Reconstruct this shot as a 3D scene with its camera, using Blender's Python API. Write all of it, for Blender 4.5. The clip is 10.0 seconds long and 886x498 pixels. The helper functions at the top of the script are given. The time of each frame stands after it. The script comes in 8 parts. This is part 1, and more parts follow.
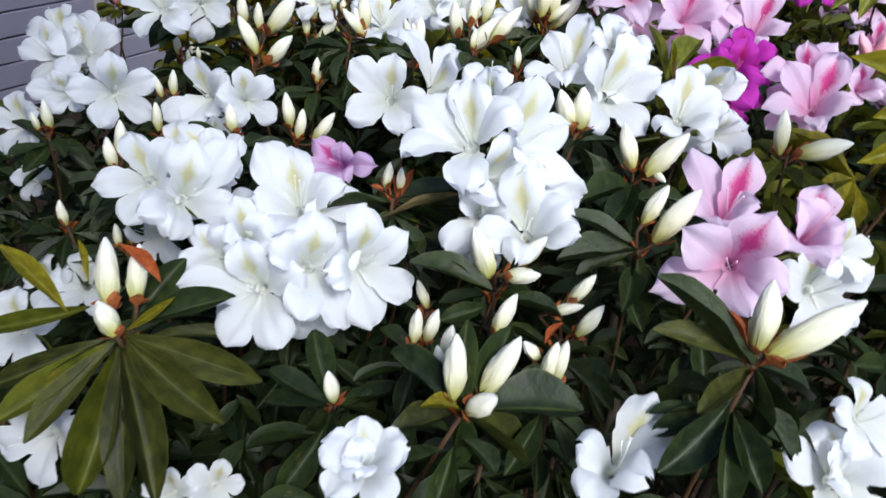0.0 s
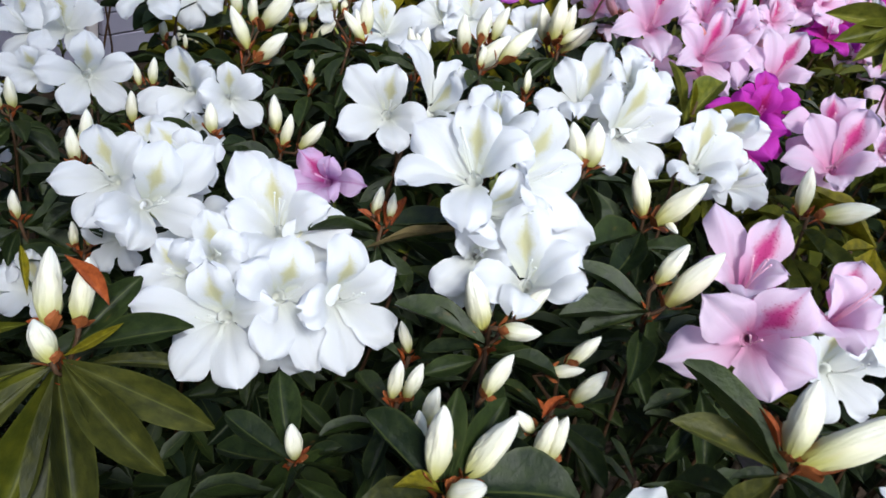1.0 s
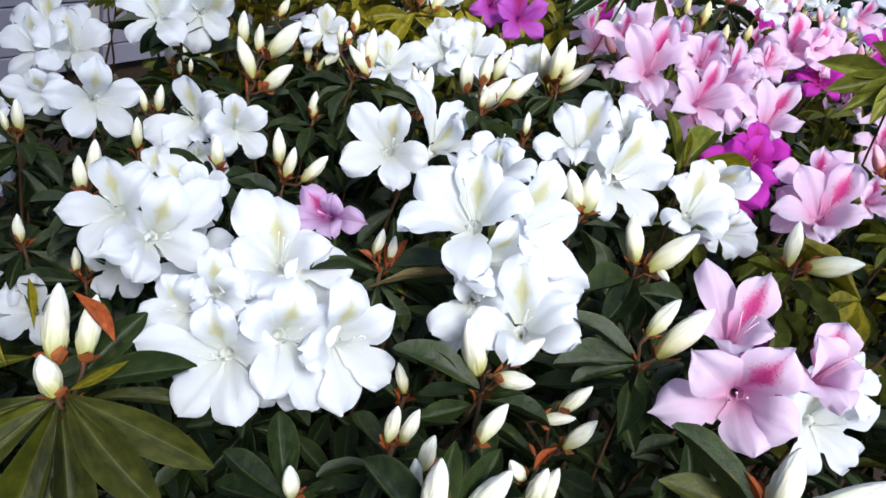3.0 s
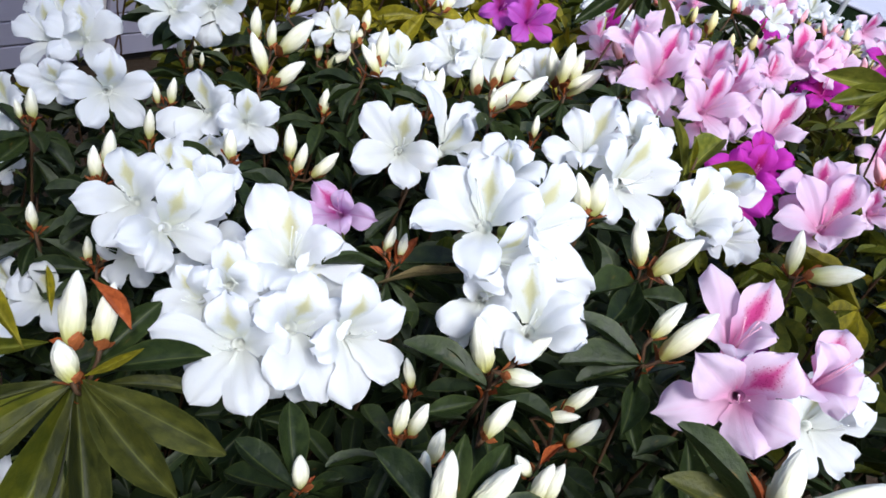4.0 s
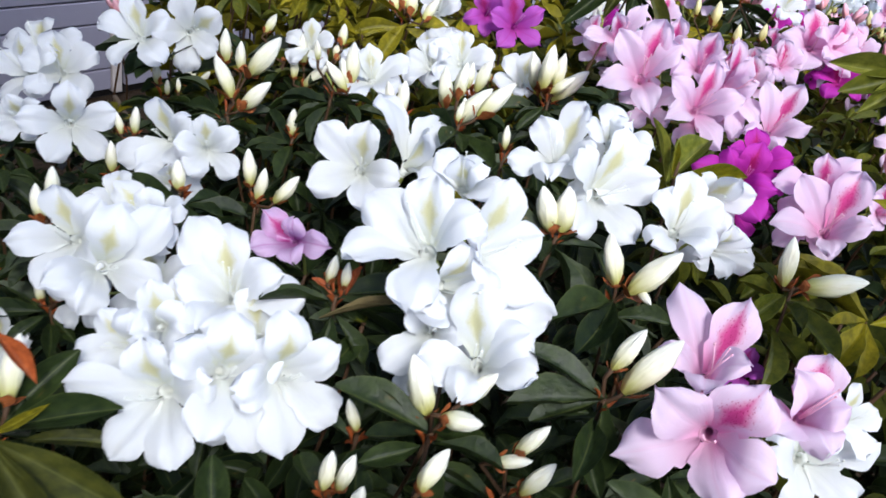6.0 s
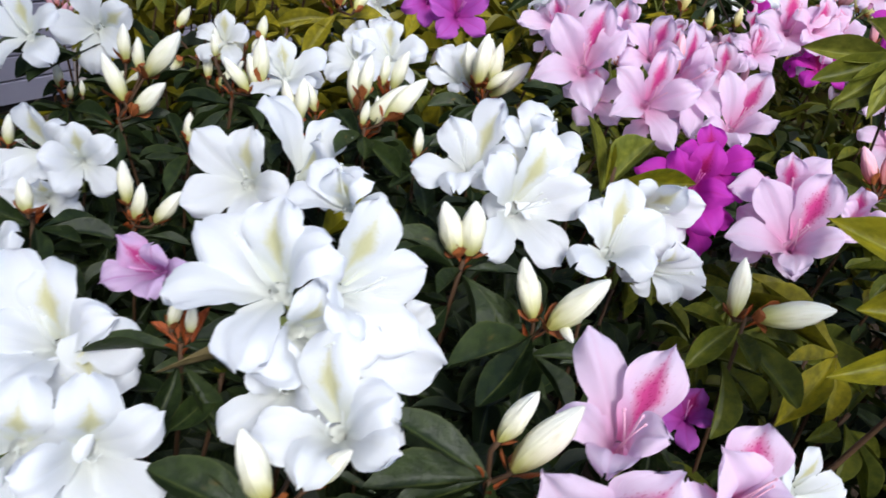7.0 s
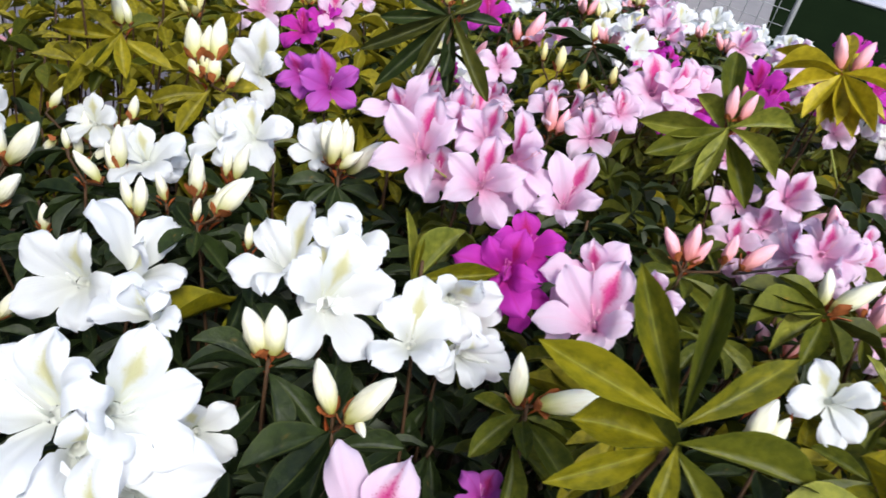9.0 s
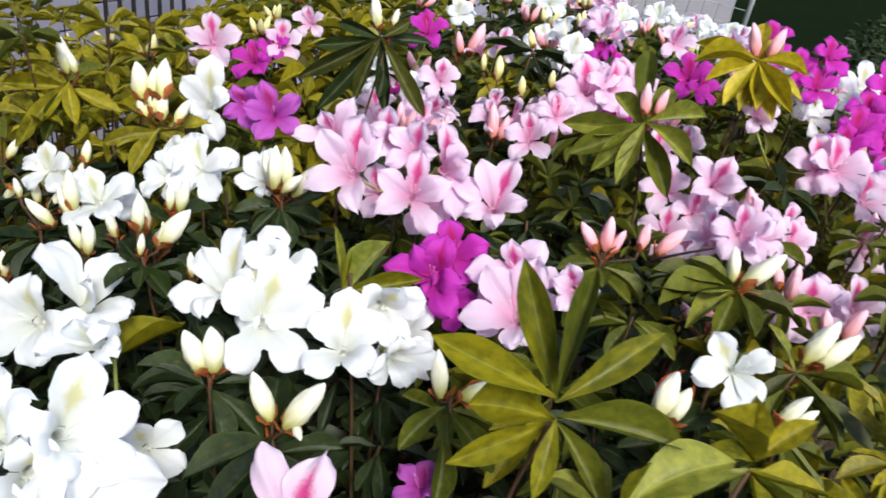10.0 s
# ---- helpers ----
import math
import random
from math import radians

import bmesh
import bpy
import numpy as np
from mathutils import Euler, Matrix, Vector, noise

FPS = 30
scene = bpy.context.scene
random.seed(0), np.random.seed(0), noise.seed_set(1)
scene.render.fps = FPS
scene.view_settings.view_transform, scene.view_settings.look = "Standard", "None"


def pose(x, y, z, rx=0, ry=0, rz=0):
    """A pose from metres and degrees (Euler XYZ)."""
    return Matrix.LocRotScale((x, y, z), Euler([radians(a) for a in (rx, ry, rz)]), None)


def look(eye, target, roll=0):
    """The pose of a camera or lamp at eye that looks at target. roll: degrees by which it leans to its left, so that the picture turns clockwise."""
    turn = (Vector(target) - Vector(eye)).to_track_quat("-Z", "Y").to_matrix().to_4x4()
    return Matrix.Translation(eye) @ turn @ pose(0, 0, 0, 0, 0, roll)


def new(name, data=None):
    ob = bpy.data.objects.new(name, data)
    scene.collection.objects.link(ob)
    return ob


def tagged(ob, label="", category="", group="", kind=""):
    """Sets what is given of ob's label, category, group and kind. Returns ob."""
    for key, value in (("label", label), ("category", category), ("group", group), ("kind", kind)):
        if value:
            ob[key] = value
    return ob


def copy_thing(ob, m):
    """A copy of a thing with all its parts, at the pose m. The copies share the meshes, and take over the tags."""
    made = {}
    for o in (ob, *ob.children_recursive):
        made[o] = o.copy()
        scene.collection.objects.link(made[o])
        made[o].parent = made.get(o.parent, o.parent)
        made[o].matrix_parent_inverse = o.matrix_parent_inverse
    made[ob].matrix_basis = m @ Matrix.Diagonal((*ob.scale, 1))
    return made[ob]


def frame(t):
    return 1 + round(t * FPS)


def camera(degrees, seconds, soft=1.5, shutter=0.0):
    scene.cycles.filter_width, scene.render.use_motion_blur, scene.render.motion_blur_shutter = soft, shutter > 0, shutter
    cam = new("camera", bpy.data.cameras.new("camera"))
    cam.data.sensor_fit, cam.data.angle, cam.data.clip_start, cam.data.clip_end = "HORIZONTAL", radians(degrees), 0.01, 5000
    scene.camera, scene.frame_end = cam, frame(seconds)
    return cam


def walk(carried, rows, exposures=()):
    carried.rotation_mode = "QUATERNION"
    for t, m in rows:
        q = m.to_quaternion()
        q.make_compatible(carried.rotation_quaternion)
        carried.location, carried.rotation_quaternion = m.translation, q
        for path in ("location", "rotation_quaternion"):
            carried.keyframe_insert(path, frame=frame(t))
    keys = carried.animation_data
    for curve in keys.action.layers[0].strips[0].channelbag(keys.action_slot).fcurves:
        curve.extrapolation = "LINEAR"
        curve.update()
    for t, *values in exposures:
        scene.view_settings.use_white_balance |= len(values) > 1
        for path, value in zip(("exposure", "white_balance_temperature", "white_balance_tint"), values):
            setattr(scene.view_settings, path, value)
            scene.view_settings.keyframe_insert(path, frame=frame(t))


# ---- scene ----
# The camera: held over a low azalea hedge, drifting forwards and to the right.
cam = camera(63.7, 10.0, soft=1.6, shutter=0.45)
METRES, EYE, TILT, LEAN, TURN = 0.66, 1.15, -35.5, -9.0, 0.0
ROWS = [
    (0.0, 0.0, 0.0, 0.0, 0.0, -0.0, 0.0),
    (0.5, 0.0025, 0.0502, 0.0231, -1.24, 0.6, -2.76),
    (1.0, -0.0145, 0.0776, 0.034, -1.8, 0.52, -5.11),
    (1.5, -0.0597, 0.0937, 0.0317, -1.79, 0.33, -7.53),
    (2.0, -0.0855, 0.093, 0.0111, -1.32, -0.07, -8.86),
    (2.5, -0.0268, 0.06, 0.063, -2.36, 1.6, -6.69),
    (4.0, -0.0411, 0.0461, 0.0601, -2.91, 1.7, -8.58),
    (4.5, -0.0592, 0.033, 0.0566, -2.44, 1.92, -9.06),
    (5.0, -0.0483, 0.0409, 0.0369, -2.34, 1.51, -9.1),
    (5.5, 0.0015, 0.0463, 0.0715, -0.55, 2.06, -7.22),
    (7.0, 0.1617, 0.2353, 0.1396, 0.8, 1.54, -4.98),
    (7.5, 0.2086, 0.2657, 0.161, 0.54, 1.36, -3.83),
    (8.0, 0.2305, 0.2517, 0.2034, 0.26, 2.1, -3.67),
    (8.5, 0.2676, 0.2126, 0.2323, -0.74, 2.96, -4.17),
    (9.0, 0.3222, 0.1796, 0.2318, -1.76, 3.12, -3.19),
    (9.5, 0.3576, 0.1421, 0.2367, -1.25, 3.63, -0.48),
    (10.0, 0.407, 0.1146, 0.2288, -1.76, 3.84, 1.86),
]
walk(cam, [(t, pose(0, 0, EYE, TILT, LEAN, TURN) @ pose(METRES * x, METRES * y, METRES * z, 90 + pitch, roll, yaw)) for t, x, y, z, yaw, pitch, roll in ROWS],
     exposures=[(0.0, 0.56, 5950, 6), (1.0, 0.54, 6050, 5), (1.5, 0.66, 6100, 5), (2.5, 0.70, 6000, 6), (5.5, 0.72, 5950, 7), (7.0, 0.54, 6050, 7), (7.5, 0.54, 6100, 6), (9.0, 0.71, 6350, 5), (10.0, 0.80, 6450, 3)])

# ---- light: a bright, hazy afternoon sky and a soft sun ----
world = bpy.data.worlds.new("sky")
scene.world = world
world.use_nodes = True
wn = world.node_tree.nodes
sky = wn.new("ShaderNodeTexSky")
sky.sky_type = "NISHITA"
sky.sun_disc = False
SUN_UP, SUN_ROUND = 50.0, 168.0
sky.sun_elevation, sky.sun_rotation = radians(SUN_UP), radians(SUN_ROUND)
sky.air_density, sky.dust_density = 1.0, 2.0
world.node_tree.links.new(sky.outputs[0], wn["Background"].inputs[0])
wn["Background"].inputs[1].default_value = 0.148
sun = new("sun", bpy.data.lights.new("sun", "SUN"))
sun.data.energy, sun.data.angle, sun.data.color = 2.9, radians(18.0), (1.0, 0.96, 0.91)
a, e = radians(SUN_ROUND), radians(SUN_UP)
sun.matrix_world = look((0, 0, 0), (-math.sin(a) * math.cos(e), -math.cos(a) * math.cos(e), -math.sin(e)))


# ---- materials ----
def shader(name, rough=0.5, spec=0.5, through_light=0.0):
    """A node material; returns it, its nodes, a link function and its principled node."""
    mat = bpy.data.materials.new(name)
    mat.use_nodes = True
    nt = mat.node_tree
    p = nt.nodes["Principled BSDF"]
    p.inputs["Roughness"].default_value = rough
    p.inputs["Specular IOR Level"].default_value = spec
    if through_light:
        tr = nt.nodes.new("ShaderNodeBsdfTranslucent")
        mx = nt.nodes.new("ShaderNodeMixShader")
        mx.inputs[0].default_value = through_light
        nt.links.new(p.outputs[0], mx.inputs[1])
        nt.links.new(tr.outputs[0], mx.inputs[2])
        nt.links.new(mx.outputs[0], nt.nodes["Material Output"].inputs[0])
    return mat, nt, p


def paint(nt, p, socket):
    """Give the colour to the principled node and to the translucent one, where there is one."""
    nt.links.new(socket, p.inputs["Base Color"])
    for n in nt.nodes:
        if n.type == "BSDF_TRANSLUCENT":
            nt.links.new(socket, n.inputs[0])


def calc(nt, op, a, b=None, clamp=False):
    n = nt.nodes.new("ShaderNodeMath")
    n.operation, n.use_clamp = op, clamp
    for i, v in enumerate((a, b)):
        if v is None:
            continue
        if isinstance(v, (int, float)):
            n.inputs[i].default_value = v
        else:
            nt.links.new(v, n.inputs[i])
    return n.outputs[0]


def blend(nt, fac, c1, c2, mode="MIX"):
    n = nt.nodes.new("ShaderNodeMix")
    n.data_type, n.blend_type = "RGBA", mode
    for i, v in ((0, fac), (6, c1), (7, c2)):
        if isinstance(v, (int, float)):
            n.inputs[i].default_value = v
        elif isinstance(v, tuple):
            n.inputs[i].default_value = (*v, 1)
        else:
            nt.links.new(v, n.inputs[i])
    return n.outputs[2]


def ramp(nt, x, lo, hi):
    n = nt.nodes.new("ShaderNodeMapRange")
    n.interpolation_type = "SMOOTHSTEP"
    n.inputs[1].default_value, n.inputs[2].default_value = lo, hi
    nt.links.new(x, n.inputs[0])
    return n.outputs[0]


def uv_of(nt):
    """Across (-1 to 1) and along (0 to 1) a blade, petal or bud."""
    n = nt.nodes.new("ShaderNodeUVMap")
    n.uv_map = "UVMap"
    s = nt.nodes.new("ShaderNodeSeparateXYZ")
    nt.links.new(n.outputs[0], s.inputs[0])
    across = calc(nt, "MULTIPLY_ADD", s.outputs[0], 2.0)
    across.node.inputs[2].default_value = -1.0
    return n.outputs[0], across, s.outputs[1]


def grain(nt, scale, detail=3.0, coord=None, rough=0.6):
    n = nt.nodes.new("ShaderNodeTexNoise")
    n.inputs["Scale"].default_value, n.inputs["Detail"].default_value, n.inputs["Roughness"].default_value = scale, detail, rough
    if coord is None:
        coord = nt.nodes.new("ShaderNodeTexCoord").outputs["Object"]
    nt.links.new(coord, n.inputs["Vector"])
    return n.outputs[0]


def relief(nt, p, height, strength, distance=0.001):
    b = nt.nodes.new("ShaderNodeBump")
    b.inputs["Strength"].default_value, b.inputs["Distance"].default_value = strength, distance
    nt.links.new(height, b.inputs["Height"])
    nt.links.new(b.outputs[0], p.inputs["Normal"])


def stretched(nt, coord, sx, sy):
    m = nt.nodes.new("ShaderNodeMapping")
    m.inputs["Scale"].default_value = (sx, sy, 1)
    nt.links.new(coord, m.inputs[0])
    return m.outputs[0]


def petal_paint(name, tip, body, throat, flare=None, speckle=None, vein=0.25, strong=0.92, spots=0.75, spread=0.90, heart=0.42):
    """Petal: tip, body and throat colours along it, fine veins, and on the upper lobe a flare with speckles."""
    mat, nt, p = shader(name, 0.6, 0.15, 0.5)
    uv, across, along = uv_of(nt)
    dist = calc(nt, "ABSOLUTE", across)
    col = blend(nt, ramp(nt, along, 0.0, 0.5), throat, body)
    col = blend(nt, ramp(nt, along, 0.45, 1.0), col, tip)
    veins = grain(nt, 1.0, 2.0, stretched(nt, uv, 26.0, 2.2))
    col = blend(nt, calc(nt, "MULTIPLY", ramp(nt, veins, 0.5, 0.75), vein), col, throat)
    mid = calc(nt, "MULTIPLY", ramp(nt, dist, 0.13, 0.0), vein * 1.6)
    col = blend(nt, mid, col, throat)
    if flare:
        wide = calc(nt, "ADD", dist, calc(nt, "MULTIPLY", calc(nt, "ABSOLUTE", calc(nt, "SUBTRACT", along, heart)), 1.5))
        wide = calc(nt, "ADD", wide, calc(nt, "MULTIPLY", grain(nt, 9.0, 2.0, uv), 0.25))
        amount = ramp(nt, wide, spread, 0.38 * spread)
        col = blend(nt, calc(nt, "MULTIPLY", amount, strong), col, flare)
        v = nt.nodes.new("ShaderNodeTexVoronoi")
        v.inputs["Scale"].default_value = 1.0
        nt.links.new(stretched(nt, uv, 22.0, 26.0), v.inputs["Vector"])
        dots = calc(nt, "MULTIPLY", ramp(nt, v.outputs["Distance"], 0.34, 0.18), ramp(nt, wide, 1.02, 0.6))
        col = blend(nt, calc(nt, "MULTIPLY", dots, spots), col, speckle)
    blot = grain(nt, 3.0, 3.0, uv)
    col = blend(nt, calc(nt, "MULTIPLY", blot, 0.10), col, (0.9, 0.85, 0.8), "MULTIPLY")
    paint(nt, p, col)
    relief(nt, p, calc(nt, "ADD", veins, calc(nt, "MULTIPLY", blot, 1.5)), 0.35, 0.0012)
    return mat


PETAL = {
    "white": (petal_paint("white_petal", (0.87, 0.88, 0.93), (0.88, 0.89, 0.92), (0.86, 0.87, 0.82), vein=0.10),
              petal_paint("white_petal_flared", (0.87, 0.88, 0.93), (0.88, 0.89, 0.90), (0.82, 0.83, 0.70), (0.72, 0.68, 0.32), (0.60, 0.56, 0.20), vein=0.08, strong=0.85, spots=0.25, spread=0.76, heart=0.45)),
    "pink": (petal_paint("pink_petal", (0.845, 0.705, 0.865), (0.835, 0.63, 0.81), (0.81, 0.43, 0.64), vein=0.10),
             petal_paint("pink_petal_flared", (0.845, 0.705, 0.865), (0.83, 0.60, 0.78), (0.80, 0.28, 0.52), (0.74, 0.06, 0.29), (0.50, 0.01, 0.14), vein=0.12, strong=0.95, spread=0.90, heart=0.47)),
    "lilac": (petal_paint("lilac_petal", (0.74, 0.56, 0.80), (0.72, 0.50, 0.76), (0.58, 0.22, 0.54), vein=0.3),
              petal_paint("lilac_petal_flared", (0.76, 0.56, 0.82), (0.72, 0.42, 0.70), (0.58, 0.08, 0.36), (0.58, 0.05, 0.25), (0.42, 0.02, 0.15), vein=0.3)),
    "orchid": (petal_paint("orchid_petal", (0.55, 0.14, 0.60), (0.53, 0.11, 0.55), (0.52, 0.06, 0.42), vein=0.3),
               petal_paint("orchid_petal_flared", (0.55, 0.14, 0.60), (0.55, 0.11, 0.52), (0.52, 0.05, 0.30), (0.56, 0.04, 0.22), (0.36, 0.01, 0.14), vein=0.3)),
    "magenta": (petal_paint("magenta_petal", (0.56, 0.055, 0.52), (0.54, 0.035, 0.45), (0.52, 0.03, 0.32), vein=0.3),
                petal_paint("magenta_petal_flared", (0.56, 0.055, 0.52), (0.55, 0.04, 0.42), (0.46, 0.02, 0.22), (0.50, 0.02, 0.16), (0.28, 0.005, 0.10), vein=0.3)),
}


def bud_paint(name, tip, body, foot):
    mat, nt, p = shader(name, 0.5, 0.3, 0.15)
    uv, across, along = uv_of(nt)
    seam = grain(nt, 1.0, 2.0, stretched(nt, uv, 8.0, 1.3))
    col = blend(nt, ramp(nt, calc(nt, "ADD", along, calc(nt, "MULTIPLY", seam, 0.35)), 0.14, 0.80), foot, body)
    col = blend(nt, ramp(nt, along, 0.55, 1.0), col, tip)
    col = blend(nt, calc(nt, "MULTIPLY", ramp(nt, seam, 0.46, 0.70), 0.24), col, foot)
    paint(nt, p, col)
    stain = grain(nt, 2.2, 4.0, stretched(nt, uv, 3.0, 1.0))
    col = blend(nt, calc(nt, "MULTIPLY", ramp(nt, stain, 0.5, 0.75), 0.35), col, (0.62, 0.50, 0.30))
    paint(nt, p, col)
    relief(nt, p, calc(nt, "ADD", seam, calc(nt, "MULTIPLY", stain, 0.8)), 0.6, 0.003)
    return mat


BUD = {
    "white": bud_paint("white_bud", (0.83, 0.82, 0.75), (0.82, 0.79, 0.66), (0.46, 0.45, 0.10)),
    "cream": bud_paint("cream_bud", (0.78, 0.72, 0.42), (0.76, 0.70, 0.36), (0.52, 0.44, 0.09)),
    "pink": bud_paint("pink_bud", (0.86, 0.50, 0.62), (0.84, 0.42, 0.50), (0.72, 0.26, 0.22)),
}


def leaf_paint(name, dark, light, rib, blush, rough=0.42, gloss=0.36):
    """Leaf blade: mottled between dark and light, a paler midrib and side veins, a few browned or yellowed patches."""
    mat, nt, p = shader(name, rough, gloss, 0.26)
    uv, across, along = uv_of(nt)
    dist = calc(nt, "ABSOLUTE", across)
    info = nt.nodes.new("ShaderNodeObjectInfo")
    island = nt.nodes.new("ShaderNodeNewGeometry").outputs["Random Per Island"]
    chance = calc(nt, "FRACT", calc(nt, "ADD", info.outputs["Random"], island))
    mott = grain(nt, 7.0, 5.0)
    col = blend(nt, calc(nt, "ADD", calc(nt, "MULTIPLY", chance, 0.75), calc(nt, "MULTIPLY", calc(nt, "SUBTRACT", mott, 0.40), 2.2), True), dark, light)
    slant = calc(nt, "FRACT", calc(nt, "SUBTRACT", calc(nt, "MULTIPLY", along, 7.0), calc(nt, "MULTIPLY", dist, 2.2)))
    side = ramp(nt, calc(nt, "ABSOLUTE", calc(nt, "SUBTRACT", slant, 0.5)), 0.22, 0.0)
    patch = ramp(nt, grain(nt, 2.6, 4.0, stretched(nt, uv, 1.0, 2.0)), 0.36, 0.70)
    col = blend(nt, calc(nt, "MULTIPLY", patch, 0.62), col, dark)
    col = blend(nt, calc(nt, "MULTIPLY", side, 0.02), col, rib)
    col = blend(nt, calc(nt, "MULTIPLY", ramp(nt, dist, 0.07, 0.0), 0.55), col, rib)
    edge = calc(nt, "MULTIPLY", ramp(nt, dist, 0.90, 1.0), 0.25)
    col = blend(nt, edge, col, rib)
    old = calc(nt, "MULTIPLY", ramp(nt, grain(nt, 3.0, 3.0, uv), 0.6, 0.72), ramp(nt, chance, 0.72, 0.95))
    col = blend(nt, calc(nt, "MULTIPLY", old, 0.7), col, blush)
    paint(nt, p, col)
    rr = calc(nt, "MULTIPLY_ADD", mott, 0.3)
    rr.node.inputs[2].default_value = rough - 0.12
    nt.links.new(rr, p.inputs["Roughness"])
    relief(nt, p, calc(nt, "ADD", calc(nt, "MULTIPLY", side, -0.04), calc(nt, "MULTIPLY", mott, 1.6)), 0.5, 0.0014)
    return mat


LEAF = {
    # Dark green foliage, deepened further to paint in the shade of the inner gaps.
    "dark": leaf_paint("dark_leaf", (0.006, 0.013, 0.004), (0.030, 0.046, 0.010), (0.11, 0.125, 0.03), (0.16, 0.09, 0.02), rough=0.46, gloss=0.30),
    "deep": leaf_paint("deep_olive_leaf", (0.016, 0.021, 0.004), (0.082, 0.084, 0.012), (0.13, 0.14, 0.03), (0.20, 0.16, 0.02), rough=0.5, gloss=0.30),
    "olive": leaf_paint("olive_leaf", (0.036, 0.048, 0.006), (0.125, 0.130, 0.012), (0.17, 0.18, 0.03), (0.24, 0.14, 0.02), gloss=0.22),
    "yellow": leaf_paint("yellow_leaf", (0.085, 0.078, 0.006), (0.32, 0.265, 0.013), (0.32, 0.29, 0.04), (0.34, 0.19, 0.015), gloss=0.2),
    "light": leaf_paint("light_olive_leaf", (0.085, 0.10, 0.012), (0.27, 0.27, 0.04), (0.36, 0.36, 0.08), (0.30, 0.22, 0.03), gloss=0.25),
    "brown": leaf_paint("withered_leaf", (0.045, 0.034, 0.012), (0.15, 0.115, 0.05), (0.20, 0.16, 0.09), (0.06, 0.03, 0.01), gloss=0.15, rough=0.7),
    "gold": leaf_paint("golden_leaf", (0.22, 0.18, 0.008), (0.52, 0.41, 0.02), (0.52, 0.45, 0.06), (0.42, 0.24, 0.02), gloss=0.2),
    "rust": leaf_paint("rusty_scale_leaf", (0.16, 0.030, 0.010), (0.46, 0.115, 0.030), (0.36, 0.11, 0.035), (0.05, 0.015, 0.008), gloss=0.2),
    "fresh": leaf_paint("fresh_leaf", (0.060, 0.066, 0.004), (0.235, 0.205, 0.008), (0.26, 0.27, 0.03), (0.24, 0.19, 0.02), gloss=0.22),
}


def rough_paint(name, c1, c2, scale, rough=0.85, bump=0.5, distance=0.003):
    mat, nt, p = shader(name, rough, 0.3)
    g1, g2 = grain(nt, scale, 5.0), grain(nt, scale * 0.13, 3.0)
    col = blend(nt, calc(nt, "ADD", calc(nt, "MULTIPLY", g1, 0.6), calc(nt, "MULTIPLY", g2, 0.4)), c1, c2)
    paint(nt, p, col)
    relief(nt, p, g1, bump, distance)
    return mat


BRACT = rough_paint("rusty_bract", (0.07, 0.016, 0.006), (0.52, 0.155, 0.04), 5.0, 0.6, 0.6, 0.002)
CALYX = rough_paint("green_calyx", (0.22, 0.26, 0.05), (0.34, 0.36, 0.09), 200.0, 0.6, 0.3, 0.0005)
STEM = rough_paint("reddish_stem", (0.030, 0.015, 0.007), (0.085, 0.042, 0.018), 160.0, 0.7, 0.5, 0.0008)
BARK = rough_paint("grey_brown_bark", (0.045, 0.032, 0.022), (0.12, 0.09, 0.065), 70.0, 0.9, 0.8, 0.003)
FILAMENT = {k: rough_paint(k + "_filament", c, c2, 300.0, 0.5, 0.1) for k, c, c2 in
            (("white", (0.80, 0.82, 0.74), (0.86, 0.86, 0.82)), ("pink", (0.84, 0.40, 0.55), (0.86, 0.55, 0.66)),
             ("lilac", (0.66, 0.30, 0.55), (0.70, 0.40, 0.62)), ("orchid", (0.66, 0.22, 0.55), (0.70, 0.30, 0.60)), ("magenta", (0.62, 0.08, 0.40), (0.70, 0.16, 0.48)))}


# ---- shapes that flowers, buds and leaves share ----
def sheet(name, fn, across, along, mats):
    """A smooth sheet mesh: fn(u, s) with u from -1 to 1 across and s from 0 to 1 along."""
    verts, uvs, faces = [], [], []
    for i in range(along + 1):
        for j in range(across + 1):
            u, s = 2 * j / across - 1, i / along
            verts.append(fn(u, s))
            uvs.append((j / across, s))
    w = across + 1
    for i in range(along):
        for j in range(across):
            faces.append((i * w + j, i * w + j + 1, (i + 1) * w + j + 1, (i + 1) * w + j))
    me = bpy.data.meshes.new(name)
    me.from_pydata(verts, [], faces)
    lay = me.uv_layers.new(name="UVMap")
    for lp in me.loops:
        lay.data[lp.index].uv = uvs[lp.vertex_index]
    for pl in me.polygons:
        pl.use_smooth = True
    for m in mats:
        me.materials.append(m)
    return me


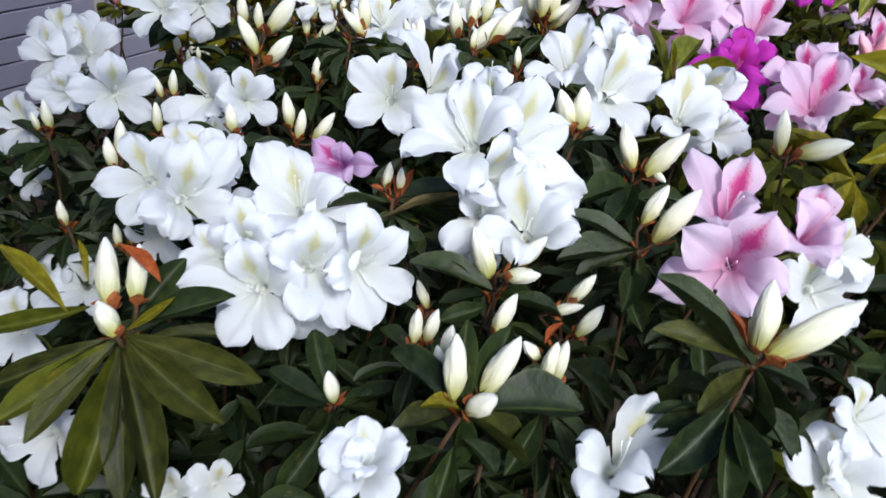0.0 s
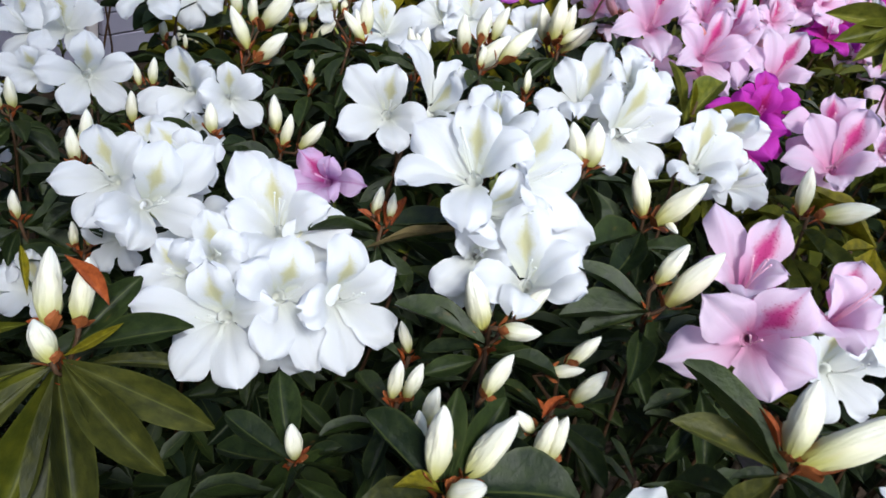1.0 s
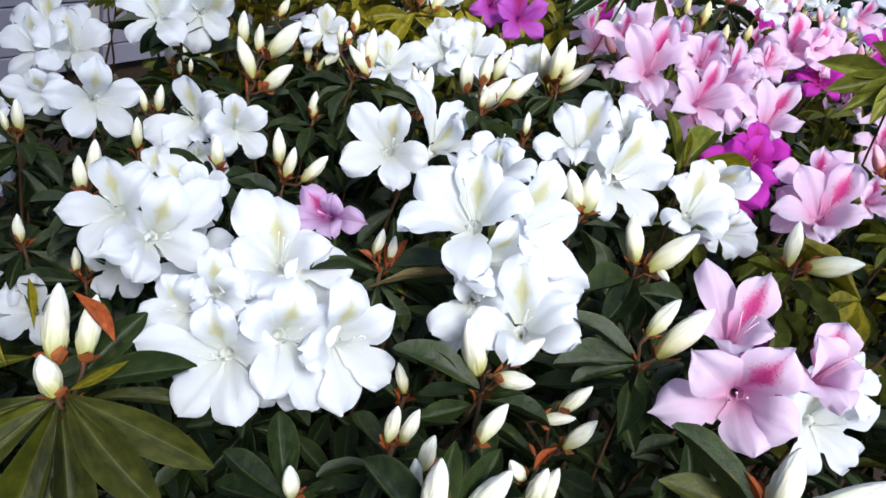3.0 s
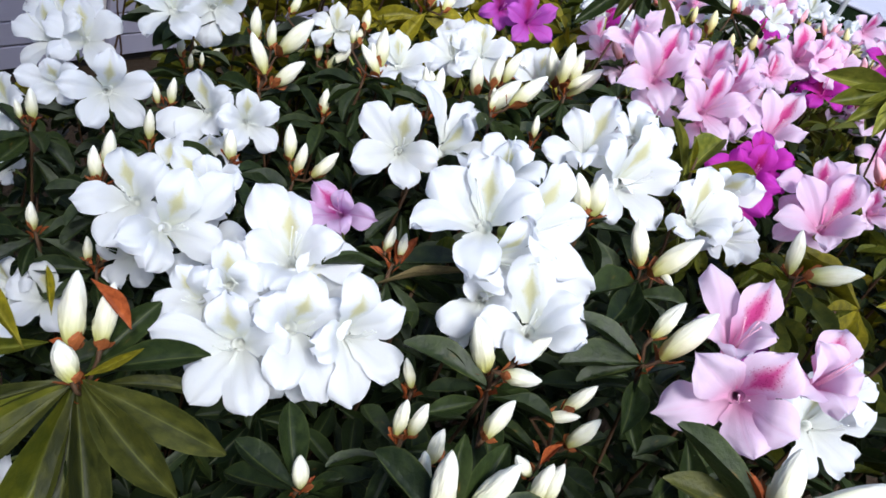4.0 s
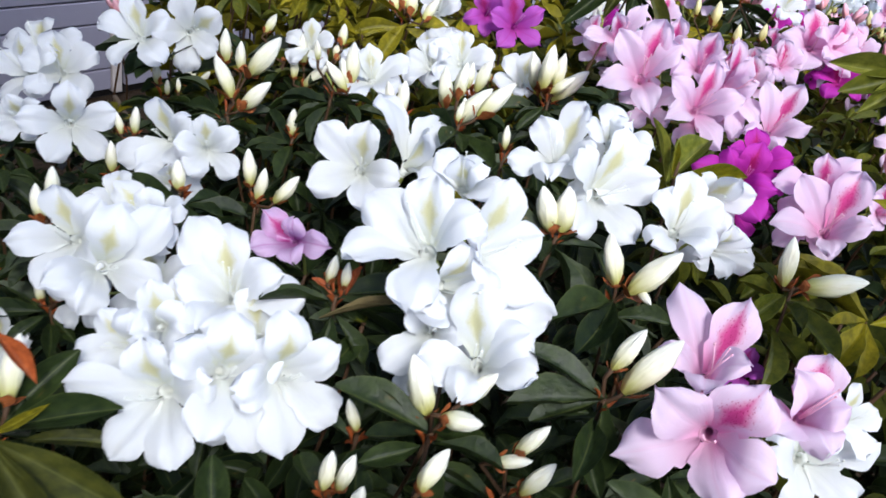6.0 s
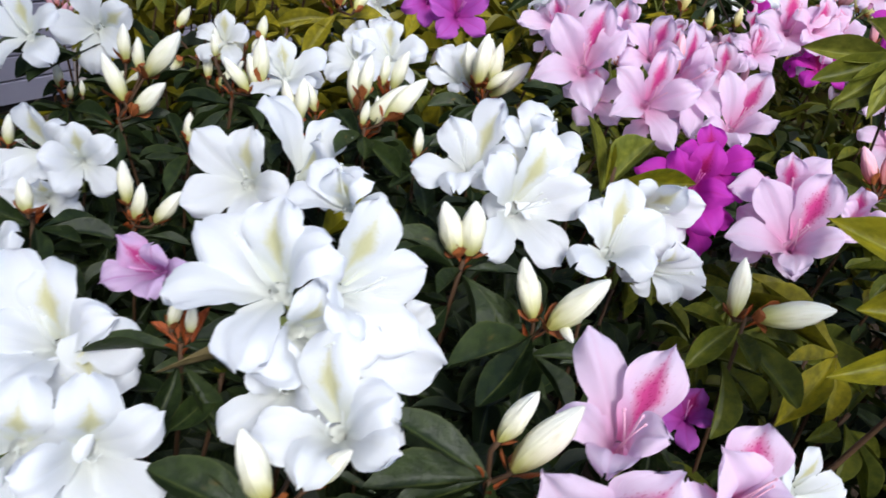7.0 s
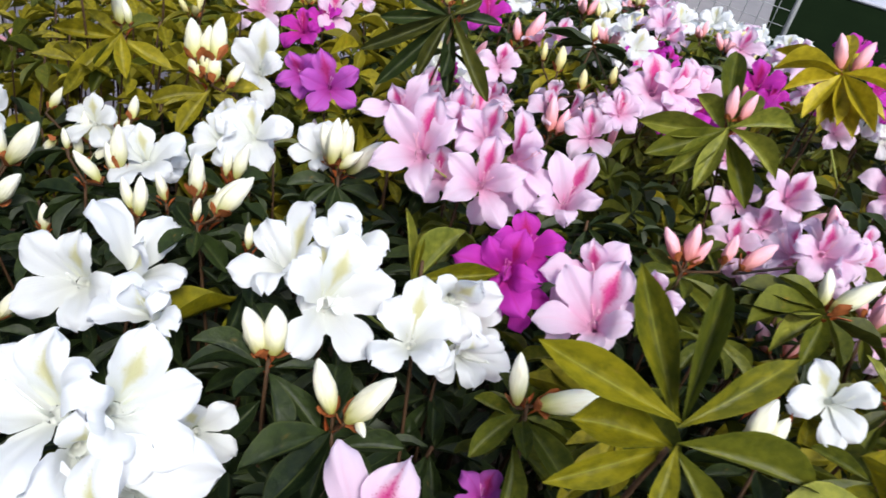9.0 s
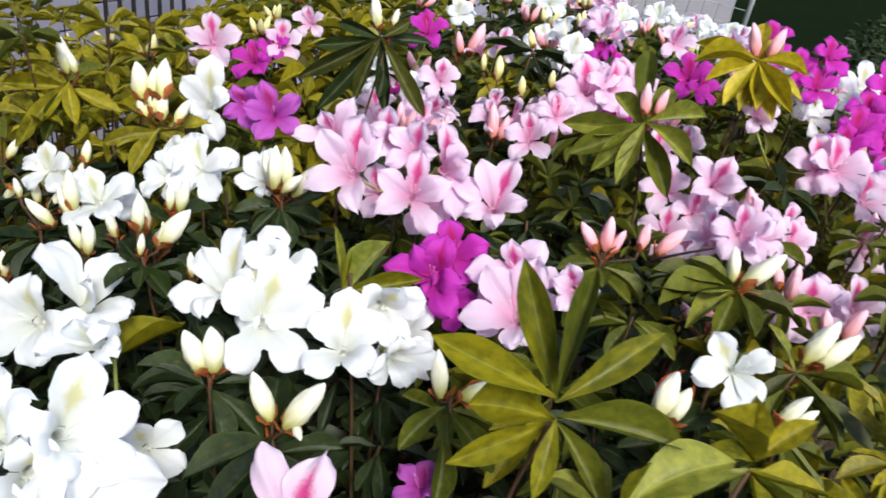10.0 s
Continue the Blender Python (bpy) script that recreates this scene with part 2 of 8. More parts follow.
def tube(name, points, radii, mat, sides=6, cap=True):
    """A round, tapering tube along points."""
    verts, faces, uvs = [], [], []
    pts = [Vector(p) for p in points]
    n = len(pts)
    side = None
    for i, p in enumerate(pts):
        d = (pts[min(i + 1, n - 1)] - pts[max(i - 1, 0)]).normalized()
        ref = side if side is not None and abs(side.dot(d)) < 0.95 else (Vector((1, 0, 0)) if abs(d.x) < 0.8 else Vector((0, 1, 0)))
        side = (ref - d * ref.dot(d)).normalized()
        other = d.cross(side)
        for k in range(sides):
            a = 2 * math.pi * k / sides
            verts.append(p + radii[i] * (math.cos(a) * side + math.sin(a) * other))
    for i in range(n - 1):
        for k in range(sides):
            k2 = (k + 1) % sides
            faces.append((i * sides + k, i * sides + k2, (i + 1) * sides + k2, (i + 1) * sides + k))
    if cap:
        faces.append(tuple(range(sides))[::-1])
        faces.append(tuple((n - 1) * sides + k for k in range(sides)))
    me = bpy.data.meshes.new(name)
    me.from_pydata([tuple(v) for v in verts], [], faces)
    for pl in me.polygons:
        pl.use_smooth = len(pl.vertices) == 4
    me.materials.append(mat)
    return me


def smooth(x):
    x = min(1.0, max(0.0, x))
    return x * x * (3 - 2 * x)


def petal_mesh(name, mat, rng, slim=1.0, blunt=0.0):
    """One lobe of the funnel, for a flower 1 across: it leaves the throat along y, opens towards z and bends back at its tip."""
    wide, curl, ph, wav = slim * rng.uniform(0.158, 0.188), rng.uniform(0.10, 0.52), rng.uniform(0, 6.3), rng.uniform(0.018, 0.044)
    skew, point, cup, bend = rng.uniform(-0.05, 0.05), rng.uniform(-0.010, 0.034), rng.uniform(-0.12, 0.05), rng.uniform(0.58, 0.70)
    round_tip, square = rng.uniform(0.50, 0.62) - 0.10 * blunt, 2.1 + 0.7 * blunt
    point -= 0.022 * blunt

    def fn(u, s):
        w = 0.05 + (wide - 0.05) * smooth((s - 0.04) / (bend - 0.04))
        if s > bend:
            w = wide * max(0.0, 1 - ((s - bend) / (1.004 - bend)) ** square) ** round_tip
        if s < 0.5:
            w = max(w, 0.80 * (0.05 + 0.45 * s) * smooth((0.50 - s) / 0.22))
        w *= 1 + 0.06 * math.sin(9 * s + ph * (2 if u > 0 else 3)) * smooth((s - 0.4) * 3)
        x = u * w + skew * s * s
        reach = 0.05 + 0.45 * s - 0.03 * u * u * s + point * math.exp(-(u / 0.3) ** 2) * smooth((s - 0.75) / 0.25)
        z = -0.26 * (1 - s) ** 1.7 + 0.05 * s - curl * max(0.0, s - 0.5) ** 2 * 1.6
        z += 0.05 * u * u * (1 - s) ** 2 + cup * u * u * s * s
        z -= 0.020 * math.exp(-(u / 0.14) ** 2) * s * (1.3 - s) * 2
        z += wav * s * s * math.sin(4.0 * u + ph) + 0.8 * wav * smooth((s - 0.45) * 2) * math.sin(9 * u + 8 * s + ph * 2) * abs(u)
        z += 0.026 * s * noise.noise(Vector((u * 1.6 + ph * 3, s * 3.2, ph))) + 0.010 * s * noise.noise(Vector((u * 5 + ph, s * 8, 2)))
        return (x + 0.014 * s * noise.noise(Vector((u * 2, s * 6, ph * 2))), reach, z)

    return sheet(name, fn, 12, 13, [mat])


def leaf_mesh(name, mat, rng, blunt=True, across=6, along=10):
    """A leaf 1 long along y, face up, from foot to tip; blunt and widest past the middle, or pointed at both ends."""
    arch, fold, wav, ph = rng.uniform(-0.02, 0.10), rng.uniform(0.08, 0.34), rng.uniform(0.010, 0.034), rng.uniform(0, 6.3)
    bend, k = rng.uniform(-0.05, 0.05), rng.uniform(0.92, 1.08)

    def fn(u, s):
        if blunt:
            w = 0.176 * k * math.sin(math.pi * min(1.0, s ** 1.35 * 0.985)) ** 0.72 + 0.010 * (1 - s)
        else:
            w = 0.182 * k * math.sin(math.pi * min(1.0, s ** 1.18 * 0.99)) ** 1.05 + 0.010 * (1 - s)
        x = u * w + bend * 4 * s * (1 - s)
        z = fold * abs(u) ** 1.4 * w / 0.19 + arch * 4 * s * (1 - s) + wav * math.sin(7 * s + ph) * u + 0.5 * wav * math.sin(15 * s + ph) * abs(u) - 0.016 * math.exp(-(u / 0.18) ** 2)
        return (x, s, z)

    return sheet(name, fn, across, along, [mat])


def bud_mesh(name, mat, rng):
    """A furled bud 1 long along z, with spiralling petal edges."""
    twist, ph, fat = rng.uniform(0.8, 1.8), rng.uniform(0, 6.3), rng.uniform(0.9, 1.08)

    def fn(u, s):
        a = math.pi * u
        r = 0.172 * fat * (math.sin(math.pi * (s * 0.965 + 0.02) ** 0.92)) ** 0.72 + 0.030 * (1 - s)
        lobe = (a * 3 / (2 * math.pi) + twist * s + ph) % 1.0
        r *= 0.80 + 0.26 * lobe ** 0.7
        return (r * math.cos(a) + 0.03 * math.sin(3 * s + ph) * s, r * math.sin(a), s)

    return sheet(name, fn, 15, 11, [mat])


def bract_mesh(name, rng):
    """A papery bud scale, 1 long along z, hugging the bud on its +x side."""
    flare, ph = rng.uniform(0.08, 0.45), rng.uniform(0, 6.3)

    def fn(u, s):
        w = 1.0 * math.sin(math.pi * (0.12 + 0.86 * s)) ** 0.7
        r = 0.10 + 0.40 * math.sin(math.pi * 0.5 * min(1, s * 1.3)) + flare * s * s
        a = u * w * 0.7
        rag = 0.10 * math.sin(5 * u + ph) * s
        return (r * math.cos(a), r * math.sin(a) + 0.06 * math.sin(9 * s + ph), s + rag)

    return sheet(name, fn, 4, 5, [BRACT])


shape_rng = random.Random(7)
PETAL_SHAPES = {k: ([petal_mesh("petal", m[0], shape_rng, {"magenta": 1.0, "orchid": 1.0, "pink": 0.98, "lilac": 0.95}.get(k, 1.06), {"white": 1.0, "pink": 0.1}.get(k, 0.0)) for _ in range(8)], [petal_mesh("petal", m[1], shape_rng, 1.02 if k in ("magenta", "pink", "orchid") else 1.10, {"white": 1.0, "pink": 0.1}.get(k, 0.0)) for _ in range(5)]) for k, m in PETAL.items()}
LEAF_SHAPES = {k: [leaf_mesh("leaf", m, shape_rng, k in ("dark", "olive", "deep")) for _ in range(7)] for k, m in LEAF.items()}
BUD_SHAPES = {k: [bud_mesh("bud", m, shape_rng) for _ in range(4)] for k, m in BUD.items()}
BRACT_SHAPES = [bract_mesh("bract", shape_rng) for _ in range(4)]


def stamen_mesh(kind, rng):
    """One long, upcurved filament with its small anther, for a flower 1 across."""
    bm = bmesh.new()
    l, a = rng.uniform(0.16, 0.30), rng.uniform(-0.6, 0.6)
    pts = [Vector((math.sin(a) * 0.08 * s, 0.10 * s * s - 0.03, -0.2 + (l + 0.2) * s)) for s in (0, 0.35, 0.7, 1.0)]
    me = tube("t", pts, [0.006, 0.005, 0.0045, 0.004], FILAMENT[kind], 4)
    bm.from_mesh(me)
    bpy.data.meshes.remove(me)
    bmesh.ops.create_icosphere(bm, subdivisions=1, radius=0.010, matrix=Matrix.Translation(pts[-1]) @ Matrix.Diagonal((1, 1, 1.6, 1)))
    out = bpy.data.meshes.new("stamen")
    bm.to_mesh(out)
    bm.free()
    out.materials.append(FILAMENT[kind])
    return out


def throat_mesh(kind, rng):
    """The funnel's tube with its green calyx, for a flower 1 across."""
    prof = ((0.02, -0.50), (0.045, -0.48), (0.042, -0.42), (0.034, -0.38), (0.034, -0.34), (0.044, -0.298), (0.067, -0.256))
    bm = bmesh.new()
    rings = []
    for r, z in prof:
        rings.append([bm.verts.new((r * math.cos(2 * math.pi * k / 10) * (1 + 0.08 * math.sin(5 * 2 * math.pi * k / 10)), r * math.sin(2 * math.pi * k / 10), z)) for k in range(10)])
    for i in range(len(prof) - 1):
        for k in range(10):
            f = bm.faces.new((rings[i][k], rings[i][(k + 1) % 10], rings[i + 1][(k + 1) % 10], rings[i + 1][k]))
            f.smooth, f.material_index = True, 1 if i < 3 else 0
    bm.faces.new(rings[0][::-1]).material_index = 1
    mid = bm.verts.new((0, 0, -0.47))
    for k in range(10):
        bm.faces.new((rings[-1][k], rings[-1][(k + 1) % 10], mid)).smooth = True
    me = bpy.data.meshes.new("flower")
    bm.to_mesh(me)
    bm.free()
    me.materials.append(PETAL[kind][0])
    me.materials.append(CALYX)
    return me


STAMENS = {k: [stamen_mesh(k, shape_rng) for _ in range(5)] for k in PETAL}
THROATS = {k: throat_mesh(k, shape_rng) for k in PETAL}
UP = Vector((0, 0, 1))


def child(name, me, parent, local, label=""):
    """A part (or a part's part) at its place relative to the thing it belongs to."""
    ob = new(name, me)
    ob.parent = parent
    ob.matrix_basis = local
    if label:
        tagged(ob, label)
    return ob


def facing(az, el, spin=0.0):
    """A turn whose z looks along azimuth az and elevation el, and whose y is the upright turned by spin about z."""
    a, e = radians(az), radians(el)
    z = Vector((math.cos(e) * math.cos(a), math.cos(e) * math.sin(a), math.sin(e)))
    ref = UP if abs(z.z) < 0.98 else Vector((0, 1, 0))
    y = (ref - z * ref.dot(z)).normalized()
    m = Matrix((y.cross(z), y, z)).transposed().to_4x4()
    return m @ Matrix.Rotation(radians(spin), 4, "Z")


def along_turn(d, normal, roll=0.0, axis="Y"):
    """A turn whose y (or z) runs along d, with z (or x) as near to normal as can be."""
    d = d.normalized()
    n = (normal - d * normal.dot(d))
    if n.length < 1e-4:
        n = Vector((1, 0, 0)) - d * d.x
    n.normalize()
    if axis == "Y":
        m = Matrix((d.cross(n), d, n)).transposed().to_4x4()
    else:
        m = Matrix((n, d.cross(n), d)).transposed().to_4x4()
    return m @ Matrix.Rotation(radians(roll), 4, axis)


WORDS = {"white": "white azalea flowers with pale yellow-green throats", "pink": "pale pink azalea flowers with deep pink speckled throats",
         "lilac": "lilac-pink azalea blooms with darker throats", "magenta": "vivid magenta azalea flowers", "orchid": "purple-pink azalea flowers"}
LEAFWORD = {"dark": "dark green leaves", "deep": "deep olive green leaves", "olive": "olive green leaves", "yellow": "yellowish green leaves", "light": "light olive green leaves", "gold": "golden yellow-green leaves", "fresh": "fresh bright green leaves"}
BUDWORD = {"white": "white", "cream": "pale yellow", "pink": "pink"}
detail_rng = random.Random(11)


PLACED = []


def sprig(name, base, label, category, group):
    ob = new(name)
    ob.location = base
    ob.empty_display_size = 0.02
    PLACED.append(Vector(base))
    return tagged(ob, label, category, group)


def local_of(thing, world_m):
    return Matrix.Translation(-Vector(thing.location)) @ world_m


def stem(thing, depth=0.42, thick=0.0015):
    """The twig under a sprig, running down to the bush's limbs."""
    b = Vector(thing.location)
    foot = limb_point(b, depth)
    d = foot - b
    bow = Vector((detail_rng.uniform(-0.02, 0.02), detail_rng.uniform(-0.02, 0.02), 0))
    pts = [d * s + bow * math.sin(math.pi * s) + Vector((d.x, d.y, 0)) * (s * s - s) * 0.7 for s in (0, 0.12, 0.28, 0.5, 0.75, 1)]
    child("stem", tube("stem", pts, [thick * k for k in (1, 0.95, 1.05, 1.2, 1.4, 1.7)], STEM, 6), thing, Matrix())


def flower(thing, kind, at, az, el, spin, size, opening=0.0, extra=0, lobes=5):
    """A flower with its petals and stamens; opening: degrees by which the petals are still closed (minus: folded back)."""
    r = detail_rng
    at = Vector(at)
    m = Matrix.Translation(at) @ facing(az, el, spin) @ Matrix.Scale(size, 4)
    ob = child("flower", THROATS[kind], thing, local_of(thing, m))
    plain, flared = PETAL_SHAPES[kind]
    size_up = 1.09
    for k in range(lobes + extra if lobes else 0):
        me = r.choice(flared) if k == 0 else r.choice(plain)
        t = 72 * k + r.uniform(-5, 5) + (30 if k >= 5 else 0)
        lift = opening + r.uniform(-12, 12) + (26 if k >= 5 else 12 if k == 0 else -12 if k in (2, 3) else 2)
        sc = size_up * r.uniform(0.92, 1.08) * (0.8 if k >= 5 else 1)
        child("petal", me, ob, Matrix.Rotation(radians(t), 4, "Z") @ Matrix.Translation((0, 0.05, -0.25)) @ Matrix.Rotation(radians(lift), 4, "X")
              @ Matrix.Rotation(radians(r.uniform(-7, 9)), 4, "Y") @ Matrix.Translation((0, -0.05, 0.25 + 0.004 * k)) @ Matrix.Diagonal((sc, sc, sc, 1)))
    for k in range(3):
        child("stamen", r.choice(STAMENS[kind]), ob, Matrix.Rotation(r.uniform(-0.9, 0.9), 4, "Z"))
    foot = m @ Vector((0, 0, -0.49)) - Vector(thing.location)
    mid = foot * 0.5 + (m.to_3x3() @ Vector((0, 0, -0.06)))
    child("pedicel", tube("pedicel", [foot, foot * 0.75 + (mid - foot * 0.5) * 0.75, mid, Vector((0, 0, -0.004))], [0.0014, 0.0013, 0.0013, 0.0016], CALYX, 5), thing, Matrix())
    return ob


def petal(bloom, kind, tip, wide=1.0, flared=False, lift=0.0):
    """A petal of a flower that has none yet, from its throat to the place of its tip."""
    r = detail_rng
    q = (Matrix.Translation(bloom.parent.location) @ bloom.matrix_basis).inverted() @ Vector(tip)
    reach = math.hypot(q.x, q.y)
    plain, flare = PETAL_SHAPES[kind]
    me = r.choice(flare if flared else plain)
    end = me.vertices[len(me.vertices) - 7].co
    far, high = max(0.2, math.hypot(reach - 0.05, q.z + 0.25)), end.z + 0.25
    k = min(1.9, max(0.45, (0.05 + math.sqrt(max(0.03, far * far - high * high))) / end.y))
    rise = math.degrees(math.atan2(q.z + 0.25, reach - 0.05) - math.atan2(high, k * end.y - 0.05))
    turn = math.atan2(-q.x, q.y)
    child("petal", me, bloom, Matrix.Rotation(turn, 4, "Z") @ Matrix.Translation((0, 0.05, -0.25)) @ Matrix.Rotation(radians(rise + lift), 4, "X")
          @ Matrix.Rotation(radians(r.uniform(-8, 8)), 4, "Y") @ Matrix.Translation((0, -0.05, 0.25)) @ Matrix.Diagonal((0.90 * wide * k ** 0.4, k, 1, 1)))


def bud(thing, kind, foot, tip, fat=1.0):
    """A bud from foot to tip, with rusty scales round its foot and a short stalk."""
    r = detail_rng
    foot, tip = Vector(foot), Vector(tip)
    d = tip - foot
    length = d.length
    m = Matrix.Translation(foot) @ along_turn(d, Vector((r.uniform(-1, 1), r.uniform(-1, 1), 0.1)), 0, "Z")
    ob = child("bud", r.choice(BUD_SHAPES[kind]), thing, local_of(thing, m @ Matrix.Diagonal((length * fat, length * fat, length, 1))))
    for k in range(3):
        s = r.choice((0.14, 0.18, 0.22, 0.28, 0.40))
        child("bract", r.choice(BRACT_SHAPES), ob, Matrix.Rotation(2.1 * k + r.uniform(-0.5, 0.5), 4, "Z") @ Matrix.Translation((0, 0, -0.07)) @ Matrix.Diagonal((0.24 + 0.24 * s, 0.30, s, 1)))
    f = foot - Vector(thing.location)
    if f.length > 0.006:
        child("pedicel", tube("pedicel", [f + d * 0.03, f - d.normalized() * min(0.008, f.length * 0.4), Vector((0, 0, -0.003))], [0.0020, 0.0014, 0.0014], STEM, 5), thing, Matrix())
    return ob


def leaf(thing, kind, foot, tip, wide=1.0, roll=0.0, face=None):
    """A leaf from foot to tip, face up (or towards face), turned by roll about its midrib."""
    foot, tip = Vector(foot), Vector(tip)
    d = tip - foot
    l = d.length * 1.03
    n = Vector(face) if face else UP - 0.35 * d.normalized()
    m = Matrix.Translation(foot) @ along_turn(d, n, roll + (detail_rng.uniform(-18, 18) if face else 0)) @ Matrix.Diagonal((l * wide, l, l * min(1.1, 0.25 + 0.75 * wide), 1))
    return child("leaf", detail_rng.choice(LEAF_SHAPES[kind]), thing, local_of(thing, m))


def whorl(thing, kind, n, length, droop=0.2, down=0.0, wide=1.0, start=None, axis=(0, 0, 1)):
    """A ring of n leaves round the sprig's base."""
    r = detail_rng
    base = Vector(thing.location) - UP * down
    turn = Vector((0, 0, 1)).rotation_difference(Vector(axis)).to_matrix()
    a0 = r.uniform(0, 6.3) if start is None else radians(start)
    for k in range(n):
        a = a0 + 2 * math.pi * k / n + r.uniform(-0.22, 0.22)
        l = length * r.uniform(0.65, 1.15)
        dr = droop + r.uniform(-0.45, 0.5)
        d = turn @ Vector((math.cos(a), math.sin(a), -dr))
        d.normalize()
        f = base + d * 0.004 - UP * r.uniform(0, 0.012)
        leaf(thing, kind, f, f + d * l, wide * r.uniform(0.8, 1.15), r.uniform(-30, 30))


# ---- the ground, and the bush's limbs ----
def bush_top(x, y):
    return 0.846 + 0.291 * x + 0.068 * y - 0.207 * x * x - 0.016 * x * y - 0.038 * y * y


TRUNKS = ((-0.42, 0.62), (0.18, 1.78), (1.15, 2.25), (0.46, 2.20), (-0.16, 0.42), (0.34, 0.36), (0.06, 0.86), (0.62, 0.84), (0.36, 1.36), (0.98, 1.30), (-0.20, 1.12), (0.78, 1.95), (1.35, 1.85))


def limb_point(p, depth):
    """Where a twig from p joins a limb: down and in towards the nearest trunk."""
    tx, ty = min(TRUNKS, key=lambda q: (q[0] - p.x) ** 2 + (q[1] - p.y) ** 2)
    z = max(0.30, p.z - depth)
    k = 0.36
    return Vector((p.x + (tx - p.x) * k, p.y + (ty - p.y) * k, z))


def ground_paint():
    """Dark soil round the bushes, mown grass further off with its shade painted in."""
    mat, nt, p = shader("soil_and_shaded_grass", 1.0, 0.0)
    at = nt.nodes.new("ShaderNodeTexCoord").outputs["Object"]
    far = nt.nodes.new("ShaderNodeVectorMath")
    far.operation = "LENGTH"
    nt.links.new(at, far.inputs[0])
    fine, broad = grain(nt, 60.0, 5.0), grain(nt, 1.5, 4.0)
    soil = blend(nt, fine, (0.020, 0.014, 0.010), (0.070, 0.050, 0.036))
    # Near-black greens: the lawn's shade is put into this colour.
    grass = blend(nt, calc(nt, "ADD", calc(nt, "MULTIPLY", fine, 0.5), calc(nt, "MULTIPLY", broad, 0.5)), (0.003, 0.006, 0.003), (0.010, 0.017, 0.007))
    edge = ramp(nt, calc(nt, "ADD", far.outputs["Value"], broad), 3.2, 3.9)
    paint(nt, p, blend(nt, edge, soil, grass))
    relief(nt, p, fine, 1.0, 0.015)
    return mat


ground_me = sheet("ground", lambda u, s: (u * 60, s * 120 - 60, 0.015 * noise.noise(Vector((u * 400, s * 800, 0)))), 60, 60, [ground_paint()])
tagged(new("ground", ground_me), "dark bare soil under the bushes and grass beyond, coloured as if in shade", "ground", kind="structure")


# ---- flower clusters, bud clusters and leaf shoots of the near bushes ----
s = sprig("azalea_flower_cluster", (-0.062, 0.438, 0.786), "cluster of " + WORDS["white"], "flower cluster", "white azalea flower clusters")
stem(s)
f = flower(s, "white", (-0.079, 0.375, 0.831), -97, 32, 23, 0.082, lobes=0)
petal(f, "white", (-0.092, 0.392, 0.862), flared=True)
petal(f, "white", (-0.049, 0.379, 0.851))
petal(f, "white", (-0.055, 0.352, 0.805))
petal(f, "white", (-0.093, 0.354, 0.799))
petal(f, "white", (-0.129, 0.373, 0.825))
f = flower(s, "white", (-0.040, 0.388, 0.850), -62, 40, -11, 0.082, lobes=0)
petal(f, "white", (-0.043, 0.409, 0.880), flared=True)
petal(f, "white", (-0.012, 0.406, 0.859))
petal(f, "white", (-0.012, 0.368, 0.816))
petal(f, "white", (-0.045, 0.356, 0.827))
petal(f, "white", (-0.068, 0.382, 0.870))
f = flower(s, "white", (-0.006, 0.388, 0.857), -58, 36, -5, 0.080, lobes=0)
petal(f, "white", (-0.015, 0.408, 0.891), flared=True)
petal(f, "white", (0.020, 0.411, 0.871))
petal(f, "white", (0.025, 0.382, 0.833))
petal(f, "white", (0.004, 0.361, 0.824))
petal(f, "white", (-0.030, 0.367, 0.862))
f = flower(s, "white", (-0.112, 0.414, 0.826), -94, 36, 41, 0.070, lobes=0)
petal(f, "white", (-0.130, 0.423, 0.845), flared=True)
petal(f, "white", (-0.111, 0.421, 0.850))
petal(f, "white", (-0.124, 0.395, 0.808))
petal(f, "white", (-0.139, 0.405, 0.821))
f = flower(s, "white", (-0.094, 0.424, 0.838), -76, 36, 16, 0.070, lobes=0)
petal(f, "white", (-0.106, 0.436, 0.865), flared=True)
petal(f, "white", (-0.083, 0.430, 0.857))
petal(f, "white", (-0.074, 0.419, 0.841))
petal(f, "white", (-0.106, 0.409, 0.842))
whorl(s, "dark", 7, 0.044, 0.7, 0.022)
s = sprig("azalea_flower_cluster", (-0.132, 0.524, 0.764), "cluster of " + WORDS["white"], "flower cluster", "white azalea flower clusters")
stem(s)
f = flower(s, "white", (-0.063, 0.461, 0.853), -93, 59, 19, 0.088, lobes=0)
petal(f, "white", (-0.076, 0.498, 0.878), flared=True)
petal(f, "white", (-0.033, 0.475, 0.868))
petal(f, "white", (-0.014, 0.463, 0.859))
petal(f, "white", (-0.071, 0.427, 0.841))
petal(f, "white", (-0.095, 0.453, 0.857))
petal(f, "white", (-0.103, 0.492, 0.877))
f = flower(s, "white", (-0.196, 0.507, 0.825), -92, 39, 25, 0.079, lobes=0)
petal(f, "white", (-0.211, 0.528, 0.853), flared=True)
petal(f, "white", (-0.175, 0.526, 0.854))
petal(f, "white", (-0.164, 0.494, 0.816))
petal(f, "white", (-0.203, 0.480, 0.796))
petal(f, "white", (-0.235, 0.498, 0.817))
f = flower(s, "white", (-0.152, 0.475, 0.831), -59, 34, -19, 0.087, lobes=0)
petal(f, "white", (-0.150, 0.502, 0.869), flared=True)
petal(f, "white", (-0.122, 0.517, 0.866))
petal(f, "white", (-0.115, 0.485, 0.824))
petal(f, "white", (-0.161, 0.447, 0.811))
petal(f, "white", (-0.178, 0.447, 0.826))
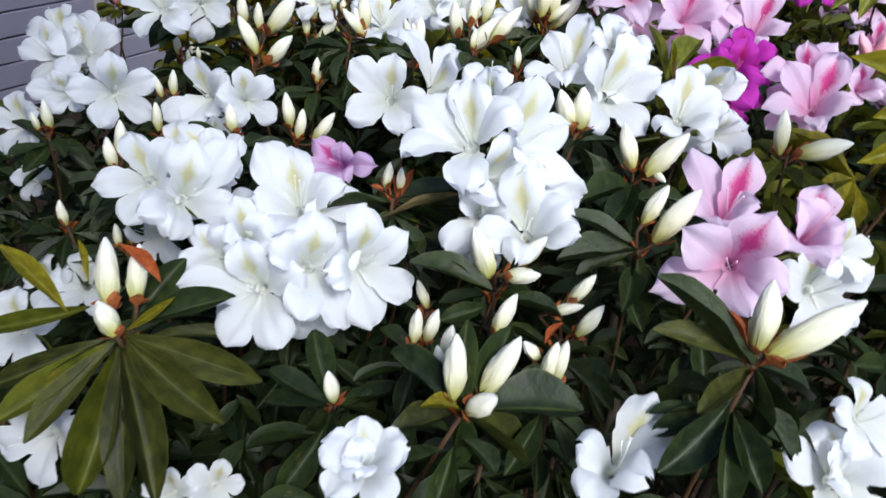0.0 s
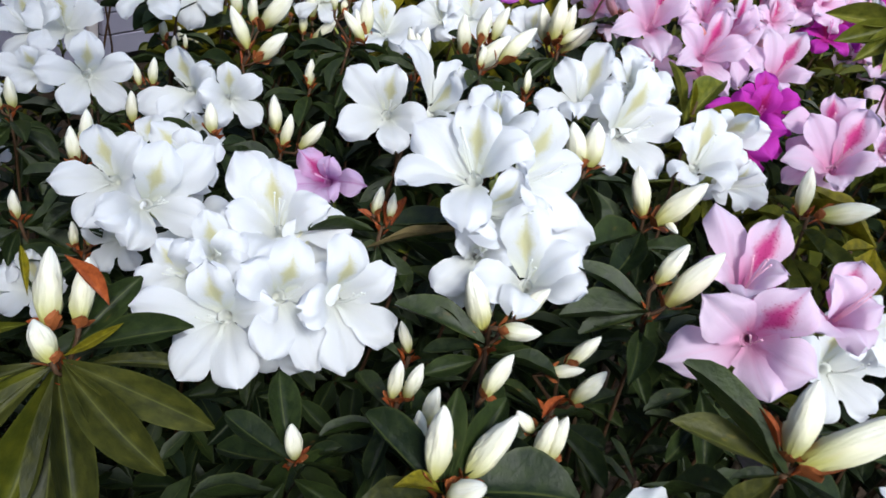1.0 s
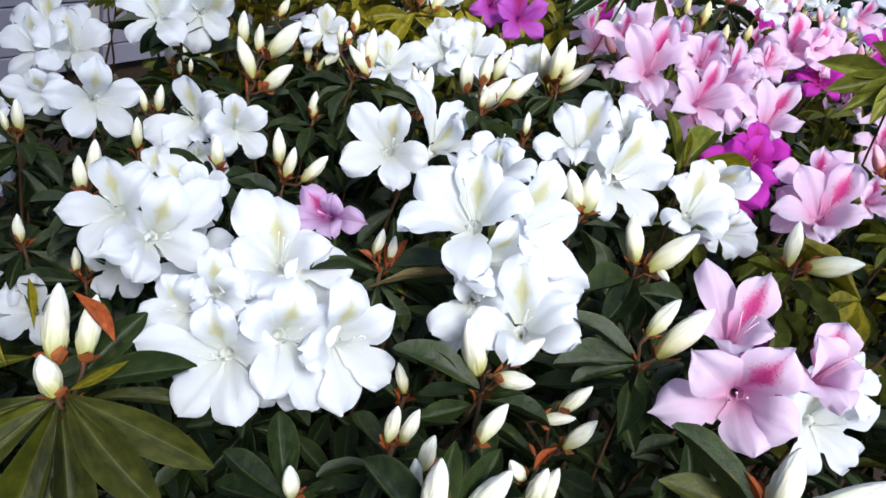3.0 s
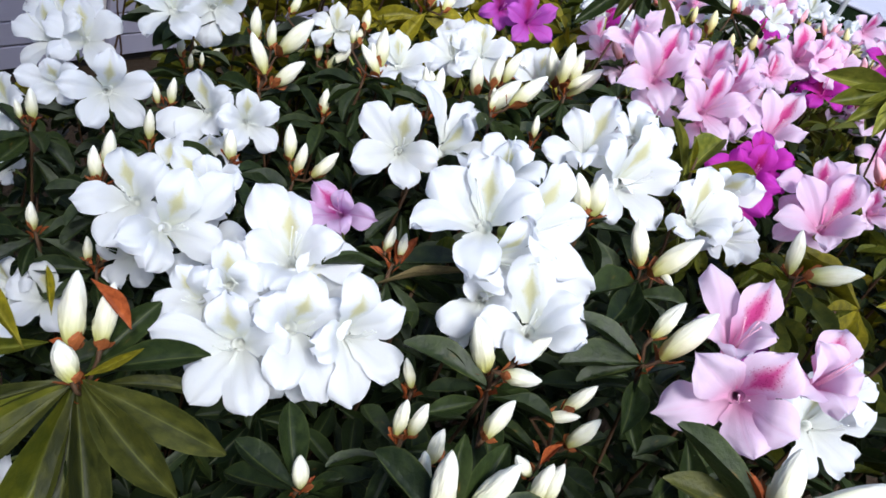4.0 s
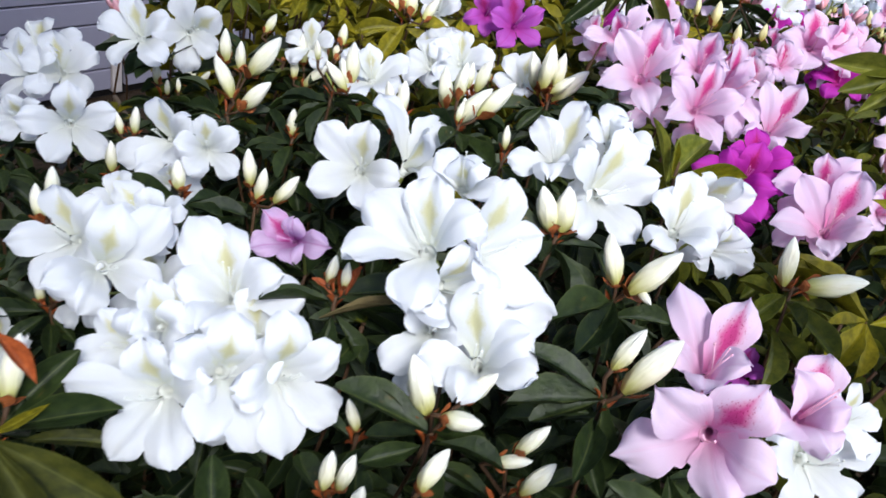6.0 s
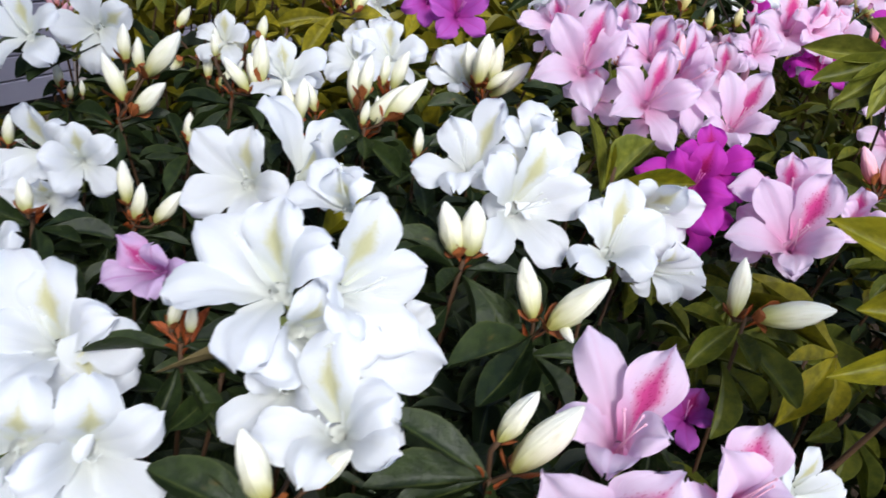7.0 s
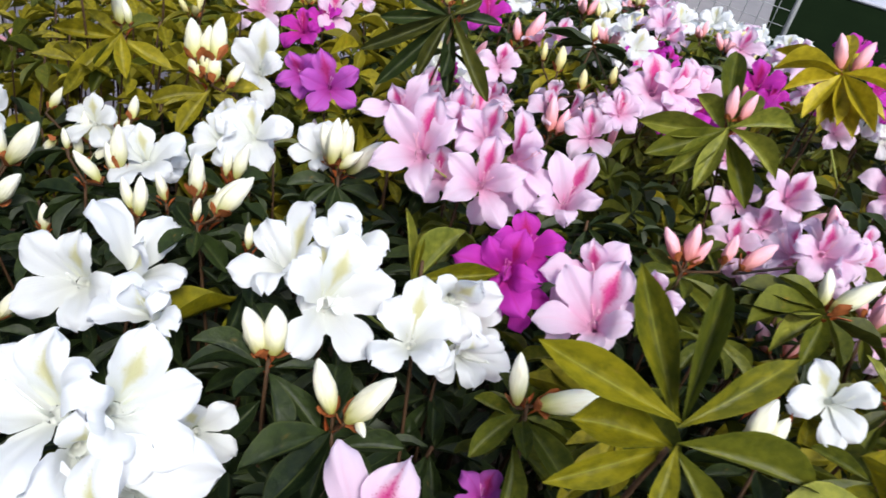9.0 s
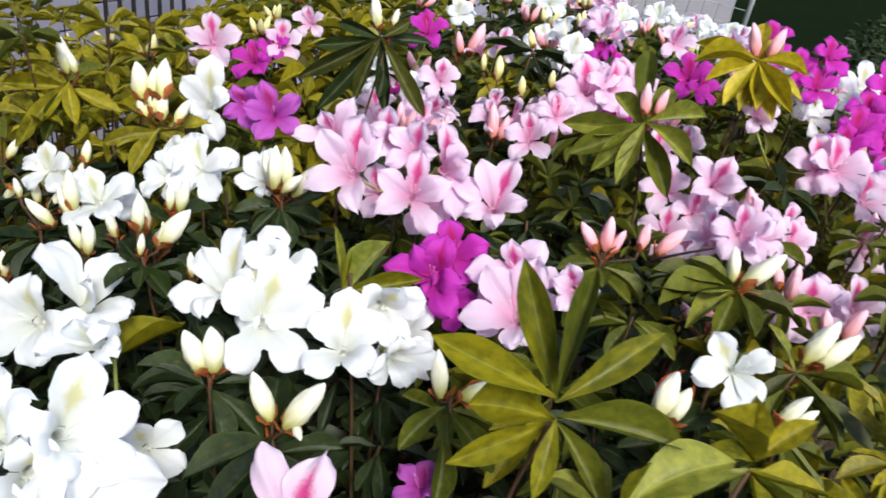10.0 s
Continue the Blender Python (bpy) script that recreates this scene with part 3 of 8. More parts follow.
f = flower(s, "white", (-0.147, 0.536, 0.841), -101, 55, 66, 0.075, lobes=0)
petal(f, "white", (-0.179, 0.552, 0.854), flared=True)
petal(f, "white", (-0.153, 0.545, 0.858))
petal(f, "white", (-0.124, 0.539, 0.855))
petal(f, "white", (-0.121, 0.515, 0.837))
petal(f, "white", (-0.166, 0.520, 0.840))
whorl(s, "dark", 8, 0.044, 0.7, 0.032)
s = sprig("azalea_flower_cluster", (0.017, 0.671, 0.825), "cluster of " + WORDS["white"], "flower cluster", "white azalea flower clusters")
stem(s)
f = flower(s, "white", (-0.006, 0.622, 0.876), -93, 37, 0, 0.083, lobes=0)
petal(f, "white", (-0.005, 0.642, 0.911), flared=True)
petal(f, "white", (-0.047, 0.635, 0.898))
petal(f, "white", (-0.046, 0.606, 0.860))
petal(f, "white", (0.006, 0.596, 0.853))
petal(f, "white", (0.028, 0.617, 0.881))
f = flower(s, "white", (0.041, 0.636, 0.900), -29, 68, 61, 0.092, lobes=0)
petal(f, "white", (0.036, 0.626, 0.919), flared=True)
petal(f, "white", (0.047, 0.677, 0.912))
petal(f, "white", (0.075, 0.626, 0.894))
petal(f, "white", (0.062, 0.596, 0.887))
petal(f, "white", (-0.004, 0.659, 0.927))
whorl(s, "dark", 8, 0.044, 0.6, 0.032)
s = sprig("azalea_flower_cluster", (0.096, 0.503, 0.835), "cluster of " + WORDS["white"], "flower cluster", "white azalea flower clusters")
stem(s)
f = flower(s, "white", (0.050, 0.451, 0.935), -128, 54, 25, 0.089, lobes=0)
petal(f, "white", (0.053, 0.482, 0.960), flared=True)
petal(f, "white", (0.079, 0.455, 0.960))
petal(f, "white", (0.051, 0.408, 0.913))
petal(f, "white", (0.009, 0.435, 0.916))
petal(f, "white", (0.014, 0.476, 0.941))
f = flower(s, "white", (0.095, 0.456, 0.931), -48, 38, -31, 0.082, lobes=0)
petal(f, "white", (0.099, 0.490, 0.967), flared=True)
petal(f, "white", (0.127, 0.482, 0.936))
petal(f, "white", (0.131, 0.453, 0.907))
petal(f, "white", (0.097, 0.431, 0.923))
petal(f, "white", (0.079, 0.440, 0.947))
f = flower(s, "white", (0.081, 0.439, 0.909), -56, 29, -7, 0.092, lobes=0)
petal(f, "white", (0.082, 0.444, 0.940), flared=True)
petal(f, "white", (0.115, 0.453, 0.908))
petal(f, "white", (0.148, 0.463, 0.896))
petal(f, "white", (0.099, 0.427, 0.895))
petal(f, "white", (0.061, 0.411, 0.906))
f = flower(s, "white", (0.097, 0.401, 0.892), -115, 48, 22, 0.079, lobes=0)
petal(f, "white", (0.093, 0.438, 0.926), flared=True)
petal(f, "white", (0.123, 0.411, 0.915))
petal(f, "white", (0.130, 0.389, 0.902))
petal(f, "white", (0.088, 0.376, 0.882))
petal(f, "white", (0.064, 0.398, 0.882))
f = flower(s, "white", (0.069, 0.427, 0.884), -101, 38, 6, 0.071, lobes=0)
petal(f, "white", (0.068, 0.437, 0.908), flared=True)
petal(f, "white", (0.051, 0.429, 0.896))
petal(f, "white", (0.049, 0.409, 0.861))
petal(f, "white", (0.083, 0.405, 0.868))
petal(f, "white", (0.090, 0.424, 0.898))
f = flower(s, "white", (0.072, 0.546, 0.932), -122, 57, 32, 0.077, lobes=0)
petal(f, "white", (0.067, 0.547, 0.947), flared=True)
petal(f, "white", (0.050, 0.552, 0.938))
petal(f, "white", (0.082, 0.545, 0.948))
petal(f, "white", (0.096, 0.522, 0.934))
petal(f, "white", (0.044, 0.531, 0.923))
bud(s, "white", (0.077, 0.377, 0.866), (0.061, 0.389, 0.897), 1.1)
whorl(s, "dark", 8, 0.048, 0.7, 0.042)
s = sprig("azalea_flower_cluster", (0.193, 0.655, 0.891), "cluster of " + WORDS["white"], "flower cluster", "white azalea flower clusters")
stem(s)
f = flower(s, "white", (0.144, 0.613, 0.937), -126, 51, -1, 0.082, lobes=0)
petal(f, "white", (0.166, 0.640, 0.970), flared=True)
petal(f, "white", (0.130, 0.642, 0.954))
petal(f, "white", (0.110, 0.611, 0.923))
petal(f, "white", (0.139, 0.584, 0.927))
petal(f, "white", (0.172, 0.600, 0.952))
f = flower(s, "white", (0.188, 0.585, 0.927), -69, 38, -14, 0.088, lobes=0)
petal(f, "white", (0.189, 0.618, 0.971), flared=True)
petal(f, "white", (0.229, 0.606, 0.941))
petal(f, "white", (0.222, 0.571, 0.901))
petal(f, "white", (0.166, 0.554, 0.905))
petal(f, "white", (0.158, 0.588, 0.954))
f = flower(s, "white", (0.193, 0.631, 0.959), -84, 56, 28, 0.074, lobes=0)
petal(f, "white", (0.179, 0.646, 0.976), flared=True)
petal(f, "white", (0.195, 0.624, 0.972))
petal(f, "white", (0.221, 0.620, 0.957))
petal(f, "white", (0.217, 0.607, 0.946))
petal(f, "white", (0.165, 0.621, 0.963))
whorl(s, "dark", 8, 0.048, 0.5, 0.032)
s = sprig("azalea_flower_cluster", (0.282, 0.630, 0.853), "cluster of " + WORDS["white"], "flower cluster", "white azalea flower clusters")
stem(s)
f = flower(s, "white", (0.247, 0.568, 0.927), -96, 59, 4, 0.079, lobes=0)
petal(f, "white", (0.247, 0.603, 0.954), flared=True)
petal(f, "white", (0.272, 0.588, 0.944))
petal(f, "white", (0.269, 0.547, 0.924))
petal(f, "white", (0.224, 0.544, 0.918))
petal(f, "white", (0.223, 0.581, 0.941))
f = flower(s, "white", (0.275, 0.603, 0.935), -85, 24, -34, 0.074, lobes=0)
petal(f, "white", (0.290, 0.605, 0.958), flared=True)
petal(f, "white", (0.309, 0.606, 0.944))
petal(f, "white", (0.293, 0.588, 0.910))
petal(f, "white", (0.255, 0.588, 0.928))
petal(f, "white", (0.257, 0.599, 0.953))
f = flower(s, "white", (0.293, 0.581, 0.904), -67, 24, 6, 0.075, lobes=0)
petal(f, "white", (0.290, 0.581, 0.930), flared=True)
petal(f, "white", (0.314, 0.591, 0.917))
petal(f, "white", (0.326, 0.589, 0.897))
petal(f, "white", (0.298, 0.565, 0.889))
petal(f, "white", (0.267, 0.563, 0.904))
whorl(s, "dark", 7, 0.044, 0.5, 0.032)
s = sprig("azalea_flower_cluster", (-0.310, 0.763, 0.734), "cluster of " + WORDS["white"], "flower cluster", "white azalea flower clusters")
stem(s)
f = flower(s, "white", (-0.298, 0.711, 0.796), -68, 26, -3, 0.084, lobes=0)
petal(f, "white", (-0.302, 0.727, 0.835), flared=True)
petal(f, "white", (-0.260, 0.732, 0.810))
petal(f, "white", (-0.258, 0.712, 0.772))
petal(f, "white", (-0.307, 0.687, 0.764))
petal(f, "white", (-0.342, 0.695, 0.799))
f = flower(s, "white", (-0.358, 0.729, 0.779), -86, 29, 31, 0.072, lobes=0)
petal(f, "white", (-0.369, 0.730, 0.800), flared=True)
petal(f, "white", (-0.337, 0.733, 0.798))
petal(f, "white", (-0.333, 0.720, 0.769))
petal(f, "white", (-0.365, 0.710, 0.762))
petal(f, "white", (-0.394, 0.723, 0.779))
whorl(s, "dark", 8, 0.044, 0.6, 0.027)
s = sprig("azalea_flower_cluster", (-0.179, 0.737, 0.761), "cluster of " + WORDS["white"], "flower cluster", "white azalea flower clusters")
stem(s)
f = flower(s, "white", (-0.199, 0.700, 0.814), -94, 31, 17, 0.080, lobes=0)
petal(f, "white", (-0.209, 0.717, 0.847), flared=True)
petal(f, "white", (-0.177, 0.706, 0.838))
petal(f, "white", (-0.174, 0.684, 0.805))
petal(f, "white", (-0.215, 0.679, 0.784))
petal(f, "white", (-0.238, 0.685, 0.788))
f = flower(s, "white", (-0.150, 0.671, 0.831), -75, 32, 12, 0.072, lobes=0)
petal(f, "white", (-0.159, 0.681, 0.858), flared=True)
petal(f, "white", (-0.124, 0.685, 0.848))
petal(f, "white", (-0.118, 0.665, 0.816))
petal(f, "white", (-0.159, 0.650, 0.811))
petal(f, "white", (-0.176, 0.659, 0.833))
f = flower(s, "white", (-0.184, 0.675, 0.786), -72, 36, 4, 0.071, lobes=0)
petal(f, "white", (-0.185, 0.675, 0.805), flared=True)
petal(f, "white", (-0.159, 0.686, 0.796))
petal(f, "white", (-0.149, 0.675, 0.776))
petal(f, "white", (-0.186, 0.655, 0.778))
petal(f, "white", (-0.212, 0.663, 0.789))
whorl(s, "dark", 7, 0.044, 0.6, 0.027)
s = sprig("azalea_flower_cluster", (-0.435, 0.957, 0.696), "cluster of " + WORDS["white"], "flower cluster", "white azalea flower clusters")
stem(s)
flower(s, "white", (-0.459, 0.907, 0.745), -126, 39, 35, 0.092)
flower(s, "white", (-0.412, 0.909, 0.760), -83, 53, 13, 0.092)
flower(s, "white", (-0.469, 0.963, 0.755), -120, 60, 38, 0.096)
whorl(s, "dark", 7, 0.04, 0.5, 0.027)
s = sprig("azalea_flower_cluster", (-0.289, 0.952, 0.787), "cluster of " + WORDS["white"], "flower cluster", "white azalea flower clusters")
stem(s)
flower(s, "white", (-0.297, 0.857, 0.851), -111, 52, 30, 0.081)
flower(s, "white", (-0.272, 0.970, 0.818), -66, 23, -51, 0.089)
leaf(s, "dark", (-0.289, 0.952, 0.787), (-0.365, 0.915, 0.787))
leaf(s, "dark", (-0.289, 0.952, 0.787), (-0.310, 0.870, 0.787))
leaf(s, "dark", (-0.289, 0.952, 0.787), (-0.297, 0.868, 0.787))
leaf(s, "dark", (-0.289, 0.952, 0.787), (-0.274, 0.998, 0.787))
whorl(s, "dark", 6, 0.044, 0.5, 0.022)
s = sprig("azalea_flower_cluster", (-0.265, 0.546, 0.650), "cluster of " + WORDS["white"], "flower cluster", "white azalea flower clusters")
stem(s)
flower(s, "white", (-0.299, 0.513, 0.695), -127, 32, 35, 0.054)
flower(s, "white", (-0.259, 0.504, 0.704), -89, 47, 6, 0.060)
whorl(s, "dark", 7, 0.04, 0.6, 0.022)
s = sprig("azalea_flower_cluster", (-0.020, 0.849, 0.819), "single " + WORDS["white"], "flower cluster", "white azalea flower clusters")
stem(s)
flower(s, "white", (-0.030, 0.829, 0.885), -117, 66, 38, 0.074)
whorl(s, "dark", 7, 0.04, 0.5, 0.022)
s = sprig("azalea_flower_cluster", (0.079, 0.954, 0.836), "cluster of " + WORDS["white"], "flower cluster", "white azalea flower clusters")
stem(s)
f = flower(s, "white", (0.060, 0.917, 0.886), -75, 47, 7, 0.080, lobes=0)
petal(f, "white", (0.048, 0.940, 0.915), flared=True)
petal(f, "white", (0.023, 0.916, 0.899))
petal(f, "white", (0.043, 0.888, 0.872))
petal(f, "white", (0.085, 0.898, 0.874))
petal(f, "white", (0.098, 0.937, 0.897))
flower(s, "white", (0.029, 0.939, 0.881), -138, 43, 63, 0.070)
whorl(s, "dark", 7, 0.04, 0.5, 0.022)
s = sprig("azalea_flower_cluster", (-0.390, 0.755, 0.691), "single " + WORDS["white"], "flower cluster", "white azalea flower clusters")
stem(s)
flower(s, "white", (-0.415, 0.721, 0.741), -126, 39, 35, 0.065)
whorl(s, "dark", 7, 0.044, 0.6, 0.022)
s = sprig("azalea_flower_cluster", (-0.385, 0.750, 0.624), "single " + WORDS["white"], "flower cluster", "white azalea flower clusters")
stem(s)
flower(s, "white", (-0.404, 0.711, 0.672), -117, 38, 31, 0.049)
whorl(s, "dark", 6, 0.04, 0.6, 0.022)
s = sprig("azalea_flower_cluster", (0.013, 0.230, 0.821), "single " + WORDS["white"], "flower cluster", "white azalea flower clusters")
stem(s)
flower(s, "white", (0.005, 0.204, 0.884), -106, 61, 19, 0.048, 20, 3)
whorl(s, "dark", 6, 0.044, 0.6, 0.032)
s = sprig("azalea_flower_cluster", (0.143, 0.264, 0.804), "cluster of " + WORDS["white"], "flower cluster", "white azalea flower clusters")
stem(s)
f = flower(s, "white", (0.138, 0.238, 0.862), -119, 65, -2, 0.077, lobes=0)
petal(f, "white", (0.158, 0.271, 0.883), flared=True)
petal(f, "white", (0.170, 0.247, 0.878))
petal(f, "white", (0.148, 0.221, 0.872))
petal(f, "white", (0.117, 0.216, 0.855))
petal(f, "white", (0.117, 0.241, 0.870))
whorl(s, "dark", 6, 0.044, 0.6, 0.032)
s = sprig("azalea_flower_cluster", (0.261, 0.275, 0.821), "cluster of " + WORDS["white"], "flower cluster", "white azalea flower clusters")
stem(s)
flower(s, "white", (0.262, 0.237, 0.868), -94, 57, 11, 0.063, 0, 2)
flower(s, "white", (0.271, 0.256, 0.897), -66, 56, -7, 0.045)
whorl(s, "dark", 7, 0.044, 0.6, 0.032)
s = sprig("azalea_flower_cluster", (-0.198, 0.371, 0.688), "single " + WORDS["white"], "flower cluster", "white azalea flower clusters")
stem(s)
flower(s, "white", (-0.212, 0.322, 0.723), -106, 32, 46, 0.068)
whorl(s, "dark", 6, 0.044, 0.6, 0.032)
s = sprig("azalea_flower_cluster", (-0.106, 0.328, 0.663), "cluster of " + WORDS["white"], "flower cluster", "white azalea flower clusters")
stem(s)
flower(s, "white", (-0.117, 0.294, 0.717), -101, 51, 14, 0.036)
flower(s, "white", (-0.086, 0.297, 0.725), -60, 50, -30, 0.038)
whorl(s, "dark", 6, 0.044, 0.6, 0.032)
s = sprig("azalea_flower_cluster", (0.312, 0.435, 0.840), "cluster of " + WORDS["white"], "flower cluster", "white azalea flower clusters")
stem(s)
flower(s, "white", (0.315, 0.392, 0.881), -87, 42, 15, 0.072)
flower(s, "white", (0.328, 0.408, 0.909), -60, 53, -20, 0.046)
whorl(s, "dark", 7, 0.048, 0.6, 0.032)
s = sprig("azalea_flower_cluster", (-0.239, 0.408, 0.717), "single " + WORDS["white"], "flower cluster", "white azalea flower clusters")
stem(s)
flower(s, "white", (-0.246, 0.374, 0.775), -101, 51, 14, 0.059)
whorl(s, "dark", 6, 0.04, 0.6, 0.032)
s = sprig("azalea_flower_cluster", (0.245, 0.411, 0.872), "cluster of " + WORDS["pink"], "flower cluster", "pink azalea flower clusters")
stem(s)
f = flower(s, "pink", (0.217, 0.354, 0.915), -121, 27, -8, 0.082, lobes=0)
petal(f, "pink", (0.231, 0.365, 0.955), 1.2, flared=True)
petal(f, "pink", (0.187, 0.373, 0.929), 1.2)
petal(f, "pink", (0.178, 0.358, 0.882), 1.2)
petal(f, "pink", (0.227, 0.330, 0.895), 1.2)
petal(f, "pink", (0.247, 0.333, 0.918), 1.2)
f = flower(s, "pink", (0.226, 0.400, 0.928), -127, 63, 12, 0.087, lobes=0)
petal(f, "pink", (0.243, 0.439, 0.956), 0.86, flared=True)
petal(f, "pink", (0.214, 0.447, 0.951), 0.86)
petal(f, "pink", (0.195, 0.405, 0.931), 0.86)
petal(f, "pink", (0.215, 0.374, 0.928), 0.86)
petal(f, "pink", (0.240, 0.388, 0.942), 0.86)
f = flower(s, "pink", (0.266, 0.366, 0.943), -113, 59, 7, 0.072, lobes=0)
petal(f, "pink", (0.273, 0.391, 0.961), 1.2, flared=True)
petal(f, "pink", (0.279, 0.361, 0.954), 1.2)
petal(f, "pink", (0.268, 0.340, 0.938), 1.2)
petal(f, "pink", (0.240, 0.351, 0.934), 1.2)
petal(f, "pink", (0.250, 0.376, 0.957), 1.2)
whorl(s, "dark", 7, 0.048, 0.6, 0.042)
s = sprig("azalea_flower_cluster", (0.398, 0.674, 0.886), "cluster of " + WORDS["pink"], "flower cluster", "pink azalea flower clusters")
stem(s)
f = flower(s, "pink", (0.382, 0.614, 0.935), -127, 46, 4, 0.085, lobes=0)
petal(f, "pink", (0.400, 0.644, 0.975), flared=True)
petal(f, "pink", (0.361, 0.652, 0.958))
petal(f, "pink", (0.339, 0.622, 0.919))
petal(f, "pink", (0.380, 0.584, 0.923))
petal(f, "pink", (0.405, 0.599, 0.948))
f = flower(s, "pink", (0.385, 0.655, 0.951), -114, 37, 16, 0.075, lobes=0)
petal(f, "pink", (0.382, 0.667, 0.976), flared=True)
petal(f, "pink", (0.407, 0.663, 0.978))
petal(f, "pink", (0.406, 0.636, 0.951))
petal(f, "pink", (0.371, 0.638, 0.932))
petal(f, "pink", (0.344, 0.665, 0.940))
f = flower(s, "pink", (0.436, 0.638, 0.948), -107, 27, 23, 0.067, lobes=0)
petal(f, "pink", (0.428, 0.647, 0.970), flared=True)
petal(f, "pink", (0.453, 0.629, 0.956))
petal(f, "pink", (0.441, 0.622, 0.944))
petal(f, "pink", (0.424, 0.626, 0.933))
petal(f, "pink", (0.414, 0.638, 0.955))
whorl(s, "olive", 9, 0.044, 0.55, 0.032)
s = sprig("azalea_flower_cluster", (0.290, 0.837, 0.912), "cluster of " + WORDS["pink"], "flower cluster", "pink azalea flower clusters")
stem(s)
f = flower(s, "pink", (0.233, 0.779, 0.970), -110, 39, -1, 0.090, lobes=0)
petal(f, "pink", (0.245, 0.810, 1.015), 0.9, flared=True)
petal(f, "pink", (0.204, 0.807, 0.997), 0.9)
petal(f, "pink", (0.192, 0.770, 0.948), 0.9)
petal(f, "pink", (0.250, 0.746, 0.939), 0.9)
petal(f, "pink", (0.267, 0.786, 0.999), 0.9)
f = flower(s, "pink", (0.213, 0.828, 0.988), -92, 36, 29, 0.077, lobes=0)
petal(f, "pink", (0.203, 0.832, 1.008), 0.9, flared=True)
petal(f, "pink", (0.230, 0.847, 1.019), 0.9)
petal(f, "pink", (0.242, 0.817, 0.987), 0.9)
petal(f, "pink", (0.208, 0.804, 0.963), 0.9)
petal(f, "pink", (0.175, 0.818, 0.975), 0.9)
f = flower(s, "pink", (0.297, 0.764, 0.957), -94, 38, -9, 0.084, lobes=0)
petal(f, "pink", (0.306, 0.790, 0.995), 0.9, flared=True)
petal(f, "pink", (0.263, 0.777, 0.975), 0.9)
petal(f, "pink", (0.262, 0.749, 0.938), 0.9)
petal(f, "pink", (0.324, 0.737, 0.926), 0.9)
petal(f, "pink", (0.335, 0.771, 0.975), 0.9)
f = flower(s, "pink", (0.295, 0.806, 0.984), -104, 33, -9, 0.073, lobes=0)
petal(f, "pink", (0.304, 0.819, 1.015), 0.9, flared=True)
petal(f, "pink", (0.269, 0.820, 1.000), 0.9)
petal(f, "pink", (0.268, 0.799, 0.970), 0.9)
petal(f, "pink", (0.303, 0.784, 0.962), 0.9)
petal(f, "pink", (0.321, 0.795, 0.990), 0.9)
f = flower(s, "pink", (0.271, 0.831, 0.987), -85, 35, 1, 0.071, lobes=0)
petal(f, "pink", (0.269, 0.845, 1.015), 0.9, flared=True)
petal(f, "pink", (0.254, 0.825, 0.998), 0.9)
petal(f, "pink", (0.259, 0.811, 0.972), 0.9)
petal(f, "pink", (0.286, 0.812, 0.964), 0.9)
petal(f, "pink", (0.287, 0.826, 0.997), 0.9)
f = flower(s, "pink", (0.337, 0.798, 0.973), -68, 28, 12, 0.086, lobes=0)
petal(f, "pink", (0.320, 0.815, 1.017), 0.9, flared=True)
petal(f, "pink", (0.340, 0.807, 1.003), 0.9)
petal(f, "pink", (0.354, 0.796, 0.983), 0.9)
petal(f, "pink", (0.367, 0.788, 0.938), 0.9)
petal(f, "pink", (0.340, 0.773, 0.927), 0.9)
f = flower(s, "pink", (0.379, 0.774, 0.951), -107, 47, -12, 0.085, lobes=0)
petal(f, "pink", (0.400, 0.805, 0.991), 0.9, flared=True)
petal(f, "pink", (0.363, 0.808, 0.983), 0.9)
petal(f, "pink", (0.348, 0.765, 0.945), 0.9)
petal(f, "pink", (0.379, 0.748, 0.942), 0.9)
petal(f, "pink", (0.411, 0.766, 0.962), 0.9)
whorl(s, "olive", 9, 0.044, 0.55, 0.042)
s = sprig("azalea_flower_cluster", (0.570, 1.170, 0.920), "cluster of " + WORDS["pink"], "flower cluster", "pink azalea flower clusters")
stem(s)
flower(s, "pink", (0.556, 1.138, 0.976), -101, 53, 24, 0.099)
flower(s, "pink", (0.592, 1.135, 0.979), -67, 48, -16, 0.078)
whorl(s, "olive", 8, 0.044, 0.5, 0.032)
s = sprig("azalea_flower_cluster", (-0.030, 0.582, 0.786), "cluster of " + WORDS["lilac"], "flower cluster", "lilac azalea flower clusters")
stem(s)
f = flower(s, "lilac", (-0.042, 0.545, 0.844), -99, 41, 70, 0.072, lobes=0)
petal(f, "lilac", (-0.070, 0.554, 0.854), flared=True)
petal(f, "lilac", (-0.041, 0.546, 0.862))
petal(f, "lilac", (-0.009, 0.543, 0.850))
petal(f, "lilac", (-0.032, 0.525, 0.837))
petal(f, "lilac", (-0.069, 0.532, 0.829))
whorl(s, "dark", 6, 0.04, 0.6, 0.022)
s = sprig("azalea_flower_cluster", (0.119, 1.069, 0.863), "cluster of " + WORDS["orchid"], "flower cluster", "orchid azalea flower clusters")
stem(s)
f = flower(s, "orchid", (0.126, 1.019, 0.919), -85, 30, 15, 0.081, lobes=0)
petal(f, "orchid", (0.112, 1.039, 0.958), flared=True)
petal(f, "orchid", (0.158, 1.031, 0.941))
petal(f, "orchid", (0.160, 1.008, 0.898))
petal(f, "orchid", (0.110, 0.997, 0.888))
petal(f, "orchid", (0.087, 1.016, 0.924))
f = flower(s, "orchid", (0.086, 1.044, 0.915), -91, 22, 30, 0.071, lobes=0)
petal(f, "orchid", (0.071, 1.050, 0.941), flared=True)
petal(f, "orchid", (0.058, 1.036, 0.905))
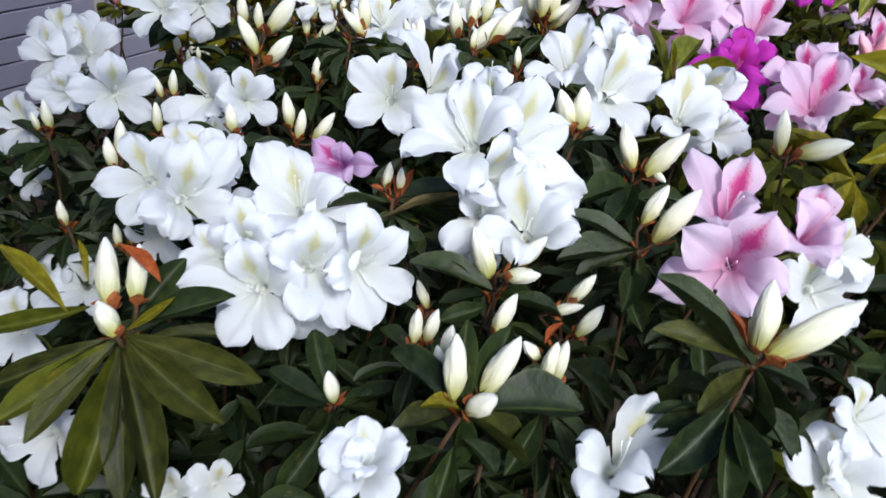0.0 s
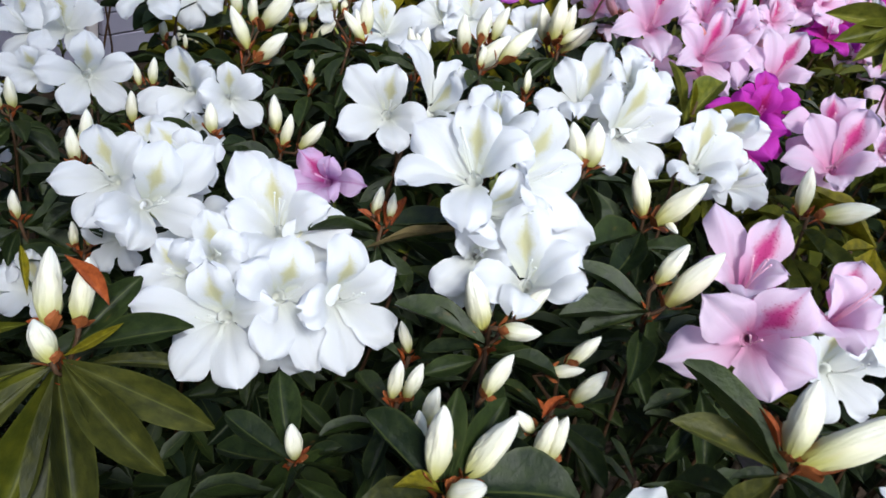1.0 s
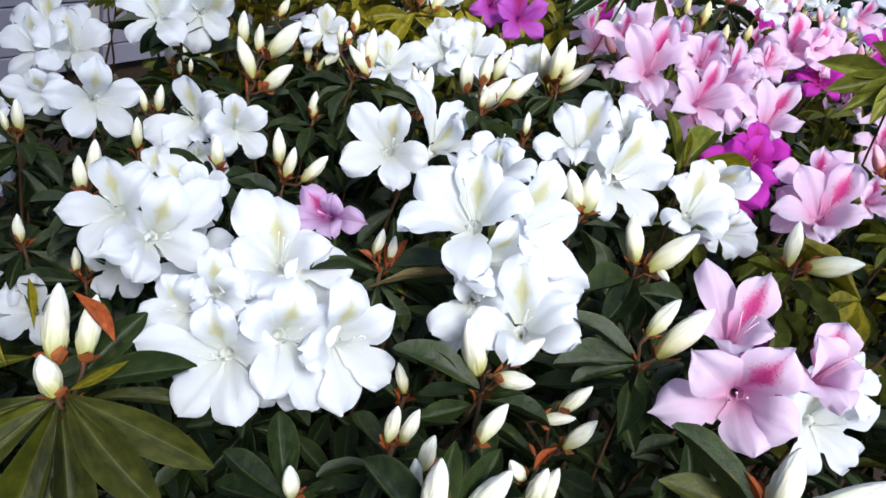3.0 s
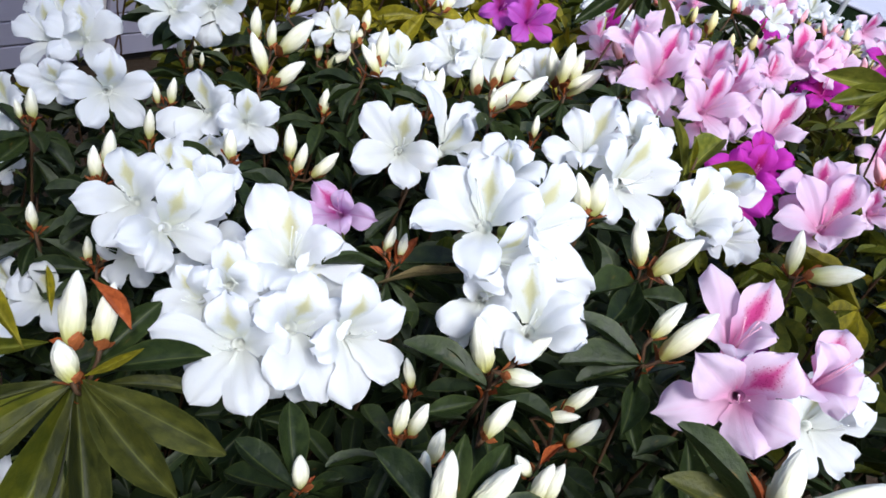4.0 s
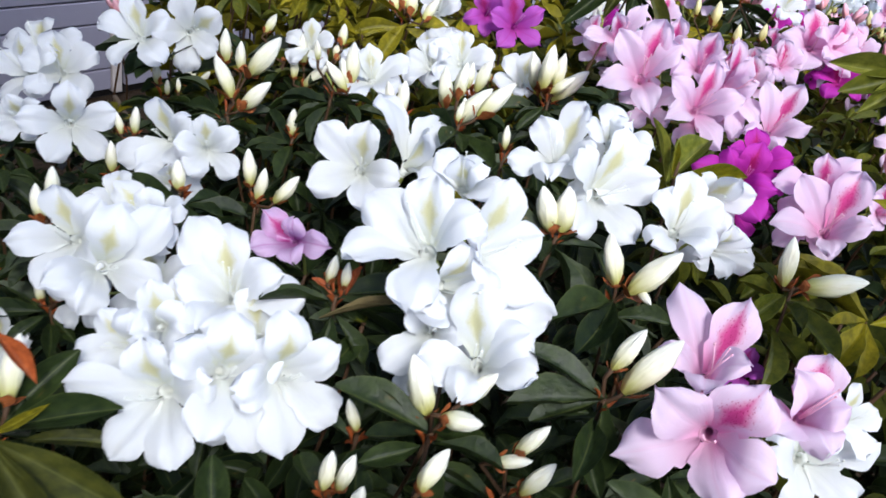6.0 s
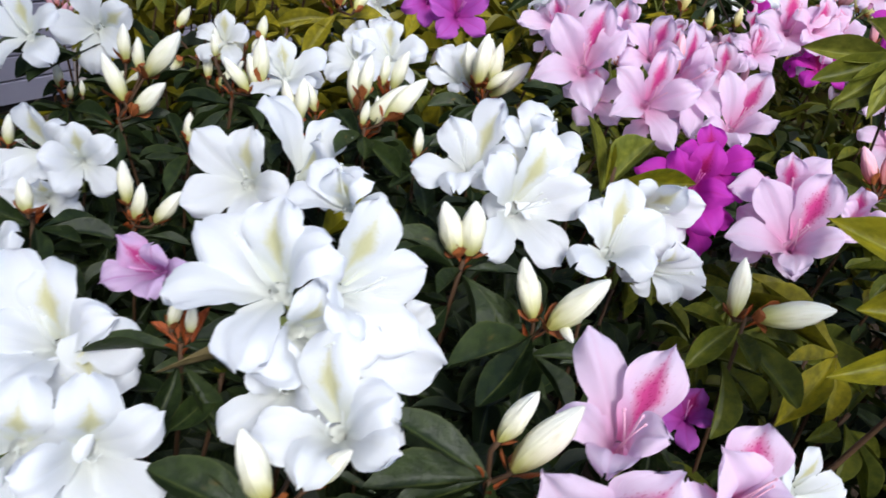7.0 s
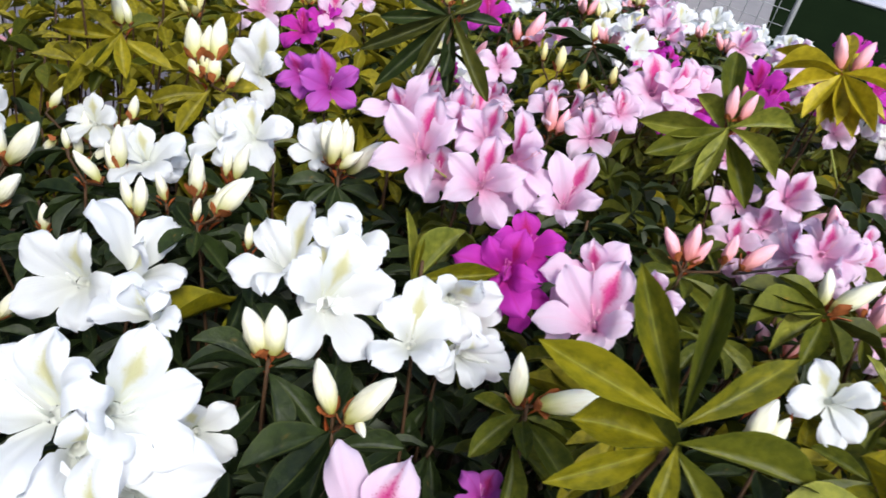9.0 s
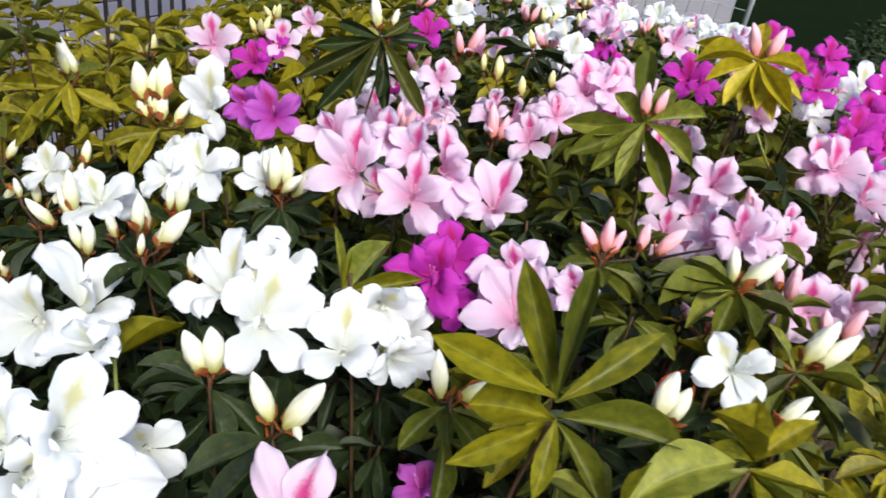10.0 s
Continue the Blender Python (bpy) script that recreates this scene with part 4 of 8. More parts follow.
petal(f, "orchid", (0.086, 1.029, 0.889))
petal(f, "orchid", (0.111, 1.033, 0.901))
petal(f, "orchid", (0.102, 1.051, 0.943))
whorl(s, "olive", 7, 0.04, 0.5, 0.032)
s = sprig("azalea_flower_cluster", (0.306, 0.693, 0.873), "cluster of " + WORDS["magenta"], "flower cluster", "magenta azalea flower clusters")
stem(s)
f = flower(s, "magenta", (0.316, 0.656, 0.937), -108, 40, -1, 0.079, lobes=0)
petal(f, "magenta", (0.324, 0.675, 0.968), flared=True)
petal(f, "magenta", (0.300, 0.672, 0.959))
petal(f, "magenta", (0.272, 0.668, 0.936))
petal(f, "magenta", (0.335, 0.626, 0.914))
petal(f, "magenta", (0.339, 0.643, 0.945))
whorl(s, "olive", 6, 0.044, 0.5, 0.032)
s = sprig("azalea_flower_cluster", (0.663, 0.920, 0.846), "cluster of " + WORDS["pink"], "flower cluster", "pink azalea flower clusters")
stem(s)
f = flower(s, "pink", (0.664, 0.898, 0.949), -107, 33, -13, 0.076, lobes=0)
petal(f, "pink", (0.677, 0.912, 0.982), flared=True)
petal(f, "pink", (0.638, 0.918, 0.973))
petal(f, "pink", (0.634, 0.891, 0.933))
petal(f, "pink", (0.669, 0.876, 0.925))
petal(f, "pink", (0.696, 0.887, 0.953))
f = flower(s, "pink", (0.635, 0.872, 0.871), -128, 40, 13, 0.077, lobes=0)
petal(f, "pink", (0.640, 0.892, 0.900), flared=True)
petal(f, "pink", (0.616, 0.905, 0.893))
petal(f, "pink", (0.610, 0.869, 0.860))
petal(f, "pink", (0.632, 0.846, 0.856))
petal(f, "pink", (0.655, 0.856, 0.882))
f = flower(s, "pink", (0.678, 0.861, 0.885), -103, 37, 0, 0.073, lobes=0)
petal(f, "pink", (0.682, 0.878, 0.913), flared=True)
petal(f, "pink", (0.654, 0.873, 0.902))
petal(f, "pink", (0.653, 0.847, 0.864))
petal(f, "pink", (0.692, 0.840, 0.871))
petal(f, "pink", (0.706, 0.859, 0.896))
whorl(s, "olive", 8, 0.044, 0.5, 0.032)
s = sprig("azalea_flower_cluster", (0.870, 0.959, 0.882), "cluster of " + WORDS["pink"], "flower cluster", "pink azalea flower clusters")
stem(s)
flower(s, "pink", (0.853, 0.962, 0.968), -104, 52, 14, 0.080)
flower(s, "pink", (0.897, 0.939, 0.938), -78, 48, -1, 0.073)
flower(s, "pink", (0.864, 0.867, 0.909), -85, 43, 3, 0.075)
whorl(s, "olive", 8, 0.044, 0.5, 0.032)
s = sprig("azalea_flower_cluster", (0.739, 0.795, 0.862), "cluster of " + WORDS["pink"], "flower cluster", "pink azalea flower clusters")
stem(s)
flower(s, "pink", (0.712, 0.714, 0.904), -114, 39, 18, 0.069)
flower(s, "pink", (0.763, 0.713, 0.913), -78, 48, -1, 0.063)
flower(s, "pink", (0.741, 0.843, 0.928), -78, 43, -0, 0.059)
whorl(s, "olive", 8, 0.044, 0.5, 0.032)
s = sprig("azalea_flower_cluster", (0.317, 0.534, 0.839), "single " + WORDS["pink"], "flower cluster", "pink azalea flower clusters")
stem(s)
flower(s, "orchid", (0.312, 0.506, 0.852), -140, 60, 11, 0.040)
whorl(s, "dark", 7, 0.044, 0.5, 0.032)
s = sprig("azalea_flower_cluster", (0.550, 0.582, 0.905), "single " + WORDS["white"], "flower cluster", "white azalea flower clusters")
stem(s)
f = flower(s, "white", (0.540, 0.542, 0.956), -104, 41, 38, 0.063, lobes=0)
petal(f, "white", (0.523, 0.563, 0.975), 1.00, True)
petal(f, "white", (0.564, 0.547, 0.968), 1.00)
petal(f, "white", (0.554, 0.524, 0.940), 1.00)
petal(f, "white", (0.536, 0.520, 0.931), 1.00)
petal(f, "white", (0.505, 0.545, 0.949), 1.00)
whorl(s, "dark", 8, 0.044, 0.55, 0.027)
s = sprig("azalea_flower_cluster", (0.574, 1.487, 0.893), "cluster of " + WORDS["white"], "flower cluster", "white azalea flower clusters")
stem(s)
flower(s, "white", (0.571, 1.450, 0.944), -102, 47, 13, 0.093)
flower(s, "white", (0.544, 1.458, 0.951), -131, 44, 27, 0.073)
whorl(s, "olive", 7, 0.04, 0.5, 0.022)
s = sprig("azalea_flower_cluster", (0.840, 1.931, 0.852), "single " + WORDS["pink"], "flower cluster", "pink azalea flower clusters")
stem(s)
flower(s, "pink", (0.832, 1.893, 0.905), -101, 45, 12, 0.085)
whorl(s, "olive", 7, 0.04, 0.5, 0.022)
s = sprig("azalea_flower_cluster", (0.610, 1.213, 0.916), "cluster of " + WORDS["pink"], "flower cluster", "pink azalea flower clusters")
stem(s)
flower(s, "pink", (0.572, 1.176, 0.966), -108, 43, 16, 0.080)
flower(s, "pink", (0.639, 1.173, 0.974), -86, 46, 4, 0.072)
whorl(s, "olive", 7, 0.04, 0.5, 0.022)
s = sprig("azalea_flower_cluster", (0.022, 1.443, 0.841), "cluster of " + WORDS["pink"], "flower cluster", "pink azalea flower clusters")
stem(s)
flower(s, "pink", (-0.044, 1.409, 0.888), -102, 47, 13, 0.093)
flower(s, "pink", (0.082, 1.401, 0.903), -85, 43, 3, 0.068)
whorl(s, "olive", 7, 0.04, 0.5, 0.022)
s = sprig("azalea_flower_cluster", (0.123, 1.556, 0.856), "single " + WORDS["pink"], "flower cluster", "pink azalea flower clusters")
stem(s)
flower(s, "pink", (0.115, 1.520, 0.912), -102, 47, 13, 0.063)
whorl(s, "olive", 7, 0.04, 0.5, 0.022)
s = sprig("azalea_flower_cluster", (0.056, 1.425, 0.823), "cluster of " + WORDS["magenta"], "flower cluster", "magenta azalea flower clusters")
stem(s)
flower(s, "magenta", (0.032, 1.388, 0.870), -102, 47, 13, 0.073)
flower(s, "magenta", (0.064, 1.397, 0.892), -106, 57, 16, 0.059)
whorl(s, "olive", 7, 0.04, 0.5, 0.022)
s = sprig("azalea_flower_cluster", (0.302, 1.302, 0.893), "cluster of " + WORDS["magenta"], "flower cluster", "magenta azalea flower clusters")
stem(s)
flower(s, "magenta", (0.320, 1.285, 0.987), -102, 47, 13, 0.067)
flower(s, "magenta", (0.280, 1.242, 0.907), -85, 43, 3, 0.062)
whorl(s, "dark", 7, 0.04, 0.5, 0.022)
s = sprig("azalea_flower_cluster", (0.627, 1.475, 0.880), "single " + WORDS["magenta"], "flower cluster", "magenta azalea flower clusters")
stem(s)
flower(s, "magenta", (0.619, 1.438, 0.935), -102, 47, 13, 0.057)
whorl(s, "olive", 6, 0.04, 0.5, 0.022)
s = sprig("azalea_flower_cluster", (0.729, 1.214, 0.938), "cluster of " + WORDS["magenta"], "flower cluster", "magenta azalea flower clusters")
stem(s)
flower(s, "magenta", (0.718, 1.182, 0.999), -102, 47, 13, 0.072)
flower(s, "magenta", (0.741, 1.170, 0.984), -78, 43, -0, 0.051)
whorl(s, "olive", 7, 0.04, 0.5, 0.022)
s = sprig("azalea_flower_cluster", (0.880, 1.171, 1.045), "cluster of " + WORDS["magenta"], "flower cluster", "magenta azalea flower clusters")
stem(s)
flower(s, "magenta", (0.865, 1.093, 1.033), -104, 52, 14, 0.062)
flower(s, "magenta", (0.884, 1.119, 1.070), -71, 48, -5, 0.060)
whorl(s, "yellow", 7, 0.04, 0.5, 0.022)
s = sprig("azalea_flower_cluster", (1.006, 1.225, 0.962), "single " + WORDS["white"], "flower cluster", "white azalea flower clusters")
stem(s)
flower(s, "white", (1.003, 1.188, 1.018), -94, 48, 8, 0.078)
whorl(s, "dark", 7, 0.04, 0.5, 0.022)
s = sprig("azalea_flower_cluster", (0.346, 1.216, 0.894), "single " + WORDS["pink"], "flower cluster", "pink azalea flower clusters")
stem(s)
flower(s, "pink", (0.344, 1.176, 0.946), -93, 43, 8, 0.062)
whorl(s, "olive", 6, 0.04, 0.5, 0.022)
s = sprig("azalea_flower_cluster", (0.495, 1.115, 0.869), "cluster of " + WORDS["pink"], "flower cluster", "pink azalea flower clusters")
stem(s)
flower(s, "pink", (0.471, 1.075, 0.911), -110, 46, 17, 0.071)
flower(s, "pink", (0.508, 1.090, 0.944), -87, 58, 5, 0.055)
whorl(s, "olive", 7, 0.04, 0.5, 0.022)
s = sprig("azalea_flower_cluster", (0.014, 1.170, 0.854), "single " + WORDS["white"], "flower cluster", "white azalea flower clusters")
stem(s)
f = flower(s, "white", (0.024, 1.110, 0.885), -84, 35, -2, 0.092, lobes=0)
petal(f, "white", (0.023, 1.145, 0.944), flared=True)
petal(f, "white", (-0.014, 1.120, 0.915))
petal(f, "white", (0.005, 1.089, 0.877))
petal(f, "white", (0.042, 1.083, 0.841))
petal(f, "white", (0.053, 1.113, 0.903))
whorl(s, "olive", 7, 0.04, 0.5, 0.022)
s = sprig("azalea_flower_cluster", (0.061, 0.916, 0.842), "cluster of " + WORDS["white"], "flower cluster", "white azalea flower clusters")
stem(s)
flower(s, "white", (0.062, 0.885, 0.904), -103, 50, 13, 0.074)
flower(s, "white", (0.025, 0.882, 0.890), -131, 44, 27, 0.063)
whorl(s, "dark", 7, 0.044, 0.5, 0.022)
s = sprig("azalea_flower_cluster", (0.142, 0.907, 0.848), "single " + WORDS["white"], "flower cluster", "white azalea flower clusters")
stem(s)
f = flower(s, "white", (0.139, 0.890, 0.896), -106, 48, 6, 0.075, lobes=0)
petal(f, "white", (0.142, 0.911, 0.921), flared=True)
petal(f, "white", (0.109, 0.904, 0.906))
petal(f, "white", (0.107, 0.880, 0.887))
petal(f, "white", (0.143, 0.863, 0.886))
petal(f, "white", (0.171, 0.888, 0.909))
whorl(s, "dark", 7, 0.044, 0.5, 0.022)
s = sprig("azalea_flower_cluster", (-0.065, 0.887, 0.821), "cluster of " + WORDS["white"], "flower cluster", "white azalea flower clusters")
stem(s)
f = flower(s, "white", (-0.027, 0.867, 0.859), -54, 48, -37, 0.076, lobes=0)
petal(f, "white", (-0.021, 0.873, 0.874), flared=True)
petal(f, "white", (0.004, 0.879, 0.856))
petal(f, "white", (-0.000, 0.857, 0.847))
petal(f, "white", (-0.043, 0.838, 0.855))
petal(f, "white", (-0.069, 0.865, 0.879))
flower(s, "white", (-0.116, 0.912, 0.867), -110, 50, 20, 0.060)
whorl(s, "dark", 7, 0.044, 0.5, 0.022)
s = sprig("azalea_bud_cluster", (-0.151, 0.338, 0.804), BUDWORD["white"] + " azalea buds with rusty scales above " + LEAFWORD["dark"], "flower buds", "white azalea bud clusters")
stem(s)
bud(s, "white", (-0.165, 0.352, 0.823), (-0.175, 0.379, 0.858), 0.95)
bud(s, "white", (-0.149, 0.354, 0.828), (-0.153, 0.377, 0.858), 0.95)
bud(s, "white", (-0.155, 0.333, 0.817), (-0.170, 0.346, 0.833), 1.50)
leaf(s, "rust", (-0.165, 0.375, 0.858), (-0.134, 0.357, 0.845), 0.7, 0)
leaf(s, "rust", (-0.164, 0.350, 0.819), (-0.178, 0.354, 0.822))
leaf(s, "deep", (-0.154, 0.342, 0.810), (-0.063, 0.313, 0.813), 0.62, face=(0.152, -0.418, 0.896))
leaf(s, "deep", (-0.153, 0.341, 0.808), (-0.081, 0.292, 0.796), 0.70, face=(0.152, -0.418, 0.896))
leaf(s, "deep", (-0.156, 0.340, 0.806), (-0.112, 0.259, 0.760), 0.62, face=(0.152, -0.418, 0.896))
leaf(s, "deep", (-0.158, 0.343, 0.799), (-0.136, 0.268, 0.742), 0.66, face=(0.152, -0.418, 0.896))
leaf(s, "olive", (-0.162, 0.347, 0.793), (-0.169, 0.281, 0.729), 0.80, face=(0.152, -0.418, 0.896))
leaf(s, "deep", (-0.159, 0.340, 0.805), (-0.197, 0.287, 0.766), 0.64, face=(0.152, -0.418, 0.896))
leaf(s, "olive", (-0.161, 0.344, 0.803), (-0.221, 0.297, 0.767), 0.60, face=(0.152, -0.418, 0.896))
leaf(s, "deep", (-0.163, 0.345, 0.804), (-0.234, 0.316, 0.774), 0.50, face=(0.152, -0.418, 0.896))
leaf(s, "dark", (-0.153, 0.345, 0.814), (-0.088, 0.355, 0.841), 0.68, face=(0.152, -0.418, 0.896))
leaf(s, "dark", (-0.155, 0.352, 0.806), (-0.130, 0.394, 0.835), 0.85, face=(0.152, -0.418, 0.896))
leaf(s, "yellow", (-0.153, 0.341, 0.814), (-0.123, 0.348, 0.841), 0.42, face=(0.152, -0.418, 0.896))
leaf(s, "yellow", (-0.191, 0.350, 0.814), (-0.249, 0.386, 0.836), 0.50, face=(0.152, -0.418, 0.896))
leaf(s, "olive", (-0.182, 0.361, 0.813), (-0.244, 0.346, 0.797), 0.55, face=(0.152, -0.418, 0.896))
leaf(s, "yellow", (-0.185, 0.370, 0.826), (-0.200, 0.395, 0.840), 0.42, face=(0.152, -0.418, 0.896))
leaf(s, "deep", (-0.144, 0.356, 0.796), (-0.090, 0.363, 0.800), 0.60, face=(0.152, -0.418, 0.896))
whorl(s, "rust", 5, 0.016, -1.5, 0.003, 0.60)
whorl(s, "dark", 4, 0.044, 0.55, 0.028)
s = sprig("azalea_bud_cluster", (-0.088, 0.750, 0.821), BUDWORD["white"] + " azalea buds with rusty scales above " + LEAFWORD["dark"], "flower buds", "white azalea bud clusters")
stem(s)
bud(s, "white", (-0.090, 0.752, 0.823), (-0.092, 0.759, 0.849), 1.1)
whorl(s, "dark", 8, 0.044, 0.1, 0.004)
whorl(s, "rust", 4, 0.014, -1.5, 0.003, 0.60)
whorl(s, "dark", 4, 0.044, 0.55, 0.028)
s = sprig("azalea_bud_cluster", (-0.142, 0.591, 0.832), BUDWORD["white"] + " azalea buds with rusty scales above " + LEAFWORD["dark"], "flower buds", "white azalea bud clusters")
stem(s)
bud(s, "white", (-0.141, 0.583, 0.838), (-0.147, 0.590, 0.861), 1.3)
whorl(s, "dark", 8, 0.044, 0.15, 0.004)
whorl(s, "rust", 4, 0.014, -1.5, 0.003, 0.60)
whorl(s, "dark", 4, 0.044, 0.55, 0.028)
s = sprig("azalea_bud_cluster", (0.007, 0.466, 0.863), BUDWORD["white"] + " azalea buds with rusty scales above " + LEAFWORD["dark"], "flower buds", "white azalea bud clusters")
stem(s)
bud(s, "white", (-0.000, 0.471, 0.868), (0.001, 0.476, 0.888))
bud(s, "white", (0.011, 0.469, 0.868), (0.010, 0.474, 0.886))
leaf(s, "rust", (0.005, 0.466, 0.862), (-0.011, 0.472, 0.868), 0.9, 0)
leaf(s, "rust", (0.013, 0.466, 0.865), (0.019, 0.474, 0.885), 0.9, 0)
leaf(s, "rust", (0.010, 0.465, 0.863), (0.005, 0.479, 0.875))
leaf(s, "dark", (0.007, 0.466, 0.863), (0.062, 0.493, 0.863))
leaf(s, "dark", (0.007, 0.466, 0.863), (0.064, 0.467, 0.833))
leaf(s, "dark", (0.007, 0.466, 0.863), (-0.015, 0.485, 0.863))
whorl(s, "dark", 6, 0.04, 0.3, 0.004)
whorl(s, "rust", 4, 0.014, -1.5, 0.003, 0.60)
whorl(s, "dark", 4, 0.044, 0.55, 0.028)
s = sprig("azalea_bud_cluster", (0.154, 0.550, 0.899), BUDWORD["white"] + " azalea buds with rusty scales above " + LEAFWORD["dark"], "flower buds", "white azalea bud clusters")
stem(s)
bud(s, "white", (0.149, 0.552, 0.901), (0.135, 0.561, 0.932), 1.35)
bud(s, "white", (0.157, 0.552, 0.903), (0.152, 0.562, 0.936), 1.35)
whorl(s, "dark", 9, 0.044, 0.2, 0.004)
whorl(s, "rust", 4, 0.014, -1.5, 0.003, 0.60)
whorl(s, "dark", 4, 0.044, 0.55, 0.028)
s = sprig("azalea_bud_cluster", (0.204, 0.518, 0.876), BUDWORD["white"] + " azalea buds with rusty scales above " + LEAFWORD["dark"], "flower buds", "white azalea bud clusters")
stem(s)
bud(s, "white", (0.202, 0.524, 0.886), (0.187, 0.535, 0.921))
bud(s, "white", (0.213, 0.521, 0.884), (0.238, 0.526, 0.925))
bud(s, "white", (0.219, 0.523, 0.888), (0.226, 0.506, 0.888))
leaf(s, "dark", (0.204, 0.518, 0.876), (0.155, 0.477, 0.876))
leaf(s, "dark", (0.204, 0.518, 0.876), (0.174, 0.463, 0.866))
leaf(s, "dark", (0.204, 0.518, 0.876), (0.200, 0.579, 0.876))
whorl(s, "dark", 7, 0.04, 0.25, 0.004)
whorl(s, "rust", 4, 0.014, -1.5, 0.003, 0.60)
whorl(s, "dark", 4, 0.044, 0.55, 0.028)
s = sprig("azalea_bud_cluster", (0.173, 0.390, 0.895), BUDWORD["white"] + " azalea buds with rusty scales above " + LEAFWORD["dark"], "flower buds", "white azalea bud clusters")
stem(s)
bud(s, "white", (0.174, 0.400, 0.910), (0.184, 0.406, 0.938))
bud(s, "white", (0.183, 0.393, 0.901), (0.202, 0.400, 0.942))
leaf(s, "dark", (0.173, 0.390, 0.895), (0.122, 0.406, 0.905), 0.9, 0)
leaf(s, "dark", (0.173, 0.390, 0.895), (0.120, 0.380, 0.885))
leaf(s, "dark", (0.173, 0.390, 0.895), (0.136, 0.381, 0.875))
leaf(s, "dark", (0.173, 0.390, 0.895), (0.177, 0.372, 0.845))
whorl(s, "dark", 5, 0.044, 0.2, 0.004)
whorl(s, "rust", 4, 0.014, -1.5, 0.003, 0.60)
whorl(s, "dark", 4, 0.044, 0.55, 0.028)
s = sprig("azalea_bud_cluster", (0.328, 0.530, 0.917), BUDWORD["white"] + " azalea buds with rusty scales above " + LEAFWORD["olive"], "flower buds", "white azalea bud clusters")
stem(s)
bud(s, "white", (0.321, 0.530, 0.916), (0.314, 0.541, 0.951))
bud(s, "white", (0.335, 0.530, 0.918), (0.377, 0.529, 0.936))
whorl(s, "olive", 8, 0.044, 0.2, 0.004)
whorl(s, "rust", 4, 0.014, -1.5, 0.003, 0.60)
whorl(s, "olive", 4, 0.044, 0.55, 0.028)
s = sprig("azalea_bud_cluster", (0.081, 0.369, 0.861), BUDWORD["white"] + " azalea buds with rusty scales above " + LEAFWORD["dark"], "flower buds", "white azalea bud clusters")
stem(s)
bud(s, "white", (0.096, 0.386, 0.873), (0.110, 0.390, 0.896))
bud(s, "white", (0.084, 0.367, 0.877), (0.104, 0.356, 0.888), 1.2)
bud(s, "white", (0.079, 0.331, 0.858), (0.087, 0.338, 0.886))
leaf(s, "dark", (0.081, 0.369, 0.861), (0.024, 0.382, 0.866), 1.1, 0)
leaf(s, "dark", (0.081, 0.369, 0.861), (0.047, 0.375, 0.841))
leaf(s, "dark", (0.081, 0.369, 0.861), (0.124, 0.393, 0.811))
whorl(s, "dark", 6, 0.044, 0.3, 0.004)
whorl(s, "rust", 4, 0.014, -1.5, 0.003, 0.60)
whorl(s, "dark", 4, 0.044, 0.55, 0.028)
s = sprig("azalea_bud_cluster", (0.042, 0.396, 0.814), BUDWORD["white"] + " azalea buds with rusty scales above " + LEAFWORD["dark"], "flower buds", "white azalea bud clusters")
stem(s)
bud(s, "white", (0.041, 0.398, 0.816), (0.032, 0.404, 0.836))
whorl(s, "dark", 6, 0.04, 0.2, 0.004)
whorl(s, "rust", 4, 0.014, -1.5, 0.003, 0.60)
whorl(s, "dark", 4, 0.044, 0.55, 0.028)
s = sprig("azalea_bud_cluster", (0.034, 0.331, 0.840), BUDWORD["white"] + " azalea buds with rusty scales above " + LEAFWORD["dark"], "flower buds", "white azalea bud clusters")
stem(s)
bud(s, "white", (0.030, 0.332, 0.841), (0.030, 0.339, 0.864))
bud(s, "white", (0.038, 0.332, 0.843), (0.042, 0.338, 0.866))
whorl(s, "dark", 6, 0.04, 0.3, 0.006)
whorl(s, "rust", 4, 0.014, -1.5, 0.003, 0.60)
whorl(s, "dark", 4, 0.044, 0.55, 0.028)
s = sprig("azalea_bud_cluster", (0.132, 0.361, 0.834), BUDWORD["white"] + " azalea buds with rusty scales above " + LEAFWORD["dark"], "flower buds", "white azalea bud clusters")
stem(s)
bud(s, "white", (0.131, 0.367, 0.860), (0.144, 0.371, 0.884))
bud(s, "white", (0.120, 0.364, 0.853), (0.139, 0.360, 0.866))
bud(s, "white", (0.139, 0.355, 0.843), (0.151, 0.359, 0.869))
whorl(s, "dark", 7, 0.044, 0.3, 0.01)
whorl(s, "rust", 4, 0.014, -1.5, 0.003, 0.60)
whorl(s, "dark", 4, 0.044, 0.55, 0.028)
s = sprig("azalea_bud_cluster", (0.056, 0.258, 0.865), BUDWORD["white"] + " azalea buds with rusty scales above " + LEAFWORD["dark"], "flower buds", "white azalea bud clusters")
stem(s)
bud(s, "white", (0.050, 0.262, 0.870), (0.046, 0.274, 0.905), 0.95)
bud(s, "white", (0.065, 0.263, 0.874), (0.078, 0.272, 0.910), 0.9)
bud(s, "white", (0.057, 0.251, 0.873), (0.067, 0.244, 0.895), 1.3)
bud(s, "white", (0.046, 0.290, 0.857), (0.040, 0.297, 0.874), 1.1)
bud(s, "white", (0.047, 0.303, 0.858), (0.049, 0.310, 0.879), 1.1)
leaf(s, "dark", (0.056, 0.258, 0.865), (0.016, 0.291, 0.870), 1.1, 0)
leaf(s, "dark", (0.056, 0.258, 0.865), (0.124, 0.272, 0.860), 1.2, 0)
leaf(s, "deep", (0.056, 0.258, 0.865), (0.020, 0.256, 0.845))
